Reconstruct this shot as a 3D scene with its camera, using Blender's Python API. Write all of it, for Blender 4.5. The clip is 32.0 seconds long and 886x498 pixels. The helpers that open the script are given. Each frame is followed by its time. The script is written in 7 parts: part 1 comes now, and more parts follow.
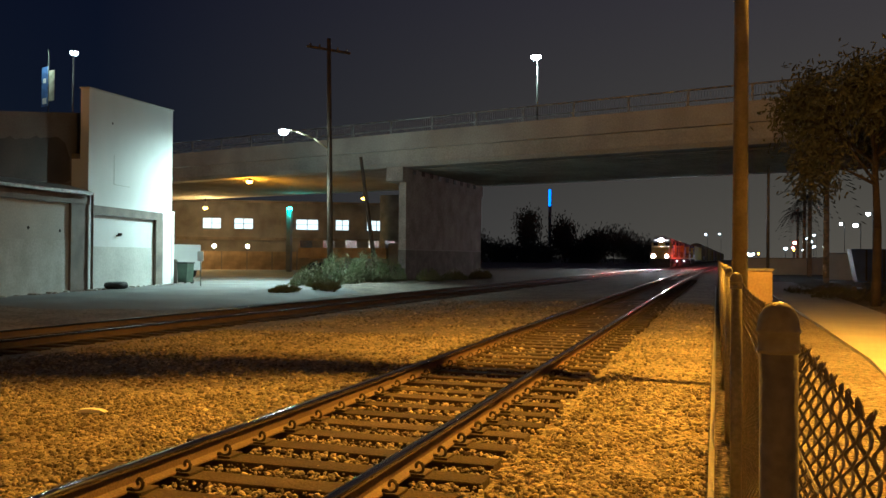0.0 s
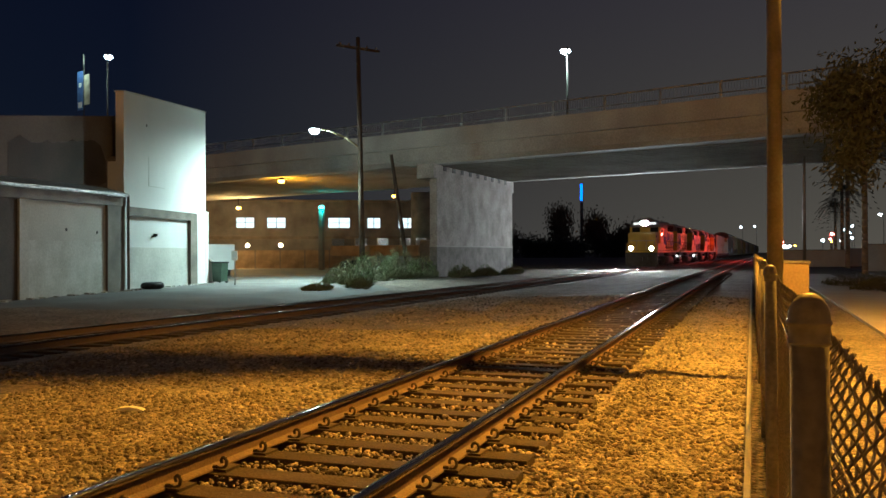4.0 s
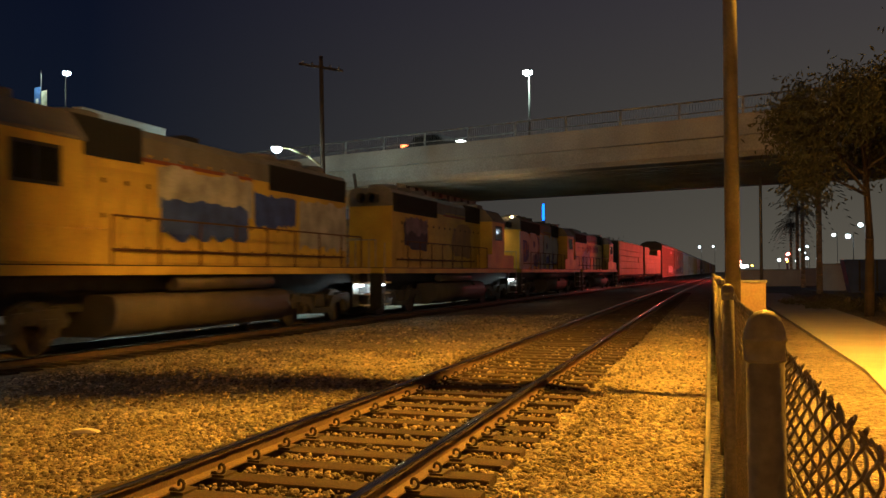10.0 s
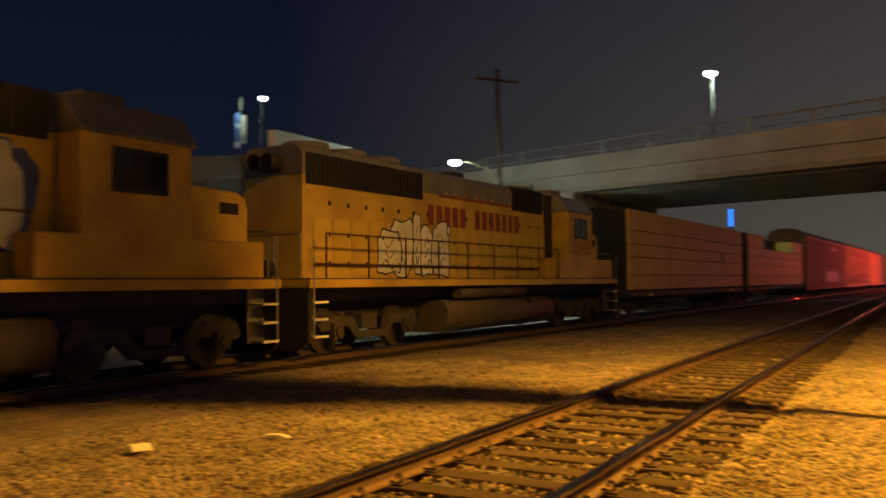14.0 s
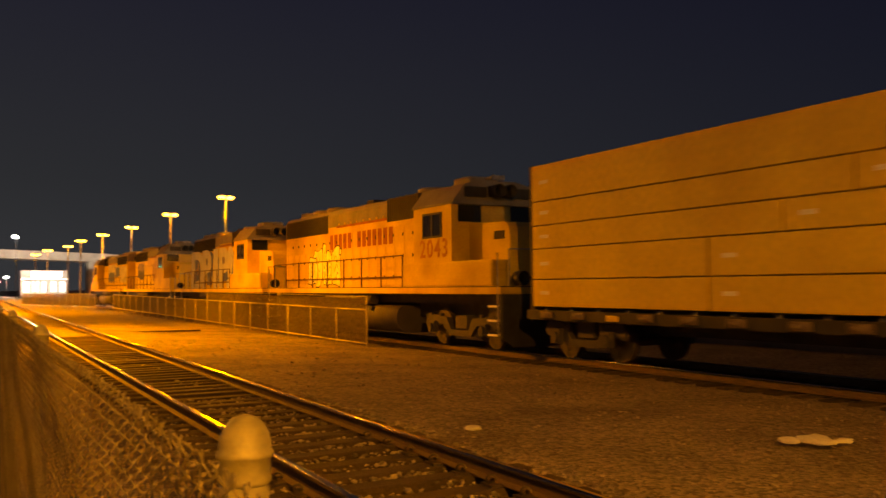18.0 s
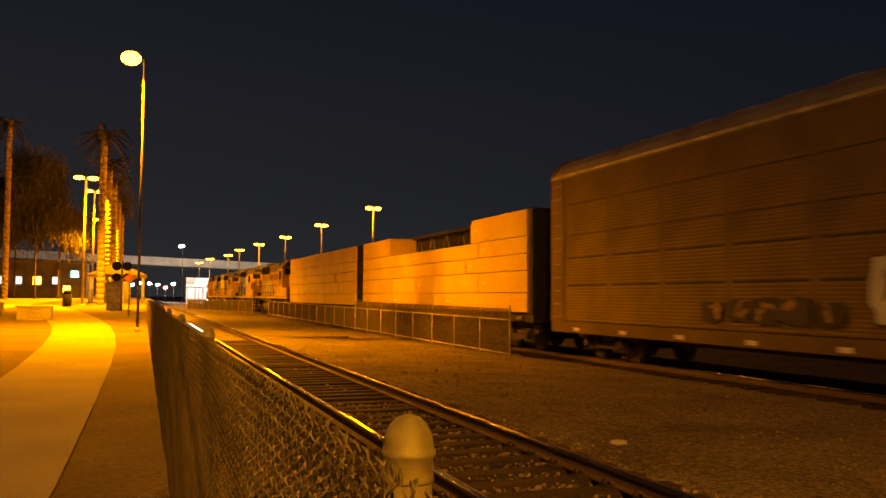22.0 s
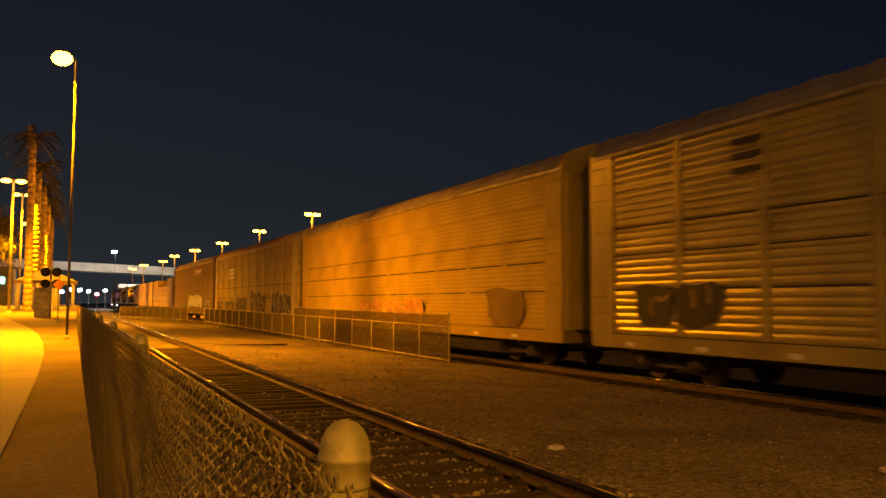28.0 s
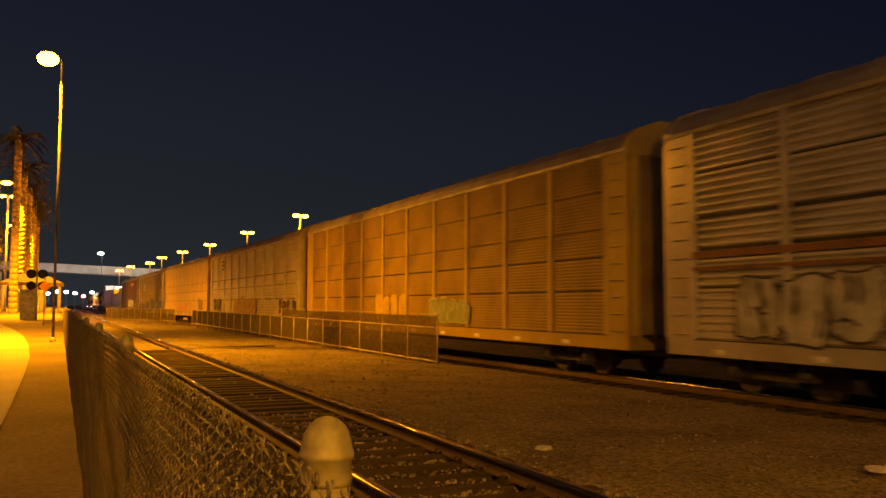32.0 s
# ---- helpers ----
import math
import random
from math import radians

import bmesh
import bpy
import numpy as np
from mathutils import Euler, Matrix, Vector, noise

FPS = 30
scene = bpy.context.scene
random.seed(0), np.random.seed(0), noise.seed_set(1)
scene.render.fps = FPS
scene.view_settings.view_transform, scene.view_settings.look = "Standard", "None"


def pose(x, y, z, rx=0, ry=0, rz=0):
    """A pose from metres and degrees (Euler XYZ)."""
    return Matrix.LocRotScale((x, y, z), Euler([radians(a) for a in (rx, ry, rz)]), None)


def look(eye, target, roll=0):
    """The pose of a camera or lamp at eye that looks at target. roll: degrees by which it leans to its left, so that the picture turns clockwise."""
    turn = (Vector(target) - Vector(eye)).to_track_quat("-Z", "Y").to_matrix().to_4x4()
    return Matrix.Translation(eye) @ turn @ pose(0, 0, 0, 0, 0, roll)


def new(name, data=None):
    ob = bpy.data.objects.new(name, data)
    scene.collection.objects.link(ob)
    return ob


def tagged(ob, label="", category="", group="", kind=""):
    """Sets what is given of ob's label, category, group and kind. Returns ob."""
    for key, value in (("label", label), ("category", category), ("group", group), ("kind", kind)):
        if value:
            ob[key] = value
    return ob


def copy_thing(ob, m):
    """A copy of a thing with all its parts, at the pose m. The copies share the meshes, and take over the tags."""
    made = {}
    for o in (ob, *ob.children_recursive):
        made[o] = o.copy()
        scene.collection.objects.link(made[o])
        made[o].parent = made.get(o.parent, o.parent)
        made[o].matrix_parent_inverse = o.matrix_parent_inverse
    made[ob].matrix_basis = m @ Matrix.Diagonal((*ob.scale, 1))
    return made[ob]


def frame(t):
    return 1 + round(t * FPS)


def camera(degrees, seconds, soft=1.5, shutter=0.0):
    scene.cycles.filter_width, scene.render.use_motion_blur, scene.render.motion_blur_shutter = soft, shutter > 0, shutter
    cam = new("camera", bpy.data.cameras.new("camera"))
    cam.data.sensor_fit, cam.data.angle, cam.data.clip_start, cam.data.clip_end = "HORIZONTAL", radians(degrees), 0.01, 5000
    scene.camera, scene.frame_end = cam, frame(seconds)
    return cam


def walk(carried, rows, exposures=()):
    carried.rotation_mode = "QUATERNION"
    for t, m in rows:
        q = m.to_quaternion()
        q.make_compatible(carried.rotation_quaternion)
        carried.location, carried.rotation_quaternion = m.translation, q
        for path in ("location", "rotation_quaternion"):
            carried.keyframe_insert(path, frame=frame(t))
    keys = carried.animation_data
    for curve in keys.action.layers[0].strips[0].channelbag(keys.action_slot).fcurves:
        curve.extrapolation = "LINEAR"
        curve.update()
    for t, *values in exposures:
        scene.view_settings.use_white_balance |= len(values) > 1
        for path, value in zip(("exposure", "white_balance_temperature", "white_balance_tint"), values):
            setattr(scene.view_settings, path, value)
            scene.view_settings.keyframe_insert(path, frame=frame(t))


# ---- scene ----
cam = camera(55.18, 32.0, 1.5, 0.5)
PATH = [
    (0, pose(-0.101, 0.003, 1.531, 90.50, -0.54, 17.88)),
    (0.5, pose(-0.092, -0.002, 1.528, 90.51, -0.54, 18.08)),
    (1, pose(-0.092, -0.002, 1.528, 90.51, -0.49, 18.17)),
    (1.5, pose(-0.091, -0.001, 1.528, 90.50, -0.49, 18.15)),
    (2, pose(-0.092, -0.001, 1.530, 90.51, -0.52, 18.13)),
    (2.5, pose(-0.093, -0.002, 1.530, 90.58, -0.70, 18.09)),
    (4.5, pose(-0.090, -0.003, 1.530, 89.78, 0.48, 20.39)),
    (4.8, pose(-0.090, 0.000, 1.529, 89.04, 0.61, 20.39)),
    (5, pose(-0.095, 0.000, 1.530, 88.56, 0.96, 20.98)),
    (5.5, pose(-0.090, -0.006, 1.530, 88.57, 1.22, 21.10)),
    (5.6, pose(-0.090, -0.000, 1.530, 89.07, 0.96, 19.88)),
    (5.9, pose(-0.090, -0.000, 1.530, 89.22, 0.55, 17.75)),
    (6, pose(-0.096, 0.003, 1.527, 89.20, 0.46, 17.62)),
    (6.5, pose(-0.097, 0.003, 1.524, 89.20, 0.46, 17.45)),
    (7, pose(-0.097, 0.005, 1.525, 89.17, 0.41, 17.44)),
    (7.5, pose(-0.097, 0.005, 1.525, 89.20, 0.45, 17.44)),
    (8, pose(-0.095, 0.005, 1.525, 89.26, 0.46, 17.45)),
    (8.5, pose(-0.090, 0.005, 1.529, 89.81, 0.33, 17.46)),
    (9, pose(-0.090, 0.004, 1.527, 90.61, 0.15, 17.45)),
    (9.5, pose(-0.090, 0.001, 1.528, 91.21, 0.11, 17.47)),
    (10, pose(-0.088, 0.001, 1.527, 91.55, 0.15, 17.51)),
    (10.5, pose(-0.083, -0.003, 1.530, 91.69, 0.18, 17.52)),
    (11, pose(-0.082, -0.003, 1.530, 91.71, 0.18, 18.08)),
    (11.5, pose(-0.079, -0.002, 1.535, 91.72, 0.15, 18.87)),
    (12, pose(-0.082, -0.003, 1.534, 91.74, 0.13, 19.44)),
    (12.5, pose(-0.081, -0.005, 1.534, 91.74, 0.12, 19.86)),
    (13, pose(-0.079, -0.006, 1.536, 91.80, 0.17, 20.51)),
    (13.5, pose(-0.075, -0.011, 1.541, 91.90, 0.33, 22.27)),
    (15.5, pose(0.300, 0.000, 1.677, 95.51, 1.59, 77.60)),
    (15.6, pose(0.300, 0.000, 1.677, 95.87, 1.72, 81.57)),
    (15.8, pose(0.300, -0.000, 1.678, 96.11, 1.96, 89.06)),
    (16, pose(0.300, 0.000, 1.677, 95.83, 2.19, 96.40)),
    (16.2, pose(0.300, -0.000, 1.677, 95.72, 2.48, 103.56)),
    (16.4, pose(0.300, 0.000, 1.677, 95.64, 2.76, 110.84)),
    (16.6, pose(0.300, -0.000, 1.677, 95.57, 2.66, 118.92)),
    (17, pose(0.297, 0.003, 1.675, 95.11, 1.68, 132.60)),
    (17.5, pose(0.257, 0.008, 1.681, 93.00, 0.78, 144.54)),
    (18, pose(0.280, 0.003, 1.684, 92.54, 0.43, 150.85)),
    (18.5, pose(0.288, 0.001, 1.691, 92.94, 0.17, 154.02)),
    (19, pose(0.286, 0.005, 1.687, 93.38, 0.06, 155.69)),
    (19.5, pose(0.287, 0.004, 1.682, 93.36, -0.09, 157.20)),
    (20, pose(0.283, 0.005, 1.685, 93.18, -0.15, 158.24)),
    (20.5, pose(0.296, 0.001, 1.679, 93.19, -0.20, 159.06)),
    (21, pose(0.303, -0.001, 1.678, 93.22, -0.26, 159.70)),
    (21.5, pose(0.303, 0.001, 1.677, 93.26, -0.34, 160.17)),
    (22, pose(0.303, -0.001, 1.677, 93.25, -0.34, 160.45)),
    (22.5, pose(0.308, -0.002, 1.678, 93.25, -0.32, 160.51)),
    (23, pose(0.311, -0.005, 1.677, 93.44, -0.39, 159.62)),
    (23.5, pose(0.310, -0.002, 1.675, 93.60, -0.39, 158.61)),
    (24, pose(0.310, -0.003, 1.674, 93.62, -0.34, 157.82)),
    (24.5, pose(0.308, -0.003, 1.675, 93.64, -0.29, 157.22)),
    (25, pose(0.303, -0.004, 1.675, 93.62, -0.23, 156.79)),
    (25.5, pose(0.300, -0.001, 1.675, 93.66, -0.25, 156.50)),
    (27.5, pose(0.302, -0.002, 1.673, 93.69, -0.23, 156.38)),
    (28, pose(0.300, -0.001, 1.674, 93.73, -0.31, 156.38)),
    (28.5, pose(0.301, -0.001, 1.675, 93.74, -0.24, 156.38)),
    (29, pose(0.302, 0.000, 1.675, 93.72, -0.21, 156.36)),
    (29.5, pose(0.299, 0.003, 1.675, 93.76, -0.29, 156.37)),
    (30, pose(0.292, 0.005, 1.670, 93.81, -0.25, 156.15)),
    (30.5, pose(0.278, 0.008, 1.677, 93.77, -0.23, 155.83)),
    (31, pose(0.292, 0.003, 1.679, 93.80, -0.24, 155.69)),
    (31.5, pose(0.300, 0.003, 1.670, 93.86, -0.25, 155.67)),
    (32, pose(0.293, 0.004, 1.668, 93.83, -0.21, 155.61)),
]
EXPOSURES = [(0.0, 0.22, 5250, 3), (8.0, 0.2, 5500, 3), (9.5, 0.3, 5600, 2), (13.5, 0.4, 5700, 2), (15.5, 0.15, 6700, 9), (16.1, 0.2, 6900, 10), (16.9, 0.4, 7200, 15), (17.8, 0.68, 8000, 19), (19.2, 0.3, 8600, 22), (22.0, 0.1, 8000, 18), (24.0, 0.1, 7100, 12), (32.0, 0.17, 6750, 9)]
walk(cam, PATH, EXPOSURES)

# ---- world and large lights ----
def make_world():
    w = bpy.data.worlds.new("night_sky")
    scene.world = w
    w.use_nodes = True
    nt = w.node_tree
    bg = nt.nodes["Background"]
    co = nt.nodes.new("ShaderNodeTexCoord")
    sep = nt.nodes.new("ShaderNodeSeparateXYZ")
    ramp = nt.nodes.new("ShaderNodeValToRGB")
    nt.links.new(co.outputs["Generated"], sep.inputs[0])
    nt.links.new(sep.outputs["Z"], ramp.inputs[0])
    # town glow: the sky is brighter and warmer over the town side, darker over the open west
    dot = nt.nodes.new("ShaderNodeVectorMath")
    dot.operation = "DOT_PRODUCT"
    dot.inputs[1].default_value = (2.6, 2.2, 0.0)
    nt.links.new(co.outputs["Generated"], dot.inputs[0])
    add = nt.nodes.new("ShaderNodeMath")
    add.operation = "ADD"
    add.use_clamp = False
    add.inputs[1].default_value = 0.0
    nt.links.new(dot.outputs["Value"], add.inputs[0])
    pos = nt.nodes.new("ShaderNodeMath")
    pos.operation = "MAXIMUM"
    pos.inputs[1].default_value = 0.0
    nt.links.new(add.outputs[0], pos.inputs[0])
    tint = nt.nodes.new("ShaderNodeVectorMath")
    tint.operation = "SCALE"
    tint.inputs[0].default_value = (2.0, 1.28, 0.46)
    nt.links.new(pos.outputs[0], tint.inputs["Scale"])
    base = nt.nodes.new("ShaderNodeVectorMath")
    base.operation = "ADD"
    base.inputs[1].default_value = (0.47, 0.55, 0.66)
    nt.links.new(tint.outputs[0], base.inputs[0])
    # fainter greenish glow over the station side
    dot2 = nt.nodes.new("ShaderNodeVectorMath")
    dot2.operation = "DOT_PRODUCT"
    dot2.inputs[1].default_value = (0.6, -1.3, 0.0)
    nt.links.new(co.outputs["Generated"], dot2.inputs[0])
    pos2 = nt.nodes.new("ShaderNodeMath")
    pos2.operation = "MAXIMUM"
    pos2.inputs[1].default_value = 0.0
    nt.links.new(dot2.outputs["Value"], pos2.inputs[0])
    tint2 = nt.nodes.new("ShaderNodeVectorMath")
    tint2.operation = "SCALE"
    tint2.inputs[0].default_value = (0.58, 0.58, 0.34)
    nt.links.new(pos2.outputs[0], tint2.inputs["Scale"])
    both = nt.nodes.new("ShaderNodeVectorMath")
    both.operation = "ADD"
    nt.links.new(base.outputs[0], both.inputs[0])
    nt.links.new(tint2.outputs[0], both.inputs[1])
    mul = nt.nodes.new("ShaderNodeVectorMath")
    mul.operation = "MULTIPLY"
    nt.links.new(ramp.outputs[0], mul.inputs[0])
    nt.links.new(both.outputs[0], mul.inputs[1])
    nt.links.new(mul.outputs[0], bg.inputs[0])
    e = ramp.color_ramp.elements
    e[0].position, e[0].color = 0.0, (0.0150, 0.0172, 0.0250, 1)
    e[1].position, e[1].color = 0.75, (0.0024, 0.0032, 0.0105, 1)
    m = e.new(0.12)
    m.color = (0.0105, 0.0122, 0.0185, 1)
    m = e.new(0.32)
    m.color = (0.0066, 0.0074, 0.0160, 1)
    bg.inputs[1].default_value = 1.0


make_world()
SODIUM = (1.0, 0.39, 0.012)
SODIUM_OLD = (1.0, 0.33, 0.004)
LED = (0.84, 1.0, 0.80)
DECK_LAMP = (-12.1, 56.2, 15.0)


def light(name, place, watts, color, radius=0.15, cone=None, aim=None):
    data = bpy.data.lights.new(name, "SPOT" if cone else "POINT")
    data.energy, data.color, data.shadow_soft_size = watts, color, radius
    ob = new(name, data)
    ob.location = place
    if cone:
        data.spot_size, data.spot_blend = radians(cone), 0.8
        ob.matrix_world = look(place, aim or (place[0], place[1] + 0.01, place[2] - 5))
    return ob


light("fence_lamp_light", (1.10, 11.05, 8.97), 16500, SODIUM, 0.14, 178, (2.8, 9.2, 0.0))
light("fence_lamp_globe_light", (1.10, 11.05, 8.95), 2300, (1.0, 0.48, 0.10), 0.1)
light("path_lamp_light", (0.90, -34.0, 9.98), 34000, SODIUM_OLD, 0.08, 165)
light("far_path_lamp_light", (3.6, 52.0, 9.85), 9000, SODIUM, 0.05, 170)
light("utility_lamp_light", (-21.65, 39.5, 7.6), 9000, LED, 0.2, 152, (-23.2, 38.0, 0.0))
light("utility_lamp_globe_light", (-21.65, 39.5, 7.75), 420, LED, 0.2)
light("bridge_lamp_light", DECK_LAMP, 2000, LED, 0.2, 150)
light("crossing_red_light", (2.0, 142.0, 4.4), 4300, (1.0, 0.05, 0.02), 0.3)
light("underpass_lamp_light", (-31.85, 53.2, 6.4), 500, SODIUM, 0.15)
light("yard_lamp_light", (-47.0, 70.2, 5.6), 2600, (1.0, 0.55, 0.16), 0.15)
light("green_lamp_light", (-35.2, 65.7, 5.2), 90, (0.1, 1.0, 0.7), 0.1)
for k in range(3):
    light("platform_lamp_light", (-19.0 + 2.4 * k, -76.0 - 40 * k, 9.3), 22000, SODIUM_OLD, 0.3)
light("court_lamp_light", (4.64, -69.9, 10.3), 50000, SODIUM_OLD, 0.3, 158)
light("court_lamp_light", (6.1, -128.0, 11.6), 60000, SODIUM_OLD, 0.3, 160)
light("court_lamp_light", (5.34, -96.6, 12.0), 60000, SODIUM_OLD, 0.3, 158)


# ---- materials ----
def mat(name, col, rough=0.7, metal=0.0, var=0.3, scale=3.0, bump=0.25, grain=60.0, col2=None, patch=0.5, rnd=0.0, coords="Object", spec=0.5):
    """A worn surface: two noises for colour (patches and grain), one for relief."""
    m = bpy.data.materials.new(name)
    m.use_nodes = True
    nt = m.node_tree
    nd, lk = nt.nodes, nt.links
    b = nd["Principled BSDF"]
    b.inputs["Roughness"].default_value = rough
    b.inputs["Metallic"].default_value = metal
    b.inputs["Specular IOR Level"].default_value = spec
    tc = nd.new("ShaderNodeTexCoord")
    n1 = nd.new("ShaderNodeTexNoise")
    n1.inputs["Scale"].default_value, n1.inputs["Detail"].default_value = scale, 6
    n2 = nd.new("ShaderNodeTexNoise")
    n2.inputs["Scale"].default_value, n2.inputs["Detail"].default_value = grain, 3
    for n in (n1, n2):
        lk.new(tc.outputs[coords], n.inputs["Vector"])
    r1 = nd.new("ShaderNodeMapRange")
    r1.inputs["From Min"].default_value, r1.inputs["From Max"].default_value = 0.35, 0.68
    lk.new(n1.outputs["Fac"], r1.inputs["Value"])
    mix = nd.new("ShaderNodeMix")
    mix.data_type = "RGBA"
    c2 = col2 or tuple(c * (1 - patch) for c in col)
    mix.inputs["A"].default_value, mix.inputs["B"].default_value = (*col, 1), (*c2, 1)
    lk.new(r1.outputs[0], mix.inputs["Factor"])
    hsv = nd.new("ShaderNodeHueSaturation")
    lk.new(mix.outputs["Result"], hsv.inputs["Color"])
    r2 = nd.new("ShaderNodeMapRange")
    r2.inputs["From Min"].default_value, r2.inputs["From Max"].default_value = 0.25, 0.75
    r2.inputs["To Min"].default_value, r2.inputs["To Max"].default_value = 1 - var, 1 + var
    lk.new(n2.outputs["Fac"], r2.inputs["Value"])
    last = r2.outputs[0]
    if rnd:
        oi = nd.new("ShaderNodeObjectInfo")
        r3 = nd.new("ShaderNodeMapRange")
        r3.inputs["To Min"].default_value, r3.inputs["To Max"].default_value = 1 - rnd, 1 + rnd
        lk.new(oi.outputs["Random"], r3.inputs["Value"])
        mu = nd.new("ShaderNodeMath")
        mu.operation = "MULTIPLY"
        lk.new(last, mu.inputs[0])
        lk.new(r3.outputs[0], mu.inputs[1])
        last = mu.outputs[0]
    lk.new(last, hsv.inputs["Value"])
    lk.new(hsv.outputs[0], b.inputs["Base Color"])
    if bump:
        bp = nd.new("ShaderNodeBump")
        bp.inputs["Strength"].default_value, bp.inputs["Distance"].default_value = bump, 0.02
        lk.new(n2.outputs["Fac"], bp.inputs["Height"])
        lk.new(bp.outputs[0], b.inputs["Normal"])
    return m


def stones(name, col, spread):
    """Loose stone: colour by the random number of each island."""
    m = mat(name, col, 0.9, 0, 0.25, 1.2, 0.3, 90, spec=0.25)
    nt = m.node_tree
    g = nt.nodes.new("ShaderNodeNewGeometry")
    r = nt.nodes.new("ShaderNodeMapRange")
    r.inputs["To Min"].default_value, r.inputs["To Max"].default_value = 1 - spread, 1 + spread
    nt.links.new(g.outputs["Random Per Island"], r.inputs["Value"])
    h = nt.nodes.new("ShaderNodeHueSaturation")
    b = nt.nodes["Principled BSDF"]
    src = b.inputs["Base Color"].links[0].from_socket
    nt.links.new(src, h.inputs["Color"])
    nt.links.new(r.outputs[0], h.inputs["Value"])
    nt.links.new(h.outputs[0], b.inputs["Base Color"])
    return m


def pebbled(m, scale):
    """Packed gravel: cells as relief, each cell with its own tone."""
    nt = m.node_tree
    nd, lk = nt.nodes, nt.links
    b = nd["Principled BSDF"]
    tc = nd.new("ShaderNodeTexCoord")
    vo = nd.new("ShaderNodeTexVoronoi")
    vo.inputs["Scale"].default_value = scale
    lk.new(tc.outputs["Object"], vo.inputs["Vector"])
    sep = nd.new("ShaderNodeSeparateColor")
    lk.new(vo.outputs["Color"], sep.inputs[0])
    r = nd.new("ShaderNodeMapRange")
    r.inputs["To Min"].default_value, r.inputs["To Max"].default_value = 0.45, 1.5
    lk.new(sep.outputs[0], r.inputs["Value"])
    h = nd.new("ShaderNodeHueSaturation")
    lk.new(b.inputs["Base Color"].links[0].from_socket, h.inputs["Color"])
    lk.new(r.outputs[0], h.inputs["Value"])
    lk.new(h.outputs[0], b.inputs["Base Color"])
    bp = nd.new("ShaderNodeBump")
    bp.invert = True
    bp.inputs["Strength"].default_value, bp.inputs["Distance"].default_value = 0.9, 0.03
    lk.new(vo.outputs["Distance"], bp.inputs["Height"])
    lk.new(b.inputs["Normal"].links[0].from_socket, bp.inputs["Normal"])
    lk.new(bp.outputs[0], b.inputs["Normal"])
    return m


def glow(name, col, strength):
    m = bpy.data.materials.new(name)
    m.use_nodes = True
    b = m.node_tree.nodes["Principled BSDF"]
    b.inputs["Base Color"].default_value = (0.02, 0.02, 0.02, 1)
    b.inputs["Emission Color"].default_value = (*col, 1)
    b.inputs["Emission Strength"].default_value = strength
    return m


def glass(name, col=(0.02, 0.025, 0.03), rough=0.06):
    m = bpy.data.materials.new(name)
    m.use_nodes = True
    b = m.node_tree.nodes["Principled BSDF"]
    b.inputs["Base Color"].default_value = (*col, 1)
    b.inputs["Roughness"].default_value = rough
    b.inputs["Transmission Weight"].default_value = 0.35
    return m


M_BALLAST = pebbled(mat("ballast", (0.21, 0.18, 0.145), 0.95, 0, 0.3, 0.7, 0.5, 60, (0.13, 0.11, 0.09), spec=0.2), 24.0)
M_STONE = stones("ballast_stone", (0.25, 0.215, 0.17), 0.65)
M_DIRT = mat("dirt", (0.22, 0.18, 0.13), 0.95, 0, 0.3, 0.5, 0.5, 14, (0.15, 0.12, 0.09), spec=0.2)
M_ROAD = mat("old_asphalt", (0.17, 0.17, 0.165), 0.85, 0, 0.25, 0.4, 0.3, 40, (0.11, 0.11, 0.105), spec=0.3)
M_PATH = mat("path_concrete", (0.40, 0.38, 0.34), 0.85, 0, 0.12, 0.6, 0.15, 30, (0.33, 0.31, 0.28), spec=0.3)
M_RAILTOP = mat("polished_rail_steel", (0.34, 0.335, 0.32), 0.13, 1.0, 0.12, 2.0, 0.03, 30)
M_RAIL = mat("rusty_rail_web", (0.115, 0.075, 0.04), 0.75, 0.2, 0.35, 4, 0.3, 60, (0.08, 0.05, 0.035))
M_TIE = mat("weathered_tie_wood", (0.055, 0.040, 0.031), 0.9, 0, 0.4, 3, 0.6, 45, (0.032, 0.025, 0.020), rnd=0.3, spec=0.2)
M_CLIP = mat("rail_clip_steel", (0.085, 0.065, 0.05), 0.6, 0.6, 0.3, 6, 0.2, 60)
M_CONC = mat("bridge_concrete", (0.40, 0.38, 0.35), 0.85, 0, 0.18, 0.35, 0.25, 12, (0.27, 0.255, 0.235))
M_CONC2 = mat("stained_pier_concrete", (0.36, 0.33, 0.30), 0.88, 0, 0.3, 0.9, 0.3, 10, (0.20, 0.18, 0.165))
M_CONC3 = mat("dark_base_concrete", (0.22, 0.20, 0.185), 0.9, 0, 0.3, 1.1, 0.3, 10, (0.12, 0.11, 0.10))
M_PLASTER = mat("white_plaster", (0.72, 0.73, 0.72), 0.8, 0, 0.05, 0.3, 0.15, 20, (0.62, 0.63, 0.62))
M_PLASTER2 = mat("cream_block_plaster", (0.56, 0.56, 0.52), 0.85, 0, 0.12, 0.6, 0.3, 14, (0.44, 0.44, 0.41))
M_PLASTER3 = mat("patched_bay_plaster", (0.60, 0.61, 0.58), 0.85, 0, 0.14, 1.3, 0.3, 12, (0.46, 0.47, 0.43))
# the next two browns are darkened for the shade on the upper wall
M_SHADEWALL = mat("shade_dimmed_plaster", (0.17, 0.145, 0.125), 0.9, 0, 0.15, 0.5, 0.2, 14, (0.12, 0.10, 0.085))
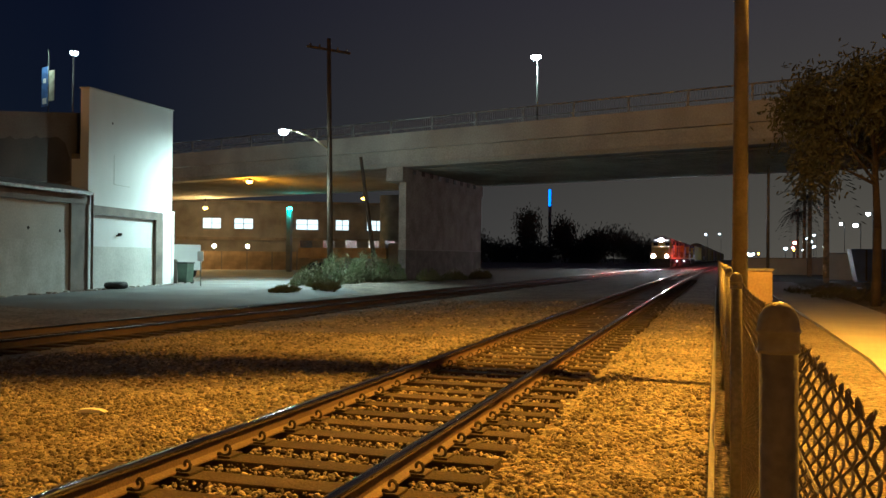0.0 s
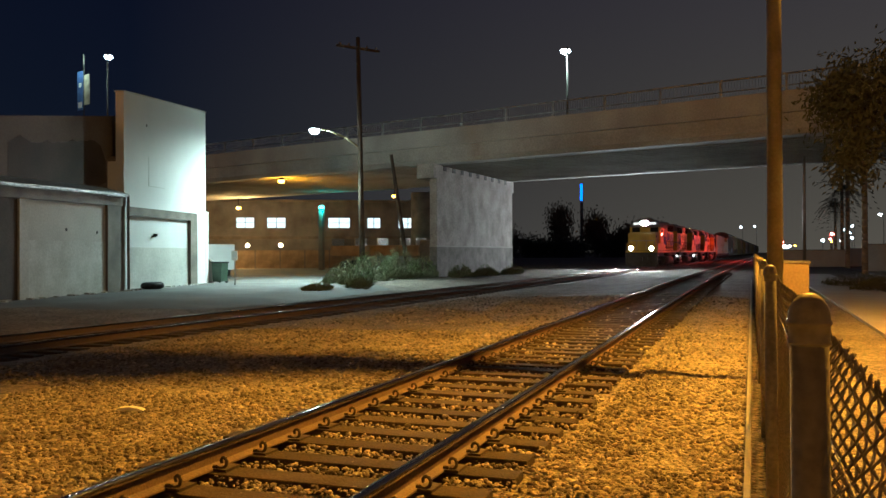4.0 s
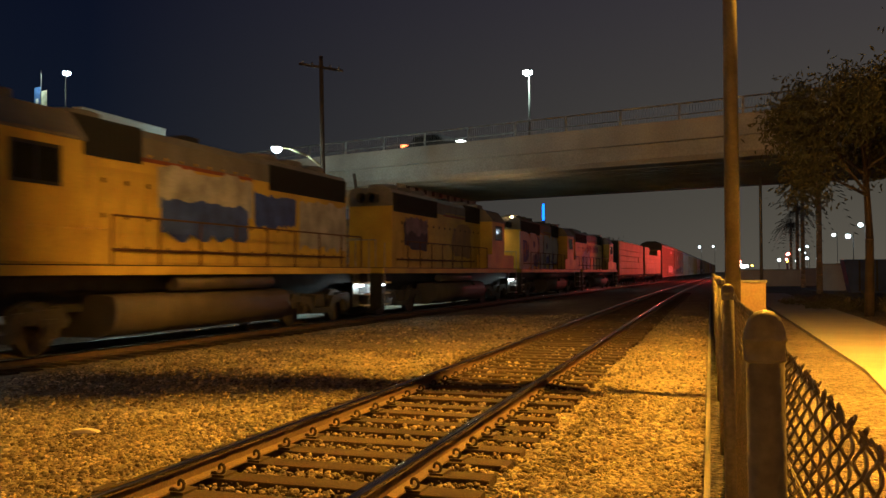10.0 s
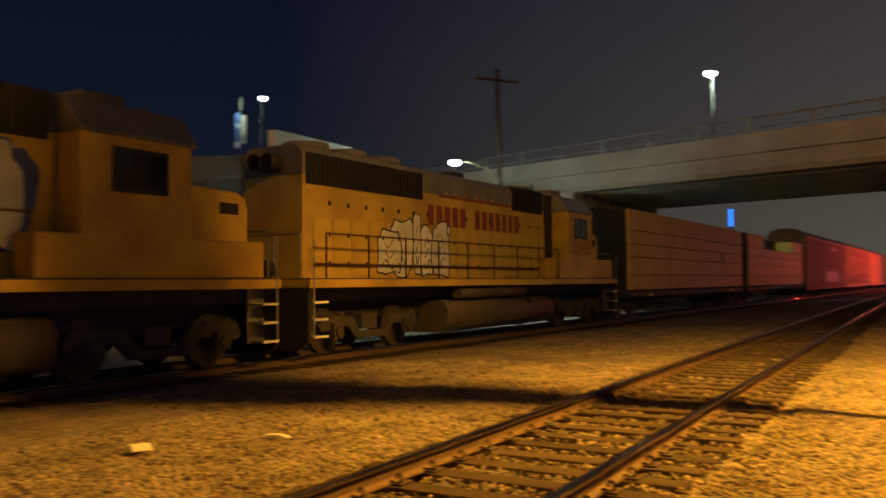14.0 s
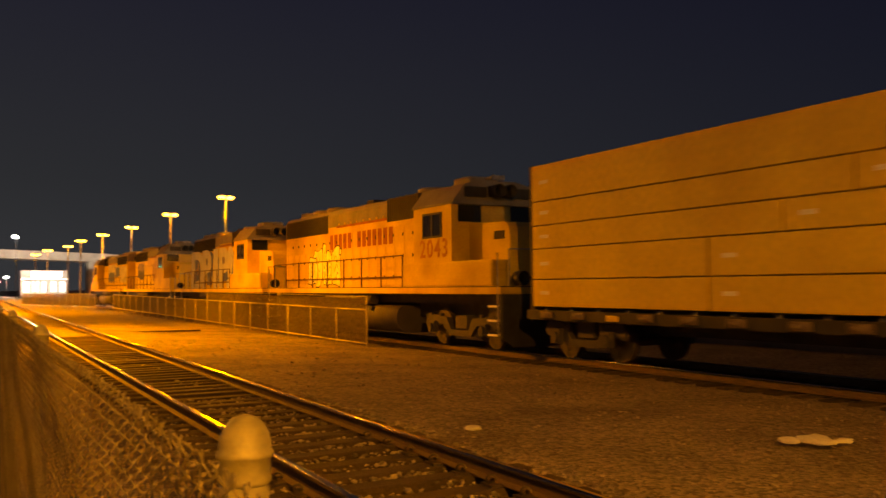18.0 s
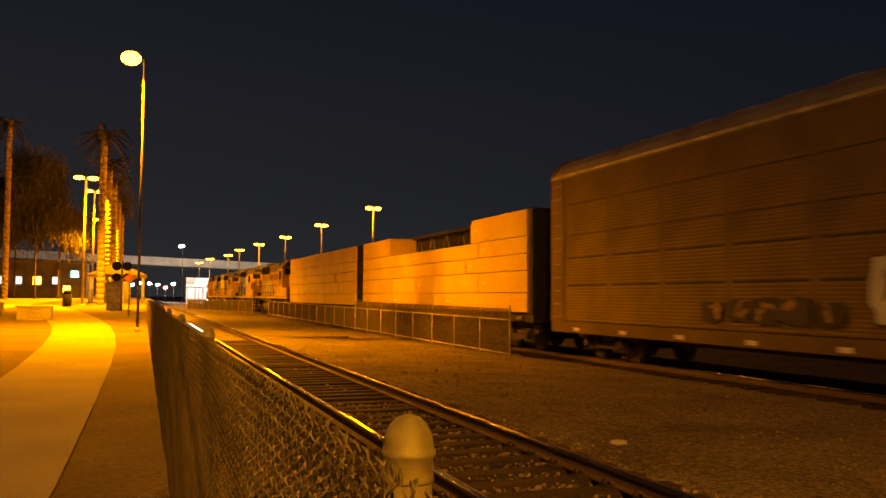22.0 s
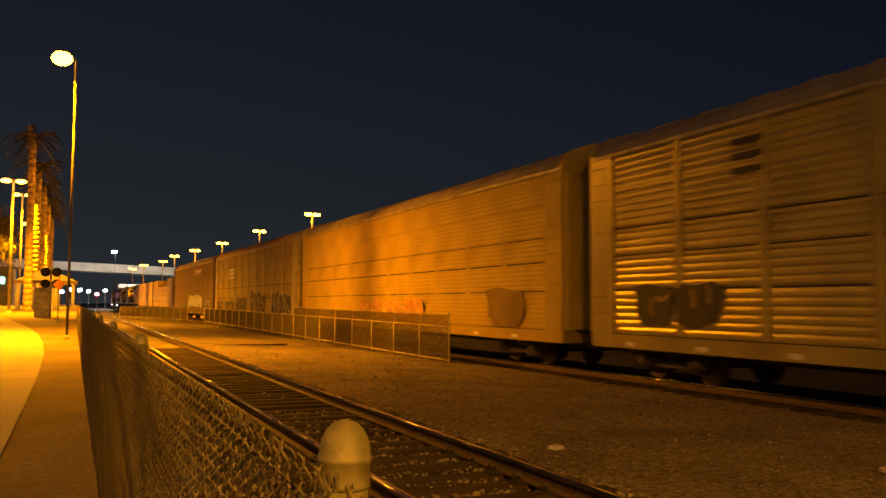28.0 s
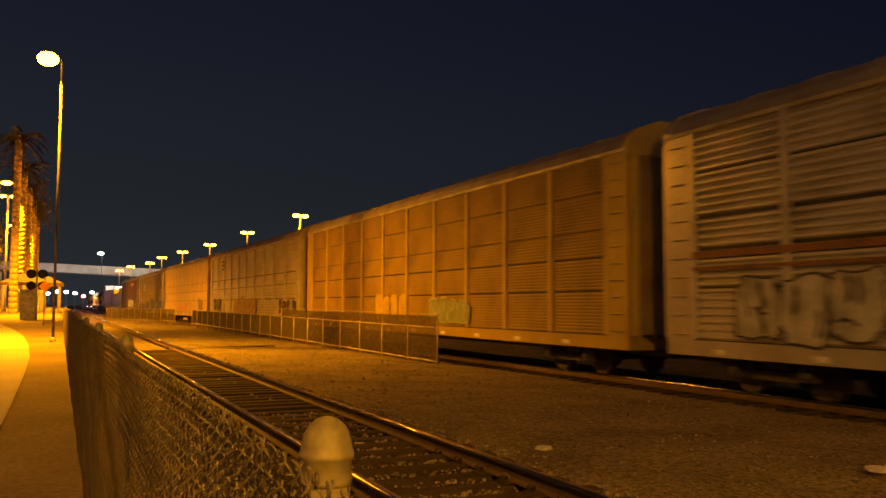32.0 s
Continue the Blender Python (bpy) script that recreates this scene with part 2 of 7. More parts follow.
M_BROWNSHADE = mat("shade_darkened_brown", (0.055, 0.042, 0.034), 0.85, 0, 0.2, 0.8, 0.2, 16, (0.085, 0.066, 0.052))
M_TRIM = mat("grey_painted_trim", (0.20, 0.17, 0.14), 0.75, 0, 0.2, 1, 0.2, 20)
M_GALV = mat("galvanised_steel", (0.36, 0.36, 0.35), 0.5, 0.7, 0.2, 5, 0.1, 40)
M_POST = mat("galvanised_post", (0.18, 0.165, 0.115), 0.6, 0.1, 0.25, 8, 0.15, 50, (0.115, 0.105, 0.08))
M_WIRE = mat("chain_link_wire", (0.20, 0.175, 0.14), 0.7, 0.3, 0.25, 8, 0, 40)
M_WOODPOLE = mat("creosoted_pole_wood", (0.09, 0.065, 0.045), 0.9, 0, 0.3, 2, 0.4, 30)
M_LAMPPOLE = mat("painted_lamp_pole", (0.30, 0.29, 0.27), 0.5, 0.4, 0.15, 2, 0.05, 30)
M_POLEDK = mat("dull_brown_lamp_pole", (0.062, 0.057, 0.05), 0.65, 0.2, 0.15, 2, 0.05, 30)
M_POLEMID = mat("weathered_brown_lamp_pole", (0.12, 0.105, 0.085), 0.6, 0.2, 0.2, 3, 0.08, 30)
M_DARK = mat("dark_metal", (0.035, 0.034, 0.033), 0.6, 0.3, 0.3, 3, 0.1, 40)
M_YELLOW = mat("loco_yellow_paint", (0.58, 0.41, 0.035), 0.48, 0, 0.14, 0.9, 0.04, 24, (0.38, 0.25, 0.025))
M_LGREY = mat("loco_grey_roof", (0.17, 0.165, 0.16), 0.6, 0, 0.2, 1.2, 0.08, 24, (0.11, 0.105, 0.10))
M_RED = mat("loco_red_stripe", (0.27, 0.06, 0.015), 0.55, 0, 0.15, 2, 0.02, 30)
M_HANDRAIL = mat("brown_rusty_handrail", (0.12, 0.055, 0.025), 0.7, 0.1, 0.3, 4, 0.1, 40)
M_BLACK = mat("black_grille", (0.012, 0.012, 0.012), 0.7, 0.1, 0.3, 6, 0.5, 80)
M_TRUCK = mat("grimy_truck_frame", (0.062, 0.056, 0.05), 0.8, 0.15, 0.35, 2.5, 0.3, 30, (0.045, 0.042, 0.04))
M_TANK = mat("grey_fuel_tank", (0.055, 0.047, 0.041), 0.65, 0.1, 0.3, 1.5, 0.15, 30, (0.085, 0.074, 0.064))
M_WHEEL = mat("wheel_steel", (0.10, 0.085, 0.07), 0.6, 0.6, 0.3, 4, 0.1, 40)
M_GLASS = glass("cab_glass")
M_WRAP = mat("lumber_wrap", (0.66, 0.50, 0.10), 0.55, 0, 0.12, 0.6, 0.2, 8, (0.54, 0.39, 0.08))
M_RACKY = mat("autorack_yellow_steel", (0.43, 0.32, 0.06), 0.55, 0.0, 0.18, 0.8, 0.06, 20, (0.32, 0.235, 0.05))
M_RACKG = mat("autorack_galvanised_panel", (0.40, 0.35, 0.15), 0.36, 0.35, 0.18, 0.8, 0.06, 20, (0.27, 0.235, 0.11))
M_RACKB = mat("autorack_brown_panel", (0.25, 0.175, 0.05), 0.65, 0.1, 0.2, 0.8, 0.06, 20, (0.14, 0.095, 0.06))
M_RACKO = mat("autorack_olive_panel", (0.28, 0.225, 0.07), 0.6, 0.1, 0.2, 0.8, 0.06, 20, (0.19, 0.145, 0.05))
M_RACKD = mat("autorack_dark_brown_panel", (0.165, 0.11, 0.035), 0.65, 0.1, 0.25, 0.8, 0.06, 20, (0.095, 0.065, 0.04))
M_WINCH = mat("dull_winch_steel", (0.20, 0.16, 0.12), 0.6, 0.3, 0.4, 5, 0.2, 40, (0.09, 0.07, 0.055))
M_NUMBER = mat("faded_number_paint", (0.28, 0.085, 0.02), 0.6, 0, 0.35, 3, 0.02, 30, (0.36, 0.17, 0.03))
M_ROOFG = mat("autorack_roof_steel", (0.30, 0.28, 0.25), 0.65, 0.3, 0.2, 1.0, 0.05, 20, (0.2, 0.185, 0.165))
M_SPRAYW = mat("silver_white_spray_paint", (0.56, 0.60, 0.64), 0.55, 0, 0.15, 1.6, 0.0, 20, (0.38, 0.42, 0.48))
M_SPRAYX = mat("bright_white_spray", (0.78, 0.78, 0.74), 0.6, 0, 0.15, 2.0, 0, 20, (0.55, 0.55, 0.50))
M_SPRAYB = mat("blue_spray_paint", (0.05, 0.10, 0.46), 0.6, 0, 0.2, 2, 0, 20)
M_SPRAYK = mat("black_spray_paint", (0.03, 0.03, 0.035), 0.6, 0, 0.2, 2, 0, 20)
M_SPRAYG = mat("grey_spray_paint", (0.46, 0.46, 0.46), 0.6, 0, 0.2, 2, 0, 20)
M_SPRAYN = mat("navy_spray_paint", (0.03, 0.04, 0.09), 0.6, 0, 0.2, 2, 0, 20)
M_WEED = mat("dusty_weed_leaf", (0.085, 0.115, 0.045), 0.8, 0, 0.4, 2, 0, 20, (0.13, 0.125, 0.065))
M_SPRAYBR = mat("brown_spray_paint", (0.26, 0.17, 0.08), 0.6, 0, 0.25, 2, 0, 20, (0.36, 0.24, 0.08))
M_SPRAYP = mat("mauve_spray_paint", (0.20, 0.17, 0.24), 0.6, 0, 0.25, 2, 0, 20)
M_SPRAYGR = mat("green_spray_paint", (0.16, 0.24, 0.13), 0.6, 0, 0.3, 2, 0, 20, (0.24, 0.28, 0.16))
M_FADED = mat("faded_lettering_paint", (0.58, 0.40, 0.22), 0.6, 0, 0.3, 4, 0, 30, (0.36, 0.14, 0.06))
M_STRIP = mat("pale_roof_edge_steel", (0.46, 0.41, 0.26), 0.5, 0.2, 0.15, 2, 0.05, 30)
M_DULLRED = mat("dull_red_spray", (0.26, 0.11, 0.05), 0.65, 0, 0.25, 2, 0, 20)
M_LEAF = mat("dry_shrub_leaf", (0.12, 0.115, 0.05), 0.8, 0, 0.35, 2, 0, 20, rnd=0.2)
M_FROND = mat("dark_palm_frond", (0.055, 0.048, 0.028), 0.8, 0, 0.35, 2, 0, 20)
M_RACKS = mat("autorack_silver_panel", (0.52, 0.50, 0.44), 0.34, 0.45, 0.18, 0.8, 0.06, 20, (0.34, 0.32, 0.27))
M_PALM = mat("pale_palm_bark", (0.46, 0.34, 0.21), 0.9, 0, 0.35, 3, 0.5, 14, (0.28, 0.21, 0.13))
M_BARK = mat("tree_bark", (0.16, 0.12, 0.085), 0.9, 0, 0.35, 3, 0.5, 18)
M_TAN = mat("tan_fence_board", (0.34, 0.24, 0.14), 0.8, 0, 0.15, 1, 0.1, 20)
M_WALLDK = mat("dark_stucco", (0.20, 0.19, 0.18), 0.85, 0, 0.15, 0.5, 0.2, 10)
G_HEAD = glow("headlight_glow", (1.0, 0.93, 0.80), 7500)
G_BOARD = glow("number_board_glow", (1.0, 0.93, 0.78), 1.0)
G_LED = glow("led_lamp_glow", (0.85, 0.96, 1.0), 30)
G_STEP = glow("step_lamp_glow", (0.95, 1.0, 0.92), 45)
G_MARK = glow("marker_lamp_glow", (1.0, 0.56, 0.20), 520)
G_NA = glow("sodium_lamp_glow", (1.0, 0.40, 0.03), 26.0)
G_RED = glow("red_signal_glow", (1.0, 0.04, 0.03), 240)
G_WIN = glow("lit_window_glow", (0.92, 1.0, 0.95), 1.2)
G_CYAN = glow("cyan_lamp_glow", (0.16, 1.0, 0.75), 9)
G_BLUE = glow("blue_sign_glow", (0.03, 0.18, 1.0), 2.5)
G_CAB = glow("warm_marker_glow", (1.0, 0.62, 0.25), 30)


# ---- mesh helpers ----
def bx(bm, x0, x1, y0, y1, z0, z1, bevel=0.0):
    v = [bm.verts.new((x, y, z)) for z in (z0, z1) for y in (y0, y1) for x in (x0, x1)]
    fs = [bm.faces.new([v[i] for i in f]) for f in ((0, 2, 3, 1), (4, 5, 7, 6), (0, 1, 5, 4), (2, 6, 7, 3), (0, 4, 6, 2), (1, 3, 7, 5))]
    if bevel:
        es = list({e for f in fs for e in f.edges})
        bmesh.ops.bevel(bm, geom=es, offset=bevel, segments=2, affect="EDGES", profile=0.6)


def cyl(bm, p, q, r, r2=None, n=12, caps=True):
    p, q = Vector(p), Vector(q)
    r2 = r if r2 is None else r2
    d = (q - p).normalized()
    a = d.orthogonal().normalized()
    b = d.cross(a)
    rings = []
    for c, rr in ((p, r), (q, r2)):
        rings.append([bm.verts.new(c + (a * math.cos(k * math.tau / n) + b * math.sin(k * math.tau / n)) * rr) for k in range(n)])
    for k in range(n):
        f = bm.faces.new((rings[0][k], rings[0][(k + 1) % n], rings[1][(k + 1) % n], rings[1][k]))
        f.smooth = n > 6
    if caps:
        bm.faces.new(rings[0][::-1])
        bm.faces.new(rings[1])


def lathe(bm, prof, x, y, n=16):
    """Turned shape from (radius, z) pairs."""
    rings = [[bm.verts.new((x + r * math.cos(k * math.tau / n), y + r * math.sin(k * math.tau / n), z)) for k in range(n)] for r, z in prof]
    for a, b in zip(rings, rings[1:]):
        for k in range(n):
            bm.faces.new((a[k], a[(k + 1) % n], b[(k + 1) % n], b[k])).smooth = True
    bm.faces.new(rings[0][::-1])
    bm.faces.new(rings[-1])


def prism(bm, prof, a0, a1, axis="y"):
    """A closed outline drawn out along an axis: (x, z) pairs along y, or (y, z) pairs along x."""
    def at(u, z, w):
        return (u, w, z) if axis == "y" else (w, u, z)
    r0 = [bm.verts.new(at(u, z, a0)) for u, z in prof]
    r1 = [bm.verts.new(at(u, z, a1)) for u, z in prof]
    n = len(prof)
    for k in range(n):
        bm.faces.new((r0[k], r0[(k + 1) % n], r1[(k + 1) % n], r1[k]))
    bm.faces.new(r0[::-1])
    bm.faces.new(r1)


def mesh_of(name, bm, material):
    bmesh.ops.recalc_face_normals(bm, faces=bm.faces)
    me = bpy.data.meshes.new(name)
    bm.to_mesh(me)
    bm.free()
    me.materials.append(material)
    return me


def part(name, bm, material, parent=None, label="", at=None):
    ob = new(name, mesh_of(name, bm, material))
    if parent:
        ob.parent = parent
    if at is not None:
        ob.matrix_basis = at
    return tagged(ob, label)


def piece(name, me, parent, at):
    ob = new(name, me)
    ob.parent = parent
    ob.matrix_basis = at
    return ob


def thing(name, place, label, category, group="", kind=""):
    ob = new(name)
    ob.empty_display_size = 0.3
    ob.matrix_basis = place if isinstance(place, Matrix) else Matrix.Translation(place)
    return tagged(ob, label, category, group, kind)


def quick(fn, *a, **k):
    bm = bmesh.new()
    fn(bm, *a, **k)
    return bm


def boxes(*bb, bevel=0.0):
    bm = bmesh.new()
    for b in bb:
        bx(bm, *b, bevel=bevel)
    return bm


def text_mesh(words, size, material, name="lettering", thick=0.004, shear=0.0, bold=0.0):
    cu = bpy.data.curves.new(name, "FONT")
    cu.body, cu.size, cu.extrude, cu.align_x, cu.shear, cu.offset = words, size, thick, "CENTER", shear, bold
    tmp = bpy.data.objects.new(name, cu)
    scene.collection.objects.link(tmp)
    me = bpy.data.meshes.new_from_object(tmp.evaluated_get(bpy.context.evaluated_depsgraph_get()))
    bpy.data.objects.remove(tmp)
    me.materials.clear()
    me.materials.append(material)
    return me


# ---- plan: the two tracks bend gently ----
YS = np.arange(-500.0, 901.0, 1.0)


def bend(x0, knots, slopes):
    sl = np.interp(YS, knots, slopes)
    x = np.concatenate([[0.0], np.cumsum((sl[1:] + sl[:-1]) / 2)])
    return x + x0 - np.interp(0.0, YS, x), sl


TRAIN_X, TRAIN_S = bend(-12.70, (-60, -15, 25, 110, 170), (-0.016, -0.008, 0.038, 0.038, 0.02))
NEAR_X, NEAR_S = bend(-2.88, (25, 80), (0.0, 0.02))
TRAIN_Z = 0.02
NEAR_Z = 0.20


def x_train(y):
    return float(np.interp(y, YS, TRAIN_X))


def x_near(y):
    return float(np.interp(y, YS, NEAR_X))


def ground_z(x, y):
    xt, xn = x_train(y), x_near(y)
    return float(np.interp(x, (xt - 6.5, xt - 2.3, xt - 1.2, xt + 1.2, xt + 2.0, xn - 2.3, xn - 1.55, xn - 1.2, xn + 1.2, xn + 1.6, xn + 2.4), (0.04, -0.13, -0.19, -0.19, -0.13, 0.0, 0.02, -0.05, -0.05, 0.02, 0.0)))


def build_ground():
    xs = sorted({*np.arange(-40, 12, 0.5).round(2), *np.arange(-60, -40, 5.0), *np.arange(12, 60, 4.0), -1500.0, -600.0, -250.0, -120.0, 120.0, 250.0, 600.0, 1500.0})
    ys = sorted({*np.arange(-40, 60, 0.5).round(2), *np.arange(-200, -40, 8.0), *np.arange(60, 300, 8.0), -1500.0, -800.0, -400.0, 400.0, 800.0, 1500.0})
    verts, faces = [], []
    for y in ys:
        for x in xs:
            n = 0.0
            if -60 < x < 60 and -200 < y < 300:
                n = noise.noise((x * 0.6, y * 0.6, 0.0)) * 0.025 + noise.noise((x * 2.1, y * 2.1, 5.0)) * 0.012
            verts.append((x, y, ground_z(x, y) + n))
    w = len(xs)
    for j in range(len(ys) - 1):
        for i in range(w - 1):
            a = j * w + i
            faces.append((a, a + 1, a + w + 1, a + w))
    me = bpy.data.meshes.new("ground")
    me.from_pydata(verts, [], faces)
    me.materials.append(M_BALLAST)
    for p in me.polygons:
        p.use_smooth = True
    tagged(new("ground", me), "brown gravel ballast and dirt ground along the railway", "ground", kind="structure")


build_ground()


def sheet(name, outline, z0, z1, material, label, category, skirt=0.0):
    bm = bmesh.new()
    lo = [bm.verts.new((x + skirt, y - skirt * 0.5, z0)) for x, y in outline]
    hi = [bm.verts.new((x, y, z1)) for x, y in outline]
    n = len(outline)
    for k in range(n):
        bm.faces.new((lo[k], lo[(k + 1) % n], hi[(k + 1) % n], hi[k]))
    bm.faces.new(hi)
    bm.faces.new(lo[::-1])
    return tagged(part(name, bm, material), label, category, kind="structure")


# the curving footpath beyond the fence, the lot and the street behind the tracks
def path_outline():
    right = [(4.6, 60), (4.4, 30), (4.0, 12), (3.4, 0), (2.9, -10), (3.0, -20), (3.7, -40), (5.2, -60), (8.0, -80), (12.0, -100)]
    left = [(8.5, -100), (5.4, -84), (2.9, -68), (1.5, -50), (1.05, -35), (0.95, -20), (0.95, -8), (1.2, 0), (1.7, 8), (2.1, 14), (2.15, 24), (2.2, 60)]
    return right + left


sheet("footpath", path_outline(), -0.1, 0.06, M_PATH, "smooth pale concrete footpath lit orange by sodium lamps", "path")
sheet("street", [(-24.6, 8), (-24.2, 3), (-22.6, 9), (-20.6, 15), (-19.0, 18.9), (-18.4, 20.0), (-17.75, 21.5), (-17.05, 22.9), (-16.5, 24.6), (-16.55, 28.0), (-16.8, 31), (-17.3, 36), (-20.5, 44), (-22, 60), (-24, 90), (-80, 120), (-80, 44), (-27, 44)], -0.1, 0.058, M_ROAD, "cracked grey asphalt street beside the warehouse", "road", 2.2)
sheet("parking_lot", [(6.0, -130), (40, -130), (40, 80), (7.5, 80), (7.0, 0), (7.0, -50)], -0.1, 0.05, M_ROAD, "worn grey asphalt car park beyond the footpath", "road")


# ---- railway tracks ----
def rail_run(xf, sf, z, off, y0, y1, step, head):
    """A rail swept along the bend: foot and web, or the polished head."""
    h = 0.155
    if head:
        prof = [(-0.035, -0.036), (0.035, -0.036), (0.036, -0.010), (0.030, -0.001), (0.015, 0.0), (-0.015, 0.0), (-0.030, -0.001), (-0.036, -0.010)]
    else:
        prof = [(-0.07, -h), (0.07, -h), (0.07, -h + 0.012), (0.012, -h + 0.03), (0.010, -0.037), (-0.010, -0.037), (-0.012, -h + 0.03), (-0.07, -h + 0.012)]
    bm = bmesh.new()
    prev = None
    y = y0
    while y <= y1 + 0.01:
        x = float(np.interp(y, YS, xf)) + off
        ring = [bm.verts.new((x + u, y, z + w)) for u, w in prof]
        if prev:
            for k in range(8):
                bm.faces.new((prev[k], prev[(k + 1) % 8], ring[(k + 1) % 8], ring[k])).smooth = head
        else:
            bm.faces.new(ring)
        prev = ring
        y += step
    bm.faces.new(prev[::-1])
    return bm


def build_track(name, xf, sf, z, label, y0, y1):
    tr = thing(name, (0, 0, 0), label, "railway track", kind="structure")
    for s in (-0.75, 0.75):
        r = part("rail", rail_run(xf, sf, z, s, y0, y1, 4.0, False), M_RAIL, tr)
        part("rail_head", rail_run(xf, sf, z, s, y0, y1, 4.0, True), M_RAILTOP, r, "polished shining rail head")
    return tr


near_track = build_track("railway_track", NEAR_X, NEAR_S, NEAR_Z, "empty railway track with shiny rails on dark wooden ties", -300, 600)
far_track = build_track("railway_track", TRAIN_X, TRAIN_S, TRAIN_Z, "railway track with shiny rails that carries the freight train", -400, 800)


# ---- chain link fence along the footpath ----
def seg_mesh(name, p, q, r, material, n=4):
    """Thin bars between two arrays of points, in one mesh."""
    p, q = np.asarray(p, float), np.asarray(q, float)
    d = q - p
    d /= np.linalg.norm(d, axis=1)[:, None]
    up = np.where(np.abs(d[:, 2:3]) > 0.9, np.array([[1.0, 0, 0]]), np.array([[0, 0, 1.0]]))
    a = np.cross(d, up)
    a /= np.linalg.norm(a, axis=1)[:, None]
    b = np.cross(d, a)
    ang = np.arange(n) * math.tau / n
    ring = a[:, None, :] * np.cos(ang)[None, :, None] + b[:, None, :] * np.sin(ang)[None, :, None]
    v = np.concatenate([p[:, None, :] + ring * r, q[:, None, :] + ring * r], axis=1).reshape(-1, 3)
    base = (np.arange(len(p)) * 2 * n)[:, None]
    fs = []
    for k in range(n):
        k2 = (k + 1) % n
        fs.append(base + np.array([[k, k2, n + k2, n + k]]))
    f = np.concatenate(fs).astype(int)
    me = bpy.data.meshes.new(name)
    me.from_pydata(v.tolist(), [], f.tolist())
    me.materials.append(material)
    return me


def chain_link(x, y0, y1, z0, z1, w, wobble, rng, fine=1):
    """Woven wires: each winds down one strip and hooks its neighbours in rounded bends; knuckled tips. Gives end points of the straight bits."""
    ps, qs = [], []
    h = w / 2
    nz = int(round((z1 - z0) / h))
    for k in range(int((y1 - y0) / h)):
        ya = y0 + k * h
        lean = 0.004 * math.sin(ya * 3.1)
        wire = []
        bends = [rng.uniform(-0.17, 0.17) for j in range(nz + 2)]
        for i in range(nz * fine + 1):
            j, u = divmod(i, fine)
            u /= fine
            side = 0.5 - 0.5 * math.cos(math.pi * (j + k % 2 + u))
            front = math.sin(math.pi * (j + k % 2 + u))
            bent = bends[j] * (1 - u) + bends[j + 1] * u
            wx = wobble * math.sin(ya * 2.3 + (j + u) * 0.35)
            yy = ya + h * (-0.09 + 1.18 * side + bent) + lean * (j + u) / nz
            wire.append((x + 0.007 * front + wx, yy, z0 + (j + u) * h))
        ps += wire[:-1]
        qs += wire[1:]
        # the cut end is bent over into a knuckle
        t = wire[-1]
        r, d = rng.uniform(0.0035, 0.006), rng.choice((-1, 1))
        ex = rng.uniform(-0.006, 0.006)
        curl = [t] + [(t[0] + ex * math.sin(a), t[1] + d * r * (1 - math.cos(a)), t[2] + 0.006 + r * 1.5 * math.sin(a)) for a in (0.0, 0.8, 1.6, 2.5, 3.3, 4.0)[::1 if fine > 1 else 2]]
        ps += curl[:-1]
        qs += curl[1:]
    return ps, qs


POST_YS = [1.42 + 3.05 * k for k in range(0, 15)] + [-1.0 - 3.05 * k for k in range(0, 16)]


def build_fence():
    rng = random.Random(4)
    f = thing("chain_link_fence", (0, 0, 0), "grey galvanised chain link fence with domed posts beside the footpath", "fence")
    bm = bmesh.new()
    lathe(bm, [(0.0288, 0.0), (0.0288, 1.44)], 0, 0, 20)
    post = mesh_of("post", bm, M_POST)
    bm = bmesh.new()
    lathe(bm, [(0.0296, 1.398), (0.0318, 1.400), (0.0318, 1.404), (0.0308, 1.406), (0.0308, 1.428), (0.0332, 1.430), (0.0338, 1.433), (0.0332, 1.436), (0.0316, 1.4376), (0.0308, 1.446), (0.0281, 1.457), (0.0226, 1.4675), (0.0138, 1.4755), (0.004, 1.479)], 0, 0, 28)
    for e in bm.edges:
        if len(e.link_faces) == 2 and e.calc_face_angle(0.0) > 0.7:
            e.smooth = False
    cap = mesh_of("post_cap", bm, M_POST)
    for y in POST_YS:
        z = 0.055 if y < 0 else -0.013
        p = piece("post", post, f, pose(0.0, y, z, rng.uniform(-0.4, 0.4), rng.uniform(-0.4, 0.4), 0))
        piece("post_cap", cap, p, Matrix.Identity(4))
    for a, b, w, fine in ((-46.0, -12.0, 0.10, 1), (-12.0, -4.5, 0.064, 2), (-4.5, 0.0, 0.064, 5), (0.0, 6.0, 0.064, 5), (6.0, 12.0, 0.064, 2), (12.0, 44.0, 0.10, 1)):
        ps, qs = chain_link(0.035, a, b, 0.04, 1.385 if a >= 0 else 1.475, w, 0.006, rng, fine)
        ob = new("mesh_wire", seg_mesh("mesh_wire", ps, qs, 0.0019 if w < 0.1 else 0.003, M_WIRE))
        ob.parent = f
        tagged(ob, kind="stuff")
    part("tension_wire", quick(cyl, (0.030, -46, 1.22), (0.030, 44, 1.22), 0.0022, n=5), M_WIRE, f)


build_fence()
tagged(part("kerb", boxes((-0.145, -0.105, 4.0, 45.0, -0.1, 0.13), (-0.145, -0.105, -46.0, 0.5, -0.1, 0.06), bevel=0.006), M_PATH), "narrow pale concrete kerb under the chain link fence", "kerb", kind="structure")


# ---- overpass ----
DECK_ANG = -16.3
DECK = pose(-12.0, 46.2, 0, 0, 0, DECK_ANG)


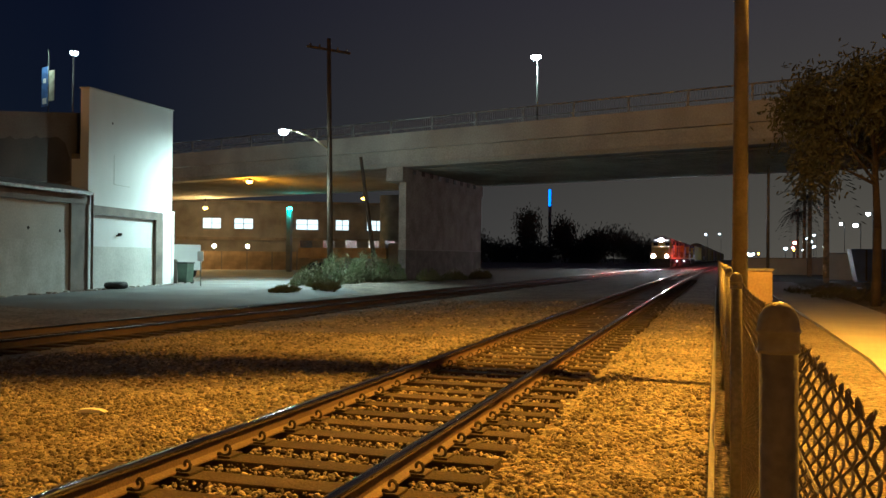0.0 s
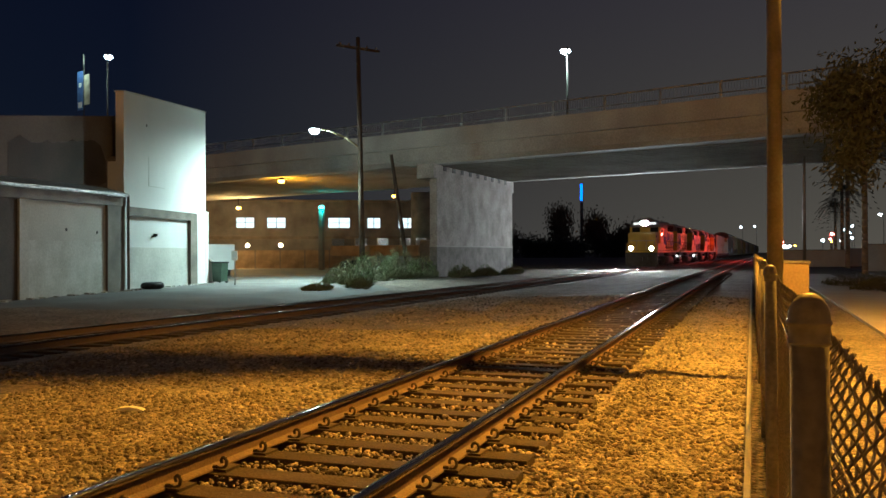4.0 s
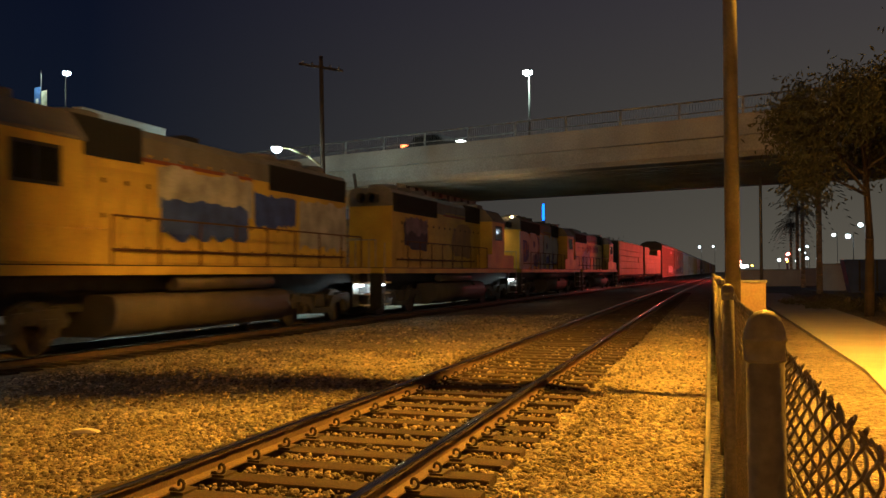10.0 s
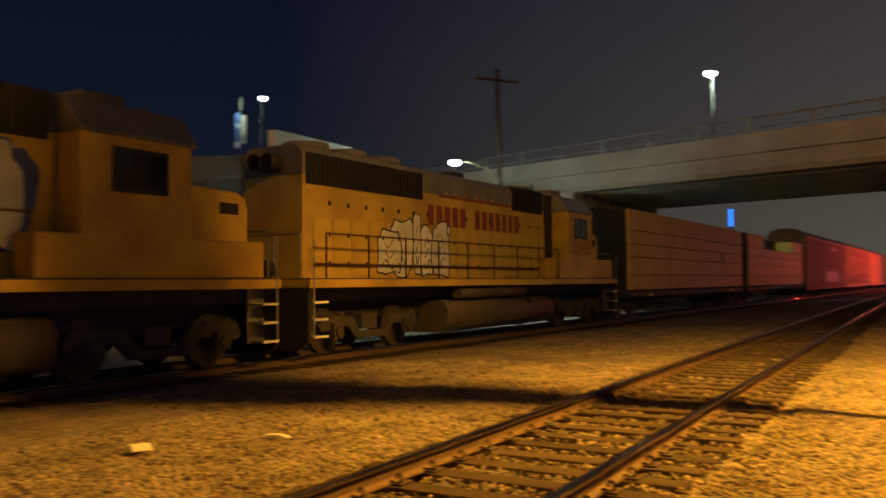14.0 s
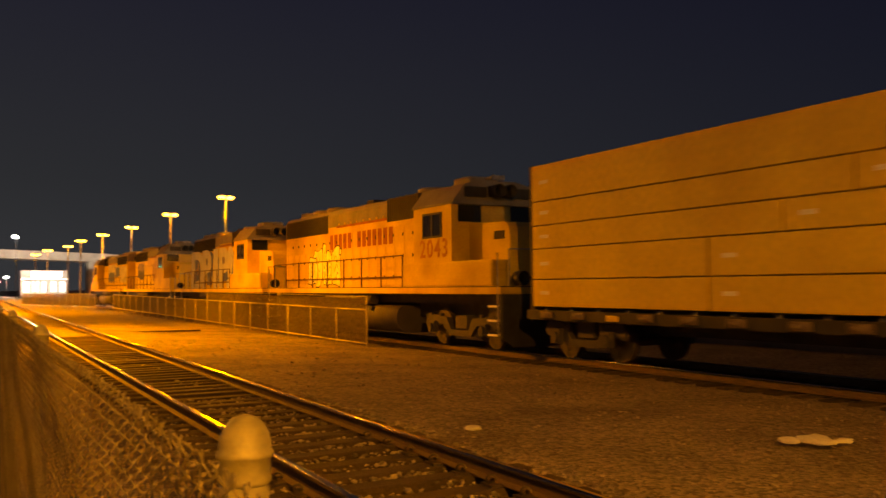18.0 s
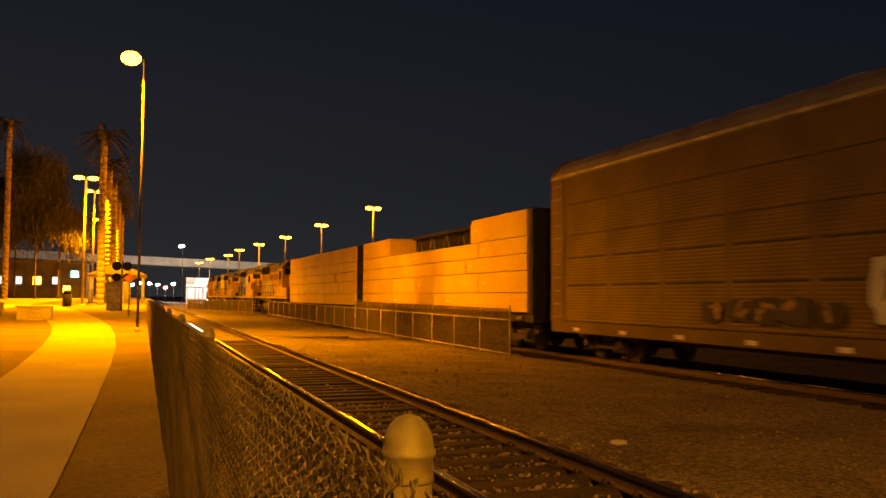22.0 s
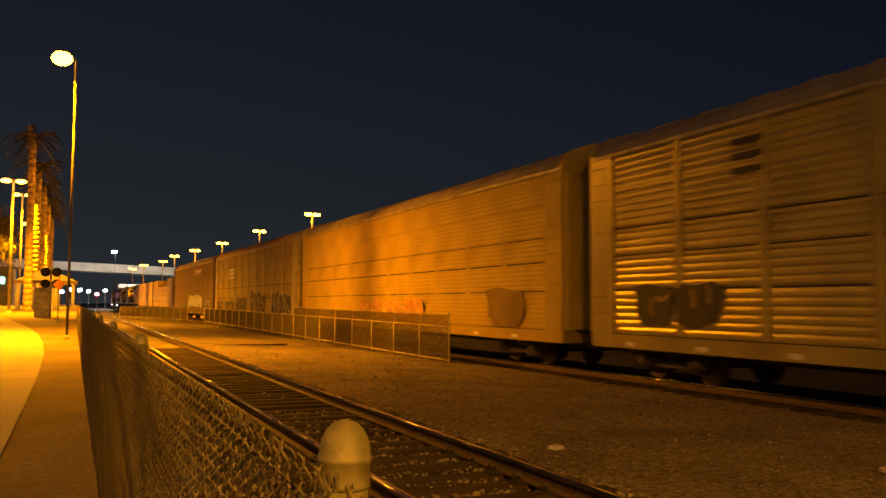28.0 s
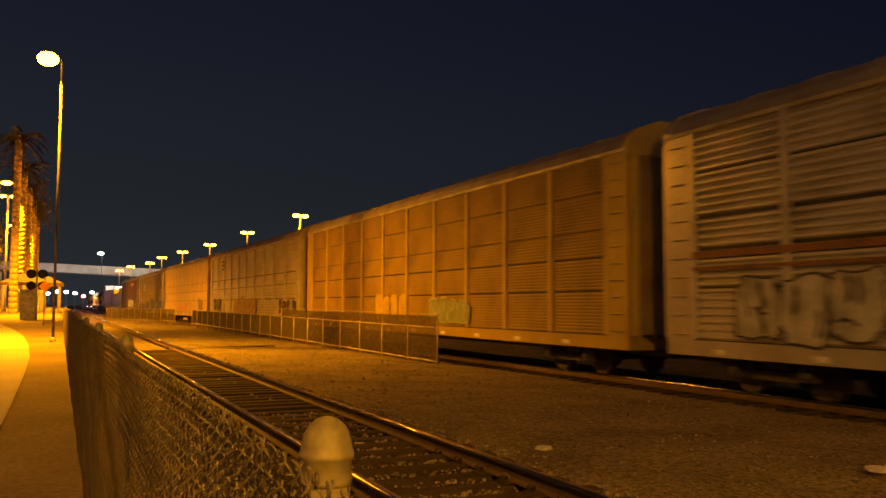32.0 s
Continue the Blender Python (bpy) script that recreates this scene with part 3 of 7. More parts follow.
def build_overpass():
    d = thing("overpass", DECK, "long concrete road overpass with a railed parapet over the tracks", "bridge", kind="structure")
    X0, X1, W = -75.0, 45.0, 15.0
    # box girder with sloped soffit edges, deck slab, parapets
    part("girder", quick(prism, [(0.25, 6.95), (W - 0.25, 6.95), (W - 0.05, 7.2), (W - 0.05, 7.95), (0.05, 7.95), (0.05, 7.2)], X0, X1, "x"), M_CONC, d)
    part("deck_slab", boxes((X0, X1, -0.25, W + 0.25, 7.95, 8.25)), M_CONC, d)
    for y in (-0.25, W):
        part("parapet", boxes((X0, X1, y, y + 0.25, 8.25, 8.95)), M_CONC, d)
    bm = bmesh.new()
    cyl(bm, (X0, -0.12, 9.75), (X1, -0.12, 9.75), 0.045, n=8)
    cyl(bm, (X0, -0.12, 9.2), (X1, -0.12, 9.2), 0.03, n=6)
    part("guard_rail", bm, M_GALV, d)
    post = mesh_of("rail_post", quick(bx, -0.05, 0.05, -0.17, -0.07, 8.95, 9.78), M_GALV)
    k = X0 + 0.6
    while k < X1:
        piece("rail_post", post, d, pose(k, 0, 0))
        k += 3.05
    ps, qs = [], []
    k = X0
    while k < X1:
        ps.append((k, -0.12, 8.97))
        qs.append((k, -0.12, 9.74))
        k += 0.14
    ob = new("baluster", seg_mesh("baluster", ps, qs, 0.009, M_GALV))
    ob.parent = d
    tagged(ob, kind="stuff")
    # longitudinal soffit ribs left by the formwork
    bm = bmesh.new()
    for k in range(16):
        bx(bm, X0, X1, 1.6 + k * 0.78, 1.68 + k * 0.78, 6.90, 6.96)
    part("soffit_rib", bm, M_CONC, d)
    # pier under the west span, with its cap
    for px, slant in ((-6.75, -0.236), (34.0, -0.236)):
        skew = Matrix(((1, slant, 0, px), (0, 1, 0, 0), (0, 0, 1, 0), (0, 0, 0, 1)))
        bm = boxes((-0.30, 0.26, 0.6, W - 0.2, -0.3, 6.1), bevel=0.03)
        bm.transform(skew)
        pier = part("pier", bm, M_CONC2, d, "stained concrete wall pier")
        bm = quick(prism, [(0.0, 6.95), (0.0, 6.1), (0.3, 6.08), (W - 0.3, 6.08), (W, 6.1), (W, 6.95)], -0.95, 0.30, "x")
        bm.transform(skew)
        part("pier_cap", bm, M_CONC2, pier)
        bm = boxes((-0.33, 0.29, 0.57, W - 0.17, 1.90, 1.97))
        bm.transform(skew)
        part("pier_band", bm, M_CONC, pier)
        bm = boxes((-0.31, 0.268, 0.59, W - 0.19, -0.2, 1.90))
        bm.transform(skew)
        part("pier_base", bm, M_CONC3, pier, "darker lower part of the pier")
        for k in range(9):
            bm = boxes((0.255, 0.33, 1.5 + k * 1.42, 2.0 + k * 1.42, 6.62, 6.93), bevel=0.02)
            bm.transform(skew)
            part("bearing_pocket", bm, M_DARK, pier)
    part("abutment", boxes((44.0, 46.0, -2, W + 2, -0.5, 8.0)), M_CONC2, d)


build_overpass()


# ---- white warehouse ----
def build_warehouse():
    # local x runs along the street front, local y into the building
    ax, ay, bx_, by_ = -23.70, 27.5, -25.35, 35.2
    ang = math.degrees(math.atan2(by_ - ay, bx_ - ax))
    m = pose(ax, ay, 0.05, 0, 0, ang)
    L = math.hypot(bx_ - ax, by_ - ay)
    w = thing("warehouse", m, "white plastered warehouse with a tall parapet front and bricked-up bays", "building", kind="structure")
    T = 0.35
    # tall front: piers and wall over two recessed bays (local -y faces away, +y is inward)
    tall = 8.65
    wall = bmesh.new()
    prism(wall, [(0.0, 3.35), (L, 3.35), (L, tall - 0.22), (0.0, tall - 0.66)], 0.0, T)
    bx(wall, 0.0, 0.25, 0.0, T, 0.0, 3.35)
    bx(wall, L - 1.05, L, 0.0, T, 0.0, 3.35)
    part("front_wall", wall, M_PLASTER, w)
    part("bay_frame", boxes((0.25, L - 1.05, -0.03, T, 3.05, 3.40), (L - 1.75, L - 1.02, -0.03, T, 0.0, 3.05)), M_TRIM, w)
    part("bay_infill", boxes((0.25, L - 1.75, 0.12, T, 0.0, 3.05)), M_PLASTER, w, "grey-white plaster infill of a closed bay")
    part("lower_coat", boxes((0.25, L - 1.75, 0.105, 0.118, 0.0, 1.75)), M_PLASTER2, w)
    part("parapet_cap", quick(prism, [(-0.04, tall - 0.66), (L + 0.04, tall - 0.22), (L + 0.04, tall - 0.17), (-0.04, tall - 0.61)], -0.04, T + 0.04), M_PLASTER2, w)
    part("conduit", boxes((2.05, 2.07, -0.012, -0.002, 4.35, 5.6), (2.05, 3.5, -0.012, -0.002, 4.35, 4.375)), M_PLASTER2, w)
    part("side_wall", boxes((L - T, L, T, 16, 0.0, 5.2), (0.0, T, T, 16, 0.0, 5.2)), M_PLASTER, w)
    part("corner_return", boxes((L, L + 0.28, -0.02, 0.6, 0.0, 3.55)), M_PLASTER, w)
    part("roof", boxes((0.0, L, 0.36, 16, 5.2, 5.4)), M_TRIM, w)
    part("rear_wall", boxes((-18, L, 16, 16.3, 0.0, 5.2)), M_PLASTER2, w)
    # lower shed with its own bays; its roofline falls gently away from the tall front
    def fall(bm, k):
        for p in bm.verts:
            if p.co.z > 1.0:
                p.co.z *= 1 + k * min(0.0, p.co.x)
        return bm
    part("shed_wall", fall(boxes((-18, -0.95, 0.0, T, 0.0, 3.40), (-0.95, 0.0, -0.06, T, 0.0, 3.75)), 0.004), M_PLASTER2, w)
    part("shed_pilaster", fall(boxes((-1.40, -0.12, -0.10, 0.0, 0.0, 3.4)), 0.004), M_TRIM, w)
    part("shed_pilaster", fall(boxes((-6.78, -6.32, -0.12, 0.0, 0.0, 3.4)), 0.004), M_PLASTER2, w)
    part("dark_bay", boxes((-8.3, -6.78, -0.05, 0.0, 0.0, 3.3)), M_BROWNSHADE, w, "dark brown closed bay")
    part("shed_pilaster", boxes((-9.2, -8.3, -0.12, 0.0, 0.0, 3.3)), M_TRIM, w)
    part("bay_coat", boxes((-6.32, -1.40, -0.012, 0.0, 0.0, 1.95)), M_PLASTER3, w, "patched lower half of the bay wall")
    part("shed_lintel", fall(boxes((-18, -0.1, -0.14, 0.0, 3.38, 3.74)), 0.004), M_TRIM, w)
    part("eave", fall(quick(prism, [(-0.35, 3.74), (-0.35, 3.86), (0.7, 4.15), (0.7, 4.05)], -18.0, -0.25, "x"), 0.004), M_GALV, w)
    for k, (px_, pz) in enumerate(((-4.0, 2.35), (-2.0, 2.30), (1.9, 6.9))):
        part("wall_hole", quick(cyl, (px_, -0.016 if k < 2 else -0.004, pz), (px_, 0.0, pz), 0.06, n=8), M_DARK, w)
    # upper wall and its brown patch carry the shade in their colour
    part("upper_wall", quick(prism, [(-18.0, 3.5), (2.5, 3.5), (2.5, 7.42), (-18.0, 4.2)], 0.7, 1.0), M_SHADEWALL, w)
    rng = random.Random(29)
    top = [(-6.2 + 0.31 * k, 5.15 + 0.045 * k + 0.22 * math.sin(math.pi * min(1.0, k / 4.0)) + rng.uniform(-0.07, 0.07)) for k in range(18)] + [(-0.5, 5.75), (-0.15, 5.2)]
    low = [(-0.1, 4.35)] + [(-0.6 - 0.4 * k, 4.22 - 0.03 * k + rng.uniform(-0.06, 0.06)) for k in range(15)]
    part("upper_dark_patch", quick(prism, top + low, 0.69, 0.70), M_BROWNSHADE, w, "dark brown patch on the upper wall, darkened further for shade")
    part("downpipe", quick(cyl, (-0.02, -0.2, 0.05), (-0.02, -0.2, 3.85), 0.05, n=8), M_TRIM, w)
    part("bracket", boxes((2.55, 2.72, -0.02, 0.12, 2.2, 2.26), (2.66, 2.74, -0.06, 0.1, 2.24, 2.34)), M_DARK, w)
    rng = random.Random(17)
    for k in range(46):
        x, q = rng.uniform(-9, L), rng.uniform(0.03, 0.11)
        part("rubble", boxes((x, x + q * 1.6, -0.35 * rng.random() - 0.15, -0.08, 0.0, q * 0.7), bevel=q * 0.2), M_CONC2 if k % 3 else M_PLASTER2, w)


build_warehouse()

# a low dark wall closes the far side of the tracks to the south
sw = thing("west_wall", (0, 0, 0), "low dark block wall along the far side of the railway", "wall", kind="structure")
part("blockwork", boxes((-18.6, -18.3, -150.0, 12.0, -0.3, 1.75)), M_WALLDK, sw)
part("coping", boxes((-18.65, -18.25, -150.0, 12.0, 1.75, 1.83)), M_CONC2, sw)


# ---- the freight train: all vehicles are built with their middle at the origin, rail top at z = 0 ----
WHEELS = []


def truck(parent, y, wheelbase, axles, r=0.5):
    tk = part("truck_frame", bmesh.new(), M_TRUCK, parent)
    bm = bmesh.new()
    half = wheelbase / 2 + 0.55
    for s in (-1, 1):
        x0, x1 = sorted((s * 0.98, s * 1.12))
        prism(bm, [(-half, 0.62), (-half + 0.15, 0.86), (-0.7, 0.80), (-0.45, 0.46), (0.45, 0.46), (0.7, 0.80), (half - 0.15, 0.86), (half, 0.62), (half - 0.1, 0.5), (0.9, 0.6), (0.6, 0.3), (-0.6, 0.3), (-0.9, 0.6), (-half + 0.1, 0.5)], x0, x1, "x")
        for k in range(axles):
            ya = -wheelbase / 2 + k * wheelbase / (axles - 1)
            bx(bm, *sorted((s * 1.12, s * 1.24)), ya - 0.16, ya + 0.16, 0.34, 0.68)
            cyl(bm, (s * 1.24, ya, 0.5), (s * 1.30, ya, 0.5), 0.12, n=10)
            for q in (-0.3, 0.3):
                cyl(bm, (s * 1.05, ya + q, 0.6), (s * 1.05, ya + q, 0.9), 0.07, n=8)
    bx(bm, -1.05, 1.05, -0.3, 0.3, 0.5, 0.85)
    bmesh.ops.recalc_face_normals(bm, faces=bm.faces)
    bm.to_mesh(tk.data)
    bm.free()
    tk.matrix_basis = pose(0, y, 0)
    for k in range(axles):
        ya = -wheelbase / 2 + k * wheelbase / (axles - 1)
        bm = bmesh.new()
        for s in (-1, 1):
            cyl(bm, (s * 0.70, 0, 0), (s * 0.82, 0, 0), r, n=20)
            cyl(bm, (s * 0.67, 0, 0), (s * 0.70, 0, 0), r + 0.03, n=20)
            for a in range(4):
                c, d = math.cos(a * math.pi / 2) * r * 0.6, math.sin(a * math.pi / 2) * r * 0.6
                cyl(bm, (s * 0.82, c, d), (s * 0.828, c, d), 0.06, n=8)
        cyl(bm, (-0.8, 0, 0), (0.8, 0, 0), 0.08, n=8)
        WHEELS.append((part("wheelset", bm, M_WHEEL, tk, at=pose(0, ya, r)), ya, r, parent))
    return tk


def coupler(parent, y, s):
    part("coupler", boxes((-0.12, 0.12, *sorted((y, y + s * 0.75)), 0.72, 0.98), (-0.2, 0.2, *sorted((y + s * 0.5, y + s * 0.8)), 0.70, 1.0)), M_DARK, parent)


def lamp_can(parent, name, x, y, z, e, lens):
    """A lamp in a short can that shields it sideways and behind."""
    bm = bmesh.new()
    n = 18
    prof = [(0.0, 0.0), (0.18, 0.0), (0.185, 0.30), (0.175, 0.30), (0.17, 0.03), (0.0, 0.03)]
    rings = [[bm.verts.new((x + r * math.cos(k * math.tau / n), y + e * d, z + r * math.sin(k * math.tau / n))) for k in range(n)] for r, d in prof[1:5]]
    for a, b in zip(rings, rings[1:]):
        for k in range(n):
            bm.faces.new((a[k], a[(k + 1) % n], b[(k + 1) % n], b[k])).smooth = True
    bm.faces.new(rings[0])
    bm.faces.new(rings[-1])
    can = part(name, bm, M_DARK, parent)
    bm = bmesh.new()
    bm.faces.new([bm.verts.new((x + 0.165 * math.cos(k * math.tau / n), y + e * 0.045, z + 0.165 * math.sin(k * math.tau / n))) for k in range(n)])
    part("lens", bm, lens, can)


def loco(label, L=18.2, roof=4.60, lit_front=False, paint=None, number="", wide_cab=False, marker=False, porch=0.95, cab_at=4.95, nose_end=0.75, gap=0.0, step_lights=False, tank_at=(-3.5, 3.2)):
    """A hood unit with its cab end towards +y."""
    body_paint = paint or M_YELLOW
    v = thing("locomotive", (0, 0, 0), label, "locomotive", "freight train")
    H = L / 2
    # underframe and walkway
    part("underframe", boxes((-1.04, 1.04, -H + 0.6, H - 0.6, 1.18, 1.46), (-0.6, 0.6, -H + 0.3, H - 0.3, 0.75, 1.2)), M_DARK, v)
    part("side_sill", boxes((-1.5, 1.5, -H + 0.45, H - 0.45, 1.465, 1.64)), body_paint, v)
    part("walkway", boxes((-1.49, 1.49, -H + 0.46, H - 0.46, 1.64, 1.665)), M_DARK, v)
    hood0, cab0, cab1, nose1 = -H + porch, H - cab_at, H - cab_at + 2.2, H - nose_end
    w = 0.86
    # long hood in two colours
    hood = part("long_hood", quick(prism, [(-w, 1.66), (-w, 3.94), (w, 3.94), (w, 1.66)], hood0, cab0 - 0.05), body_paint, v)
    part("hood_roof", quick(prism, [(-w - 0.004, 3.93), (-w - 0.004, roof - 0.22), (-w + 0.1, roof - 0.05), (-w + 0.28, roof), (w - 0.28, roof), (w - 0.1, roof - 0.05), (w + 0.004, roof - 0.22), (w + 0.004, 3.93)], hood0 - 0.01, cab0 - 0.04), M_LGREY, hood)
    part("red_band", boxes((-w - 0.008, w + 0.008, hood0 + 5.6, cab0 - 2.3, 3.87, 3.955)), M_RED, hood)
    for y0, y1, z0, z1 in ((hood0 + 0.1, hood0 + 4.75, 3.73, 4.42), (cab0 - 2.35 - gap, cab0 - 0.15 - gap, 3.80, 4.56)):
        part("radiator_grille", boxes((-w - 0.02, w + 0.02, y0, y1, z0, z1)), M_BLACK, hood)
        bm = bmesh.new()
        k = y0 + 0.08
        while k < y1 - 0.05:
            for s in (-1, 1):
                bx(bm, *sorted((s * (w + 0.02), s * (w + 0.035))), k, k + 0.035, z0 + 0.04, z1 - 0.04)
            k += 0.16
        tagged(part("grille_slat", bm, M_BLACK, hood), kind="stuff")
    # shade of the gap behind the cab, put in as a dark box
    if gap:
        part("gap_shade", boxes((-w - 0.03, w + 0.03, cab0 - gap, cab0 - 0.04, 1.7, 4.5)), M_DARK, hood)
    # access doors with hinges and latches
    doors = [mesh_of("access_door", quick(bx, -0.012, 0.012, 0.0, 0.62, 1.74, z), body_paint) for z in (3.02, 3.62)]
    k = hood0 + 0.35
    while k < cab0 - 0.7:
        for s in (-1, 1):
            piece("access_door", doors[0 if k < hood0 + 5.4 else 1], hood, pose(s * (w + 0.002), k, 0))
        k += 0.68
    bm = bmesh.new()
    k = hood0 + 0.35
    while k < cab0 - 0.7:
        for s in (-1, 1):
            for z in (1.95, 2.6, 3.3):
                bx(bm, *sorted((s * (w + 0.012), s * (w + 0.035))), k + 0.52, k + 0.58, z, z + 0.10)
        k += 0.68
    tagged(part("door_latch", bm, M_DARK, hood), kind="stuff")
    eye = mesh_of("lifting_eye", quick(cyl, (-0.05, 0, 4.0), (0.05, 0, 4.0), 0.035, n=6), body_paint)
    for k in range(8):
        for s in (-1, 1):
            piece("lifting_eye", eye, hood, pose(s * w, hood0 + 5.9 + k * (cab0 - gap - 2.6 - hood0 - 5.9) / 7, 0))
    # fans, exhaust and horn on the roof
    for k in range(3):
        part("cooling_fan", quick(lathe, [(0.56, roof - 0.02), (0.56, roof + 0.16), (0.50, roof + 0.2), (0.2, roof + 0.17)], 0, hood0 + 1.1 + k * 1.45, 18), M_LGREY, hood)
    part("exhaust_vent", boxes((-0.35, 0.35, hood0 + 7.2, hood0 + 7.8, roof, roof + 0.18)), M_DARK, hood)
    part("dynamic_brake_fan", quick(lathe, [(0.6, roof - 0.02), (0.6, roof + 0.13), (0.5, roof + 0.17)], 0, cab0 - 1.2, 18), M_LGREY, hood)
    # cab: shell, roof, windows, number boards
    cw = 1.46
    cab = part("cab", quick(prism, [(-cw, 1.66), (-cw, 3.95), (-1.1, 4.44), (1.1, 4.44), (cw, 3.95), (cw, 1.66)], cab0, cab1), body_paint, v)
    part("cab_roof", quick(prism, [(-cw - 0.03, 3.93), (-cw - 0.03, 3.99), (-1.1, 4.5), (-0.6, 4.62), (0.6, 4.62), (1.1, 4.5), (cw + 0.03, 3.99), (cw + 0.03, 3.93)], cab0 - 0.05, cab1 + 0.12), M_LGREY, cab)
    for s in (-1, 1):
        part("side_window", boxes((*sorted((s * (cw - 0.02), s * (cw + 0.012))), cab0 + 0.62, cab0 + 1.62, 3.10, 3.70)), M_GLASS, cab)
        part("window_frame", boxes(*[(*sorted((s * cw, s * (cw + 0.03))), a, b, c, d) for a, b, c, d in ((cab0 + 0.56, cab0 + 1.68, 3.70, 3.76), (cab0 + 0.56, cab0 + 1.68, 3.04, 3.10), (cab0 + 0.56, cab0 + 0.62, 3.1, 3.7), (cab0 + 1.62, cab0 + 1.68, 3.1, 3.7), (cab0 + 1.09, cab0 + 1.15, 3.1, 3.7))]), M_DARK, cab)
        part("sub_step_box", boxes((*sorted((s * 0.9, s * 1.47)), cab0 - 0.75, H - 0.9, 1.66, 2.35), bevel=0.05), body_paint, cab)
        part("windshield", boxes((*sorted((s * 0.5, s * 1.25)), cab1 - 0.01, cab1 + 0.02, 3.45, 3.92)), M_GLASS, cab)
    for x in (-1.1, 0.42):
        board = part("number_board", boxes((x, x + 0.68, cab1 + 0.1, cab1 + 0.2, 4.14, 4.42)), M_DARK, cab)
        if lit_front:
            part("number_glass", boxes((x + 0.03, x + 0.65, cab1 + 0.203, cab1 + 0.208, 4.17, 4.39)), G_BOARD, board, "lit white number board glass")
    part("air_conditioner", boxes((-0.5, 0.5, cab0 + 0.7, cab0 + 1.6, 4.6, 4.83), bevel=0.05), M_LGREY, cab)
    horn = bmesh.new()
    for k in (-0.15, 0.0, 0.15):
        cyl(horn, (k, cab1 - 0.3, 4.72), (k, cab1 + 0.15, 4.72), 0.03, 0.08, 8)
    part("horn", horn, M_GALV, cab)
    # short hood (nose)
    nw = 1.3 if wide_cab else 0.88
    nose = part("short_hood", quick(prism, [(cab1 - 0.02, 1.66), (cab1 - 0.02, 3.40), (nose1 - 0.25, 3.34), (nose1 - 0.06, 3.2), (nose1, 3.0), (nose1, 1.66)], -nw, nw, "x"), body_paint, v)
    for s in (-1, 1):
        part("nose_grille", boxes((*sorted((s * (nw - 0.01), s * (nw + 0.012))), nose1 - 0.75, nose1 - 0.25, 2.9, 3.12)), M_BLACK, nose)
    # headlights: twin lamps over the nose end and the hood end
    g = G_HEAD if lit_front else M_GLASS
    hb = part("headlight_housing", boxes((-0.34, 0.34, cab1 + 0.1, cab1 + 0.24, 4.16, 4.46), bevel=0.03), M_DARK, cab)
    for s in (-0.19, 0.19):
        lamp_can(hb, "headlight", s, cab1 + 0.24, 4.31, 1, g)
    for s in (-0.95, 0.95):
        lamp_can(nose, "ditch_light", s, H - 0.50, 1.86, 1, g)
    rear = part("hood_end_housing", boxes((-0.34, 0.34, hood0 - 0.12, hood0, 4.05, 4.35), bevel=0.03), M_DARK, hood)
    for s in (-0.19, 0.19):
        lamp_can(rear, "rear_headlight", s, hood0 - 0.12, 4.2, -1, M_GLASS)
    if marker:
        ml = part("marker_lamp", quick(cyl, (-0.52, hood0 - 0.10, 4.22), (-0.52, hood0, 4.22), 0.10, n=14), M_DARK, hood)
        part("marker_lens", quick(lathe, [(0.03, 4.15), (0.08, 4.18), (0.085, 4.24), (0.03, 4.29)], -0.52, hood0 - 0.19, 12), G_MARK, ml)
        part("roof_beacon", quick(lathe, [(0.09, roof), (0.09, roof + 0.06), (0.03, roof + 0.13)], 0.25, hood0 + 0.35, 12), G_CAB, hood)
    # handrails and stanchions on both sides, end rails
    post = mesh_of("stanchion", quick(cyl, (0, 0, 1.5), (0, 0, 2.62), 0.022, n=6), M_HANDRAIL)
    n = 8
    for s in (-1, 1):
        part("handrail", quick(cyl, (s * 1.44, hood0 + 0.1, 2.62), (s * 1.44, cab0 - 0.8, 2.62), 0.022, n=6), M_HANDRAIL, v)
        for k in range(n + 1):
            piece("stanchion", post, v, pose(s * 1.44, hood0 + 0.1 + (cab0 - 0.9 - hood0) * k / n, 0))
        part("lower_pipe", quick(cyl, (s * 0.93, hood0 + 0.3, 1.98), (s * 0.93, cab0 - 1.2, 1.98), 0.03, n=6), M_HANDRAIL, v)
    for e in (-1, 1):
        bm = bmesh.new()
        for s in (-1.2, -0.45, 0.45, 1.2):
            cyl(bm, (s, e * (H - 0.5), 1.6), (s, e * (H - 0.5), 2.6), 0.02, n=6)
        cyl(bm, (-1.2, e * (H - 0.5), 2.6), (1.2, e * (H - 0.5), 2.6), 0.02, n=6)
        part("end_rail", bm, M_GALV, v)
        part("pilot", quick(prism, [(-1.45, 1.5), (-1.45, 0.35), (-1.1, 0.14), (1.1, 0.14), (1.45, 0.35), (1.45, 1.5)], *sorted((e * (H - 0.55), e * (H - 0.45)))), M_DARK, v)
        for s in (-1, 1):
            st = part("step_well", boxes(*[(*sorted((s * 1.15, s * 1.52)), *sorted((e * (H - 1.0), e * (H - 0.56))), z, z + 0.035) for z in (0.42, 0.78, 1.14)], (*sorted((s * 1.12, s * 1.15)), *sorted((e * (H - 1.02), e * (H - 0.56))), 0.4, 1.5)), M_GALV, v)
            for z in (0.42, 0.78, 1.14):
                part("step_edge", boxes((*sorted((s * 1.521, s * 1.535)), *sorted((e * (H - 1.0), e * (H - 0.56))), z - 0.005, z + 0.045)), M_SPRAYX, st, "white-painted step edge")
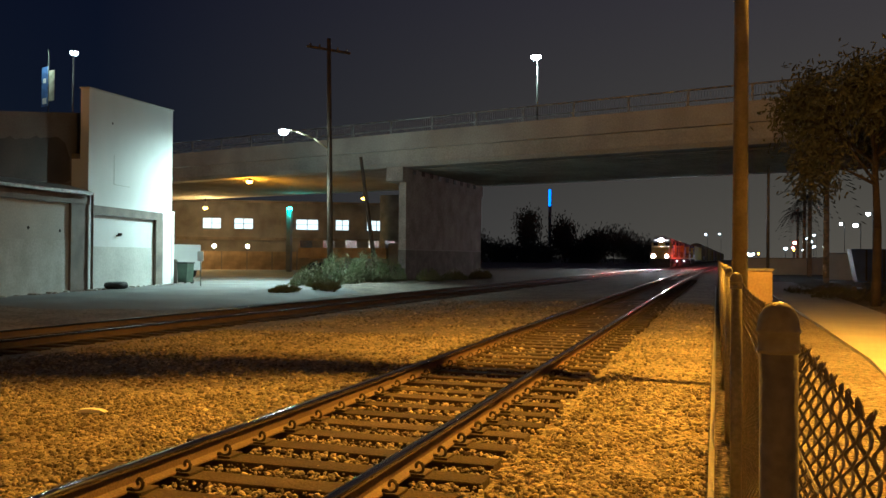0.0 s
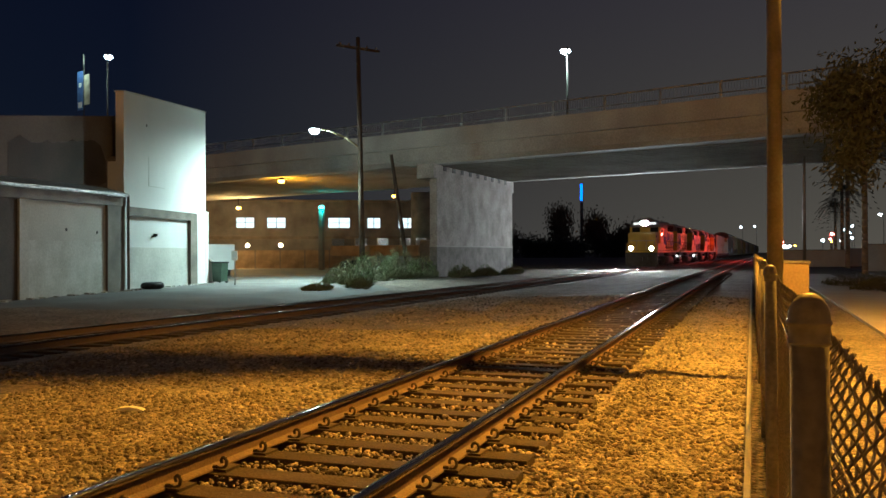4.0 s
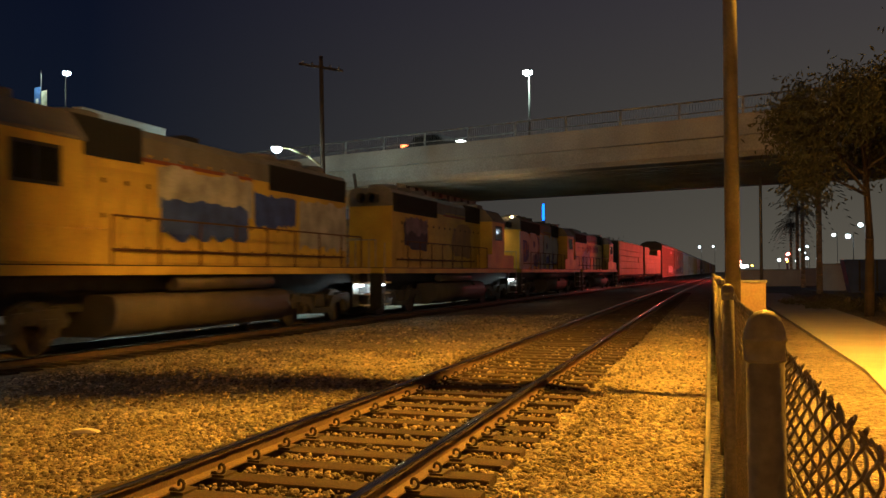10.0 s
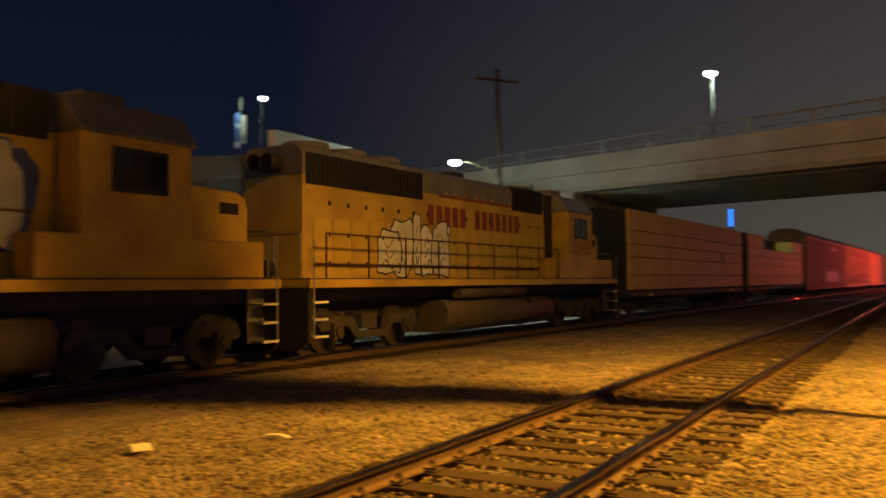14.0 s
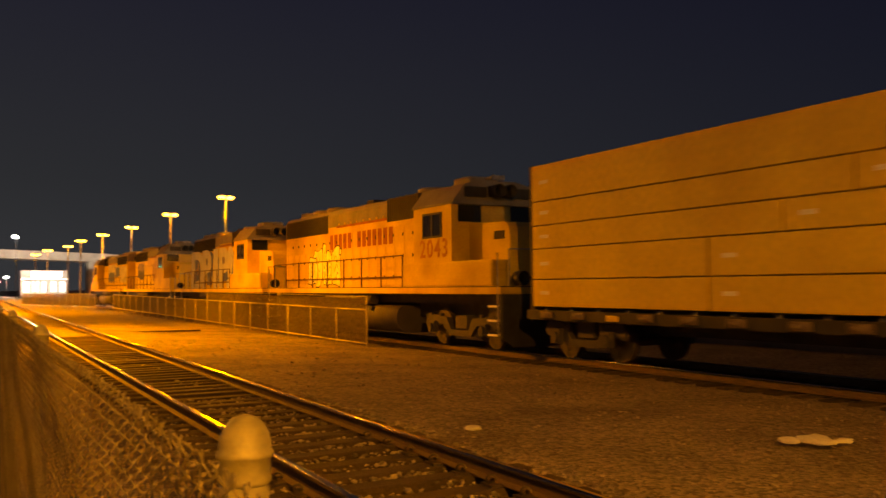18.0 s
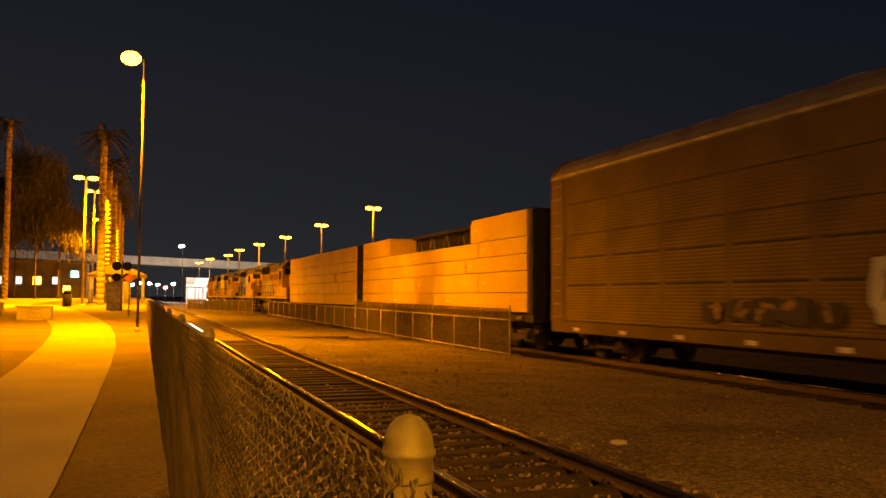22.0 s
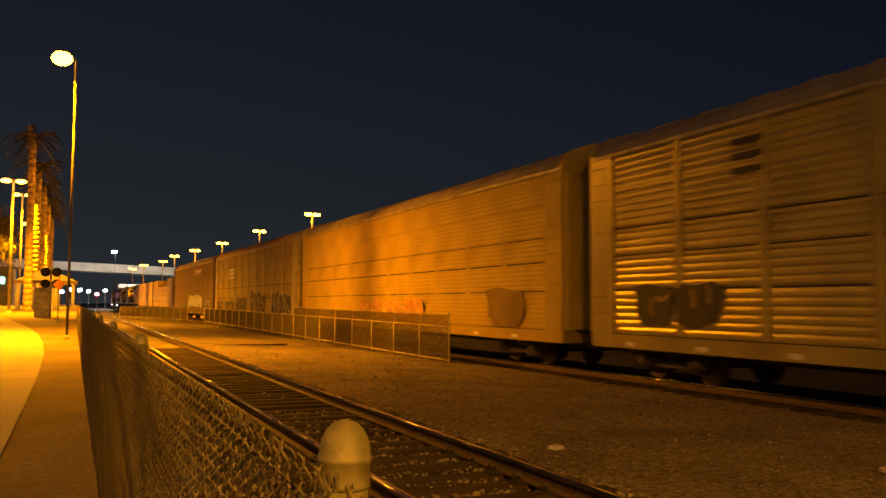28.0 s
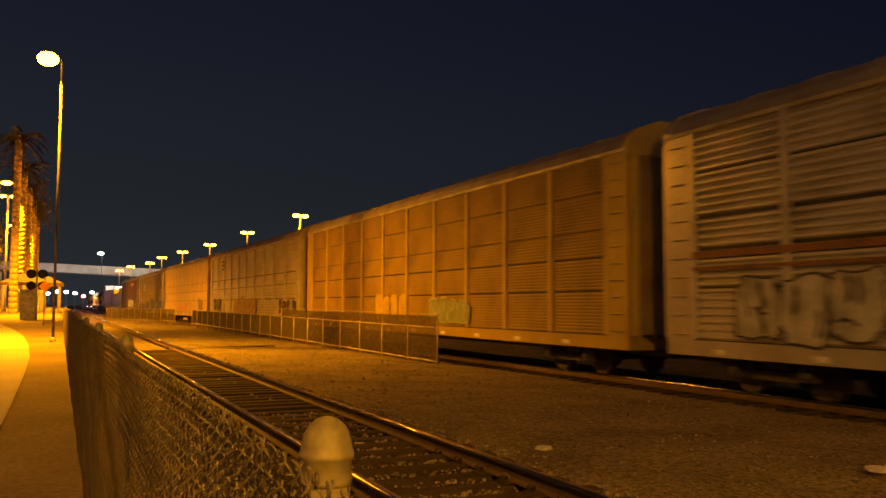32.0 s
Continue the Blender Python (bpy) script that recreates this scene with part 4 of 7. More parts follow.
            if step_lights:
                part("step_light", boxes((*sorted((s * 1.20, s * 1.32)), *sorted((e * (H - 0.92), e * (H - 0.66))), 1.05, 1.10)), G_STEP, st)
            part("grab_iron", quick(cyl, (s * 1.5, e * (H - 0.58), 0.5), (s * 1.5, e * (H - 0.58), 2.5), 0.018, n=6), M_GALV, st)
        coupler(v, e * (H - 0.5), e)
    # fuel tank, air reservoirs, trucks
    tank = part("fuel_tank", quick(prism, [(sx * x, z) for sx, row in ((-1, ((1.18, 1.08), (1.33, 1.02), (1.41, 0.90), (1.44, 0.74), (1.42, 0.56), (1.34, 0.40), (1.20, 0.29), (1.02, 0.24))), (1, ((1.02, 0.24), (1.20, 0.29), (1.34, 0.40), (1.42, 0.56), (1.44, 0.74), (1.41, 0.90), (1.33, 1.02), (1.18, 1.08)))) for x, z in row], *tank_at), M_TANK, v)
    for f in tank.data.polygons:
        f.use_smooth = len(f.vertices) == 4 and abs(f.normal.y) < 0.1
    part("fuel_filler", quick(cyl, (1.38, 1.4, 0.98), (1.5, 1.4, 1.0), 0.09, n=10), M_DARK, tank)
    for s in (-1, 1):
        part("air_reservoir", quick(cyl, (s * 1.26, -2.75, 1.27), (s * 1.26, 1.25, 1.27), 0.16, n=14), M_TANK, v)
    truck(v, -H + 3.1, 2.75, 2)
    truck(v, H - 3.1, 2.75, 2)
    # large company lettering as plain bars, number as painted digits
    if number:
        for s in (-1, 1):
            for k, digit in enumerate(number):
                piece("road_number_digit", text_mesh(digit, 0.72, M_NUMBER, "road_number_digit", bold=0.012), cab, pose(s * (cw + 0.006), (cab0 + cab1) / 2 + 0.1 + s * (k - 1.5) * 0.43, 2.50, 90, 0, s * 90))
    return v


def letter_bars(v, w, y0, y1, z, h, material, gap=5):
    """Company name as a row of plain bars, each a part."""
    n = 13
    step = (y1 - y0) / n
    me = mesh_of("lettering_bar", quick(bx, -0.003, 0.003, 0.05, step - 0.08, z, z + h), material)
    for k in range(n):
        if k == gap:
            continue
        for s in (-1, 1):
            piece("lettering_bar", me, v, pose(s * (w + 0.017), y0 + k * step, 0))


def ribbon(bm, pts, half, x, wav):
    """A fat stroke through (y, z) points as one flat strip with rounded ends."""
    n = len(pts)
    left, right = [], []
    for i, (y, z) in enumerate(pts):
        a, b = pts[max(0, i - 1)], pts[min(n - 1, i + 1)]
        dy, dz = b[0] - a[0], b[1] - a[1]
        l = math.hypot(dy, dz) or 1.0
        h = half * (1 + wav * math.sin(i * 1.7)) * (0.45 if i in (0, n - 1) else 1.0)
        left.append(bm.verts.new((x, y - dz / l * h, z + dy / l * h)))
        right.append(bm.verts.new((x, y + dz / l * h, z - dy / l * h)))
    for i in range(n - 1):
        bm.faces.new((left[i], left[i + 1], right[i + 1], right[i]))


def bubble(bm, yc, zc, a, b, x, ph, m=36):
    """A squarish, uneven letter body as one flat face fan."""
    ring = []
    for i in range(m):
        t = i * math.tau / m
        q = 1 + 0.06 * math.sin(2 * t + ph) + 0.07 * math.sin(3 * t + 2.1 * ph) + 0.06 * math.sin(7 * t + ph * 0.7)
        c, s = math.cos(t), math.sin(t)
        ring.append(bm.verts.new((x, yc + a * q * math.copysign(abs(c) ** 0.5, c), zc + b * q * math.copysign(abs(s) ** 0.5, s))))
    mid = bm.verts.new((x, yc, zc))
    for i in range(m):
        bm.faces.new((ring[i], ring[(i + 1) % m], mid))


def blobs(v, x, y0, y1, z0, z1, n, material, seed, name="graffiti_letter", edge=None):
    """Unreadable sprayed letters: blocky bodies, an outline behind and strokes that cut into them."""
    rng = random.Random(seed)
    sgn = 1 if x > 0 else -1
    wd, ht = (y1 - y0) / n, z1 - z0
    for k in range(n):
        yc = y0 + (k + 0.5) * wd
        ph = rng.uniform(0, math.tau)
        zc = (z0 + z1) / 2 + ht * rng.uniform(-0.06, 0.06)
        a, b = wd * 0.47 * rng.uniform(0.85, 1.12), ht * 0.42 * rng.uniform(0.80, 1.08)
        xk = x + sgn * 0.0015 * k
        if edge:
            part("letter_outline", quick(bubble, yc, zc, a + 0.045, b + 0.045, xk, ph), edge, v)
        body = part(name, quick(bubble, yc, zc, a, b, xk + sgn * 0.0005, ph), material, v)
        for q in range(rng.choice((2, 3, 4)) if n > 1 else 0):
            y1_, z1_ = yc + a * rng.uniform(-0.6, 0.6), zc + b * rng.uniform(-0.9, 0.2)
            if rng.random() < 0.6:
                pts = [(y1_ + 0.05 * math.sin(4 * t + ph), z1_ + b * 0.9 * t) for t in np.linspace(0, 1, 6)]
            else:
                pts = [(y1_ - a * 0.4 + a * 0.8 * t, z1_ + b * 0.3 + 0.06 * math.sin(4 * t + ph)) for t in np.linspace(0, 1, 6)]
            bm = bmesh.new()
            ribbon(bm, pts, rng.uniform(0.025, 0.06), xk + sgn * (0.0008 + 0.0001 * q), 0.25)
            part("inner_stroke", bm, edge or M_SPRAYBR, body)


def patch(v, x, y0, y1, z0, z1, material, seed, name="sprayed_patch"):
    """A ragged painted-over area on a flat side."""
    rng = random.Random(seed)
    bm = bmesh.new()
    n = 16
    top = [bm.verts.new((x, y0 + (y1 - y0) * k / n, z1 + rng.uniform(-0.10, 0.06))) for k in range(n + 1)]
    low = [bm.verts.new((x, y0 + (y1 - y0) * (k + rng.uniform(-0.2, 0.2)) / n, z0 + rng.uniform(-0.12, 0.12))) for k in range(n + 1)]
    for k in range(n):
        bm.faces.new((top[k], top[k + 1], low[k + 1], low[k]))
    part(name, bm, material, v)


def centerbeam(label, cut, L=21.77):
    """A centre-beam flat car stacked with wrapped lumber."""
    v = thing("lumber_car", (0, 0, 0), label, "freight car", "freight train")
    H = L / 2
    part("deck", boxes((-1.45, 1.45, -H + 0.5, H - 0.5, 0.88, 1.10), (-0.4, 0.4, -H + 0.4, H - 0.4, 0.62, 0.9)), M_DARK, v)
    part("centre_beam", boxes((-0.1, 0.1, -H + 0.75, H - 0.75, 1.1, 4.5), (-0.35, 0.35, -H + 0.7, H - 0.7, 4.42, 4.55)), M_DARK, v)
    bm = bmesh.new()
    for k in range(22):
        y = -H + 1.2 + k * (L - 2.4) / 21
        cyl(bm, (0.12, y, 3.6), (0.12, y + (0.4 if k % 2 else -0.4), 4.45), 0.04, n=6)
        bx(bm, 0.1, 1.40, y - 0.04, y + 0.04, 1.10, 1.16)
    tagged(part("truss_brace", bm, M_GALV, v), kind="stuff")
    for y in (-H + 0.62, H - 0.78):
        part("end_bulkhead", boxes((-1.42, 1.42, y, y + 0.16, 1.1, 4.5)), M_DARK, v)
    # packs: rows of different lengths, each a wrapped bundle
    rows = ((1.19, 1.80, (0.27, 0.62, 1.0)), (1.82, 2.51, (0.27, 0.445, 0.8, 1.0)), (2.53, 3.05, (0.35, 0.74, 1.0)), (3.07, 3.61, (0.415, 0.8, 1.0)), (3.63, 4.47, (0.25, 0.763, 1.0) if cut == 2 else (0.597, 1.0)))
    a, b = -H + 0.8, H - 0.8
    for r, (z0, z1, cuts) in enumerate(rows):
        p = 0.0
        for j, q in enumerate(cuts):
            y0, y1 = a + (b - a) * p + 0.03, a + (b - a) * q - 0.03
            p = q
            for s in (-1, 1):
                if cut == 2 and r == 4 and j == 1:
                    continue
                if cut == 1 and r == 2 and j == 2 and s == 1:
                    y0 += 0.6
                if s > 0:
                    part("pack_label", boxes((1.5, 1.504, y0 + 0.3, y0 + 0.62, (z0 + z1) / 2 - 0.03, (z0 + z1) / 2 + 0.05)), M_SPRAYX, v, "pale printed mark on the wrap")
                part("lumber_pack", boxes((*sorted((s * 0.14, s * 1.5)), y0, y1, z0, z1), bevel=0.02), M_WRAP, v)
    bm = boxes((-0.04, 0.03, -0.20, 0.20, 0.92, 1.07), bevel=0.015)
    cyl(bm, (0.0, -0.13, 0.985), (0.0, 0.13, 0.985), 0.055, n=8)
    winch = [mesh_of("winch", bm, M_WINCH), mesh_of("winch", boxes((-0.04, 0.03, -0.15, 0.17, 0.93, 1.05), bevel=0.015), M_WRAP)]
    rng = random.Random(40 + cut)
    for k in range(18):
        for s in (-1, 1):
            piece("winch", winch[rng.random() < 0.25], v, pose(s * 1.49, a + 0.5 + k * (b - a - 1) / 17 + rng.uniform(-0.1, 0.1), rng.uniform(-0.02, 0.02)))
    for e in (-1, 1):
        truck(v, e * (H - 2.2), 1.75, 2, 0.42)
        coupler(v, e * (H - 0.6), e)
    return v


RUNG = mesh_of("ladder_rung", quick(cyl, (0, -0.21, 0), (0, 0.21, 0), 0.013, n=5), M_GALV)


REFLECTOR = mesh_of("reflector", boxes((-0.002, 0.004, -0.16, 0.16, -0.05, 0.05)), M_SPRAYX)


def autorack(label, panel, roof_mat, logo=0, tags=(), seed=0, L=26.85, post_mat=None, flush=False, stripe=False, louvre=0.08, depth=0.009):
    """An enclosed automobile rack car with pierced side panels between posts."""
    rng = random.Random(seed)
    v = thing("autorack_car", (0, 0, 0), label, "freight car", "freight train")
    H = L / 2
    w = 1.52
    body0, body1 = -H + 0.85, H - 0.42
    part("flat_deck", boxes((-1.45, 1.45, body0, body1, 0.66, 1.0), (-0.5, 0.5, body0 - 0.2, body1 + 0.2, 0.5, 0.7)), M_DARK, v)
    part("side_sill", boxes((-w - 0.02, w + 0.02, body0, body1, 0.68, 0.98)), post_mat or panel, v)
    part("inner_shell", boxes((-w + 0.08, w - 0.08, body0 + 0.12, body1 - 0.12, 1.0, 5.1)), M_DARK, v)
    part("roof", quick(prism, [(-w, 5.1), (-w, 5.22), (-w + 0.10, 5.42), (-w + 0.32, 5.62), (-0.62, 5.82), (0.62, 5.82), (w - 0.32, 5.62), (w - 0.10, 5.42), (w, 5.22), (w, 5.1)], body0 + 0.05, body1 - 0.05), roof_mat, v)
    bm = bmesh.new()
    for k in range(18):
        y = body0 + 0.6 + k * (body1 - body0 - 1.2) / 17
        prism(bm, [(-w - 0.01, 5.22), (-w + 0.09, 5.435), (-w + 0.31, 5.642), (-0.62, 5.845), (0.62, 5.845), (w - 0.31, 5.642), (w - 0.09, 5.435), (w + 0.01, 5.22), (w - 0.3, 5.22), (-w + 0.3, 5.22)], y, y + 0.06)
    part("roof_rib", bm, roof_mat, v)
    # posts, corrugated panels in four tiers with seams between
    n = 10
    pitch = (body1 - body0 - 1.6) / n
    for s in (-1, 1):
        me = mesh_of("side_post", quick(bx, *sorted((s * (w - 0.08), s * (w - 0.010 if flush else w + 0.03))), -0.09, 0.09, 1.0, 5.15), post_mat or panel)
        for k in range(n + 1):
            piece("side_post", me, v, pose(0, body0 + 0.8 + k * pitch, 0))
    for s in (-1, 1):
        me = mesh_of("tier_rail", quick(bx, *sorted((s * (w - 0.08), s * (w - 0.045))), body0 + 0.1, body1 - 0.1, -0.05, 0.05), M_DARK)
        for z in (2.0, 2.78, 3.42, 4.3):
            piece("tier_rail", me, v, pose(0, 0, z))
    me = {}
    for s in (-1, 1):
        for z0, z1 in ((1.0, 1.975), (2.025, 2.755), (2.805, 3.395), (3.445, 4.275), (4.325, 5.10)):
            if (s, z0) not in me:
                bm = bmesh.new()
                zz, k = z0, 0
                prof = []
                while zz < z1 - 0.02:
                    prof += [(s * (w - 0.012 - depth), zz), (s * (w - 0.012), zz + louvre * 0.3), (s * (w - 0.012), zz + louvre * 0.65)]
                    zz += louvre
                prof.append((s * (w - 0.012 - depth), z1))
                ring = [(x, z) for x, z in prof]
                a = [bm.verts.new((x, 0.09, z)) for x, z in ring]
                b = [bm.verts.new((x, pitch - 0.09, z)) for x, z in ring]
                c = [bm.verts.new((s * (w - 0.07), 0.09, z)) for x, z in ring]
                d = [bm.verts.new((s * (w - 0.07), pitch - 0.09, z)) for x, z in ring]
                for i in range(len(ring) - 1):
                    bm.faces.new((a[i], a[i + 1], b[i + 1], b[i]))
                    bm.faces.new((c[i], d[i], d[i + 1], c[i + 1]))
                bm.faces.new((a[0], b[0], d[0], c[0]))
                bm.faces.new((a[-1], c[-1], d[-1], b[-1]))
                me[s, z0] = mesh_of("side_panel", bm, panel)
            for k in range(n):
                piece("side_panel", me[s, z0], v, pose(0, body0 + 0.8 + k * pitch, 0))
    for k in range(n):
        piece("reflector", REFLECTOR, v, pose(w + 0.022, body0 + 1.5 + k * pitch, 0.78))
    # end doors, ladder, corner posts
    for e in (-1, 1):
        ye = body1 if e > 0 else body0
        part("end_door", boxes((-w + 0.1, w - 0.1, *sorted((ye - e * 0.12, ye)), 1.0, 5.15)), panel, v)
        for s in (-1, 1):
            part("corner_post", boxes((*sorted((s * (w - 0.3), s * (w + 0.02))), *sorted((ye, ye - e * 0.75)), 0.98, 5.12)), post_mat or panel, v)
            part("roof_edge", boxes((*sorted((s * (w - 0.02), s * (w + 0.035))), *sorted((0.0, ye)), 5.13, 5.21)), M_STRIP, v, "pale steel strip under the roof")
        cap = [(-w - 0.02, 5.05), (-w - 0.02, 5.25), (-w + 0.08, 5.46), (-w + 0.31, 5.67), (-0.62, 5.88), (0.62, 5.88), (w - 0.31, 5.67), (w - 0.08, 5.46), (w + 0.02, 5.25), (w + 0.02, 5.05)]
        part("roof_end_cap", quick(prism, cap, *sorted((ye - e * 0.16, ye + e * 0.05))), post_mat or panel, v)
        for s in (-1, 1):
            part("door_track", boxes((*sorted((s * (w - 0.20), s * (w - 0.05))), *sorted((ye + e * 0.02, ye + e * 0.16)), 1.0, 5.05)), post_mat or panel, v)
        part("end_platform", boxes((-1.1, 1.1, *sorted((ye, ye + e * 0.32)), 0.95, 1.02)), M_DARK, v)
        for k in range(11):
            piece("ladder_rung", RUNG, v, pose(w + 0.06, ye - e * 0.41, 1.1 + k * 0.38))
        truck(v, e * (H - 3.3), 1.75, 2, 0.42)
        coupler(v, e * (H - 0.7), e)
    if logo == 1:
        part("sign_panel", boxes((w + 0.03, w + 0.037, 1.9, 7.1, 4.12, 4.95)), M_DULLRED, v)
        for y0, y1, z0, z1 in ((2.4, 4.3, 4.60, 4.70), (2.4, 4.3, 4.36, 4.44), (4.4, 6.7, 4.40, 4.68)):
            part("sign_bar", boxes((w + 0.038, w + 0.041, y0, y1, z0, z1)), M_SPRAYW, v, "white company lettering as a bar")
    if logo == 2:
        for z in (3.45, 3.75, 4.02):
            part("sign_bar", boxes((w + 0.035, w + 0.04, -6.6, -4.4, z, z + 0.17)), M_SPRAYW, v, "white company emblem as a bar")
    if logo == 3:
        for z in (4.15, 4.43, 4.71):
            part("sign_bar", boxes((w + 0.035, w + 0.04, -7.75, -6.95, z, z + 0.12)), M_SPRAYK, v, "dark company emblem as a bar")
    if stripe:
        for z0, z1 in ((2.60, 2.735), (2.36, 2.43)):
            part("red_stripe", boxes((w + 0.031, w + 0.036, body0 + 0.8, body1 - 0.8, z0, z1)), M_DULLRED, v, "dark red stripe along the side")
    for y0, y1, z0, z1, n_, m1, m2 in tags:
        blobs(v, w + 0.042, y0, y1, z0, z1, n_, m1, seed + int(10 * abs(y0)), edge=m2)
    return v


# consist: distance of each vehicle's middle behind the leading coupler
TRAIN = []


def build_train():
    a = loco("yellow diesel locomotive leading with blazing headlights", 18.2, lit_front=True, wide_cab=True, step_lights=True)
    patch(a, -0.90, -2.5, 1.3, 3.0, 3.88, M_SPRAYG, 71)
    patch(a, -0.905, -2.3, 1.2, 2.3, 3.15, M_SPRAYB, 72)
    patch(a, -0.902, -4.8, -2.6, 2.75, 3.6, M_SPRAYB, 73)
    patch(a, -0.90, -8.05, -5.0, 2.2, 3.6, M_SPRAYG, 74)
    b = loco("yellow diesel locomotive with sooty hood running backwards", 18.5, porch=2.7, step_lights=True)
    c = loco("yellow diesel locomotive covered in big white letters", 18.2, marker=True, porch=2.8, tank_at=(-2.2, 3.8))
    d = loco("weathered yellow diesel locomotive with faded red lettering", 19.0, number="2043", cab_at=5.1, nose_end=0.9, gap=0.65)
    letter_bars(d, 0.86, -3.6, 1.9, 3.08, 0.56, M_RED)
    for k, (y0, y1, z0, z1) in enumerate(((-5.30, -4.25, 1.74, 3.20), (-5.85, -4.85, 1.72, 2.88), (-4.30, -3.90, 1.75, 3.42), (-3.98, -3.28, 1.73, 3.02), (-3.42, -2.42, 1.73, 3.15), (-2.64, -2.40, 2.84, 3.12))):
        yc, zc, ha, hb, xk = (y0 + y1) / 2, (z0 + z1) / 2, (y1 - y0) / 2, (z1 - z0) / 2, 0.885 + 0.0018 * k
        part("letter_outline", quick(bubble, yc, zc, ha, hb, xk, 1.3 * k), M_SPRAYK, d)
        body = part("graffiti_letter", quick(bubble, yc, zc, ha - 0.045, hb - 0.045, xk + 0.0006, 1.3 * k), M_SPRAYX, d)
        for q in range(3 if k < 5 else 0):
            bm = bmesh.new()
            f = 0.25 + 0.22 * q
            ribbon(bm, [(y0 + (y1 - y0) * (0.3 + 0.4 * t), z0 + (z1 - z0) * (f + 0.10 * math.sin(5 * t + k + q))) for t in np.linspace(0, 1, 6)], 0.022, xk + 0.0009 + 0.0001 * q, 0.3)
            part("inner_stroke", bm, M_SPRAYBR if q else M_SPRAYK, body)
    blobs(b, 0.89, -5.6, -2.75, 2.05, 3.65, 1, M_SPRAYN, 76, "sprayed_patch")
    patch(b, 0.895, -5.3, -3.0, 3.0, 3.6, M_SPRAYP, 75)
    blobs(b, 0.89, -0.2, 3.1, 2.1, 3.7, 1, M_SPRAYBR, 77, "sprayed_patch")
    for letter, y, wide, turn in (("D", -5.25, 1.40, 0), ("R", -3.05, 1.38, 0), ("I", -1.30, 1.7, 0), ("P", 0.20, 1.20, 0), ("!", 1.30, 1.75, -9)):
        me = text_mesh(letter, 2.95, M_SPRAYW, "graffiti_letter", thick=0.012, bold=0.11)
        me.transform(Matrix.Diagonal((wide, 1.0, 1.0, 1.0)))
        piece("graffiti_letter", me, c, pose(0.90, y, 1.70, 90, 0, 90) @ pose(0, 0, 0, 0, 0, turn))
    blobs(c, 0.90, 1.95, 3.65, 1.72, 3.80, 1, M_SPRAYW, 8, edge=M_SPRAYB)
    blobs(c, 0.880, -6.2, 3.8, 1.72, 3.75, 7, M_SPRAYB, 5)
    TRAIN.extend([(a, 9.1, 180), (b, 18.2 + 9.27, 0), (c, 36.74 + 9.1, 0), (d, 54.94 + 9.5, 0)])
    l1 = centerbeam("flat car stacked with orange-lit wrapped lumber packs", 1)
    l2 = centerbeam("flat car of wrapped lumber with packs missing on top", 2)
    TRAIN.extend([(l1, 73.99 + 10.88, 0), (l2, 95.76 + 10.88, 0)])
    W, K = M_SPRAYW, M_SPRAYK
    r1 = autorack("dark brown autorack car with white graffiti and a sign panel", M_RACKD, M_ROOFG, 1, ((-0.9, 7.5, 1.15, 2.5, 7, W, K), (8.6, 11.9, 1.05, 1.95, 4, K, W), (-5.5, -1.4, 1.1, 1.7, 5, K, None)), 11, flush=True)
    r2 = autorack("ochre autorack car with pale posts and dark graffiti along the bottom", M_RACKO, M_RACKY, 2, ((-11.3, -8.7, 1.0, 1.9, 3, K, M_SPRAYBR), (-8.1, -4.4, 1.0, 1.9, 4, K, M_SPRAYBR), (-3.75, -0.3, 0.95, 2.2, 3, K, None), (1.2, 5.6, 0.9, 2.5, 4, K, M_SPRAYBR), (7.4, 12.0, 0.8, 2.4, 5, K, M_SPRAYG)), 23, post_mat=M_STRIP)
    r3 = autorack("plain ochre autorack car with streaked panels", M_RACKY, M_ROOFG, 0, ((-3.0, 4.0, 1.0, 1.9, 5, M_FADED, None), (8.9, 11.0, 1.0, 2.3, 1, M_RACKB, None)), 31, flush=True, louvre=0.13)
    r4 = autorack("galvanised autorack car with dark and reddish graffiti", M_RACKG, M_ROOFG, 3, ((-10.9, -8.1, 1.05, 2.2, 2, K, None), (-3.4, 3.2, 1.0, 2.2, 6, M_SPRAYBR, M_DULLRED), (8.8, 11.2, 1.1, 2.0, 3, K, M_FADED), (11.6, 12.4, 1.1, 2.0, 1, K, None)), 47, louvre=0.16, depth=0.018)
    r5 = autorack("brown autorack car with pale graffiti near the sill", M_RACKB, M_ROOFG, 0, ((-2.9, 0.3, 1.1, 2.15, 4, M_RACKY, None), (2.3, 5.2, 1.05, 1.95, 4, M_SPRAYGR, M_SPRAYG)), 53, post_mat=M_RACKY)
    r6 = autorack("silver ribbed autorack car with black and white graffiti", M_RACKS, M_ROOFG, 0, ((-10.6, -5.2, 1.05, 2.3, 5, M_SPRAYG, K), (-9.6, -7.2, 1.5, 2.2, 2, K, None), (-4.6, -1.5, 1.1, 2.0, 4, K, M_SPRAYG)), 61, stripe=True, louvre=0.15, depth=0.045)
    cars = [r1, r2, r3, r4, r5, r6]
    for k in range(12):
        cars.append(copy_thing(cars[k % 6], Matrix.Identity(4)))
    for k, car in enumerate(cars):
        TRAIN.append((car, 117.53 + 26.85 * (k + 0.5), 0))


build_train()


def s_train(t):
    return -29.146 - (12.365 * (t - 13) + 0.0075 * (t - 13) ** 2)


def rail_pose(y, flip):
    sl = float(np.interp(y, YS, TRAIN_S))
    return pose(x_train(y), y, TRAIN_Z, 0, 0, -math.degrees(math.atan(sl)) + flip)


# ---- lamps and poles ----
def rise(y):
    """The footpath side climbs gently towards the level crossing."""
    return min(1.1, max(0.0, (-y - 12) * 0.0135))


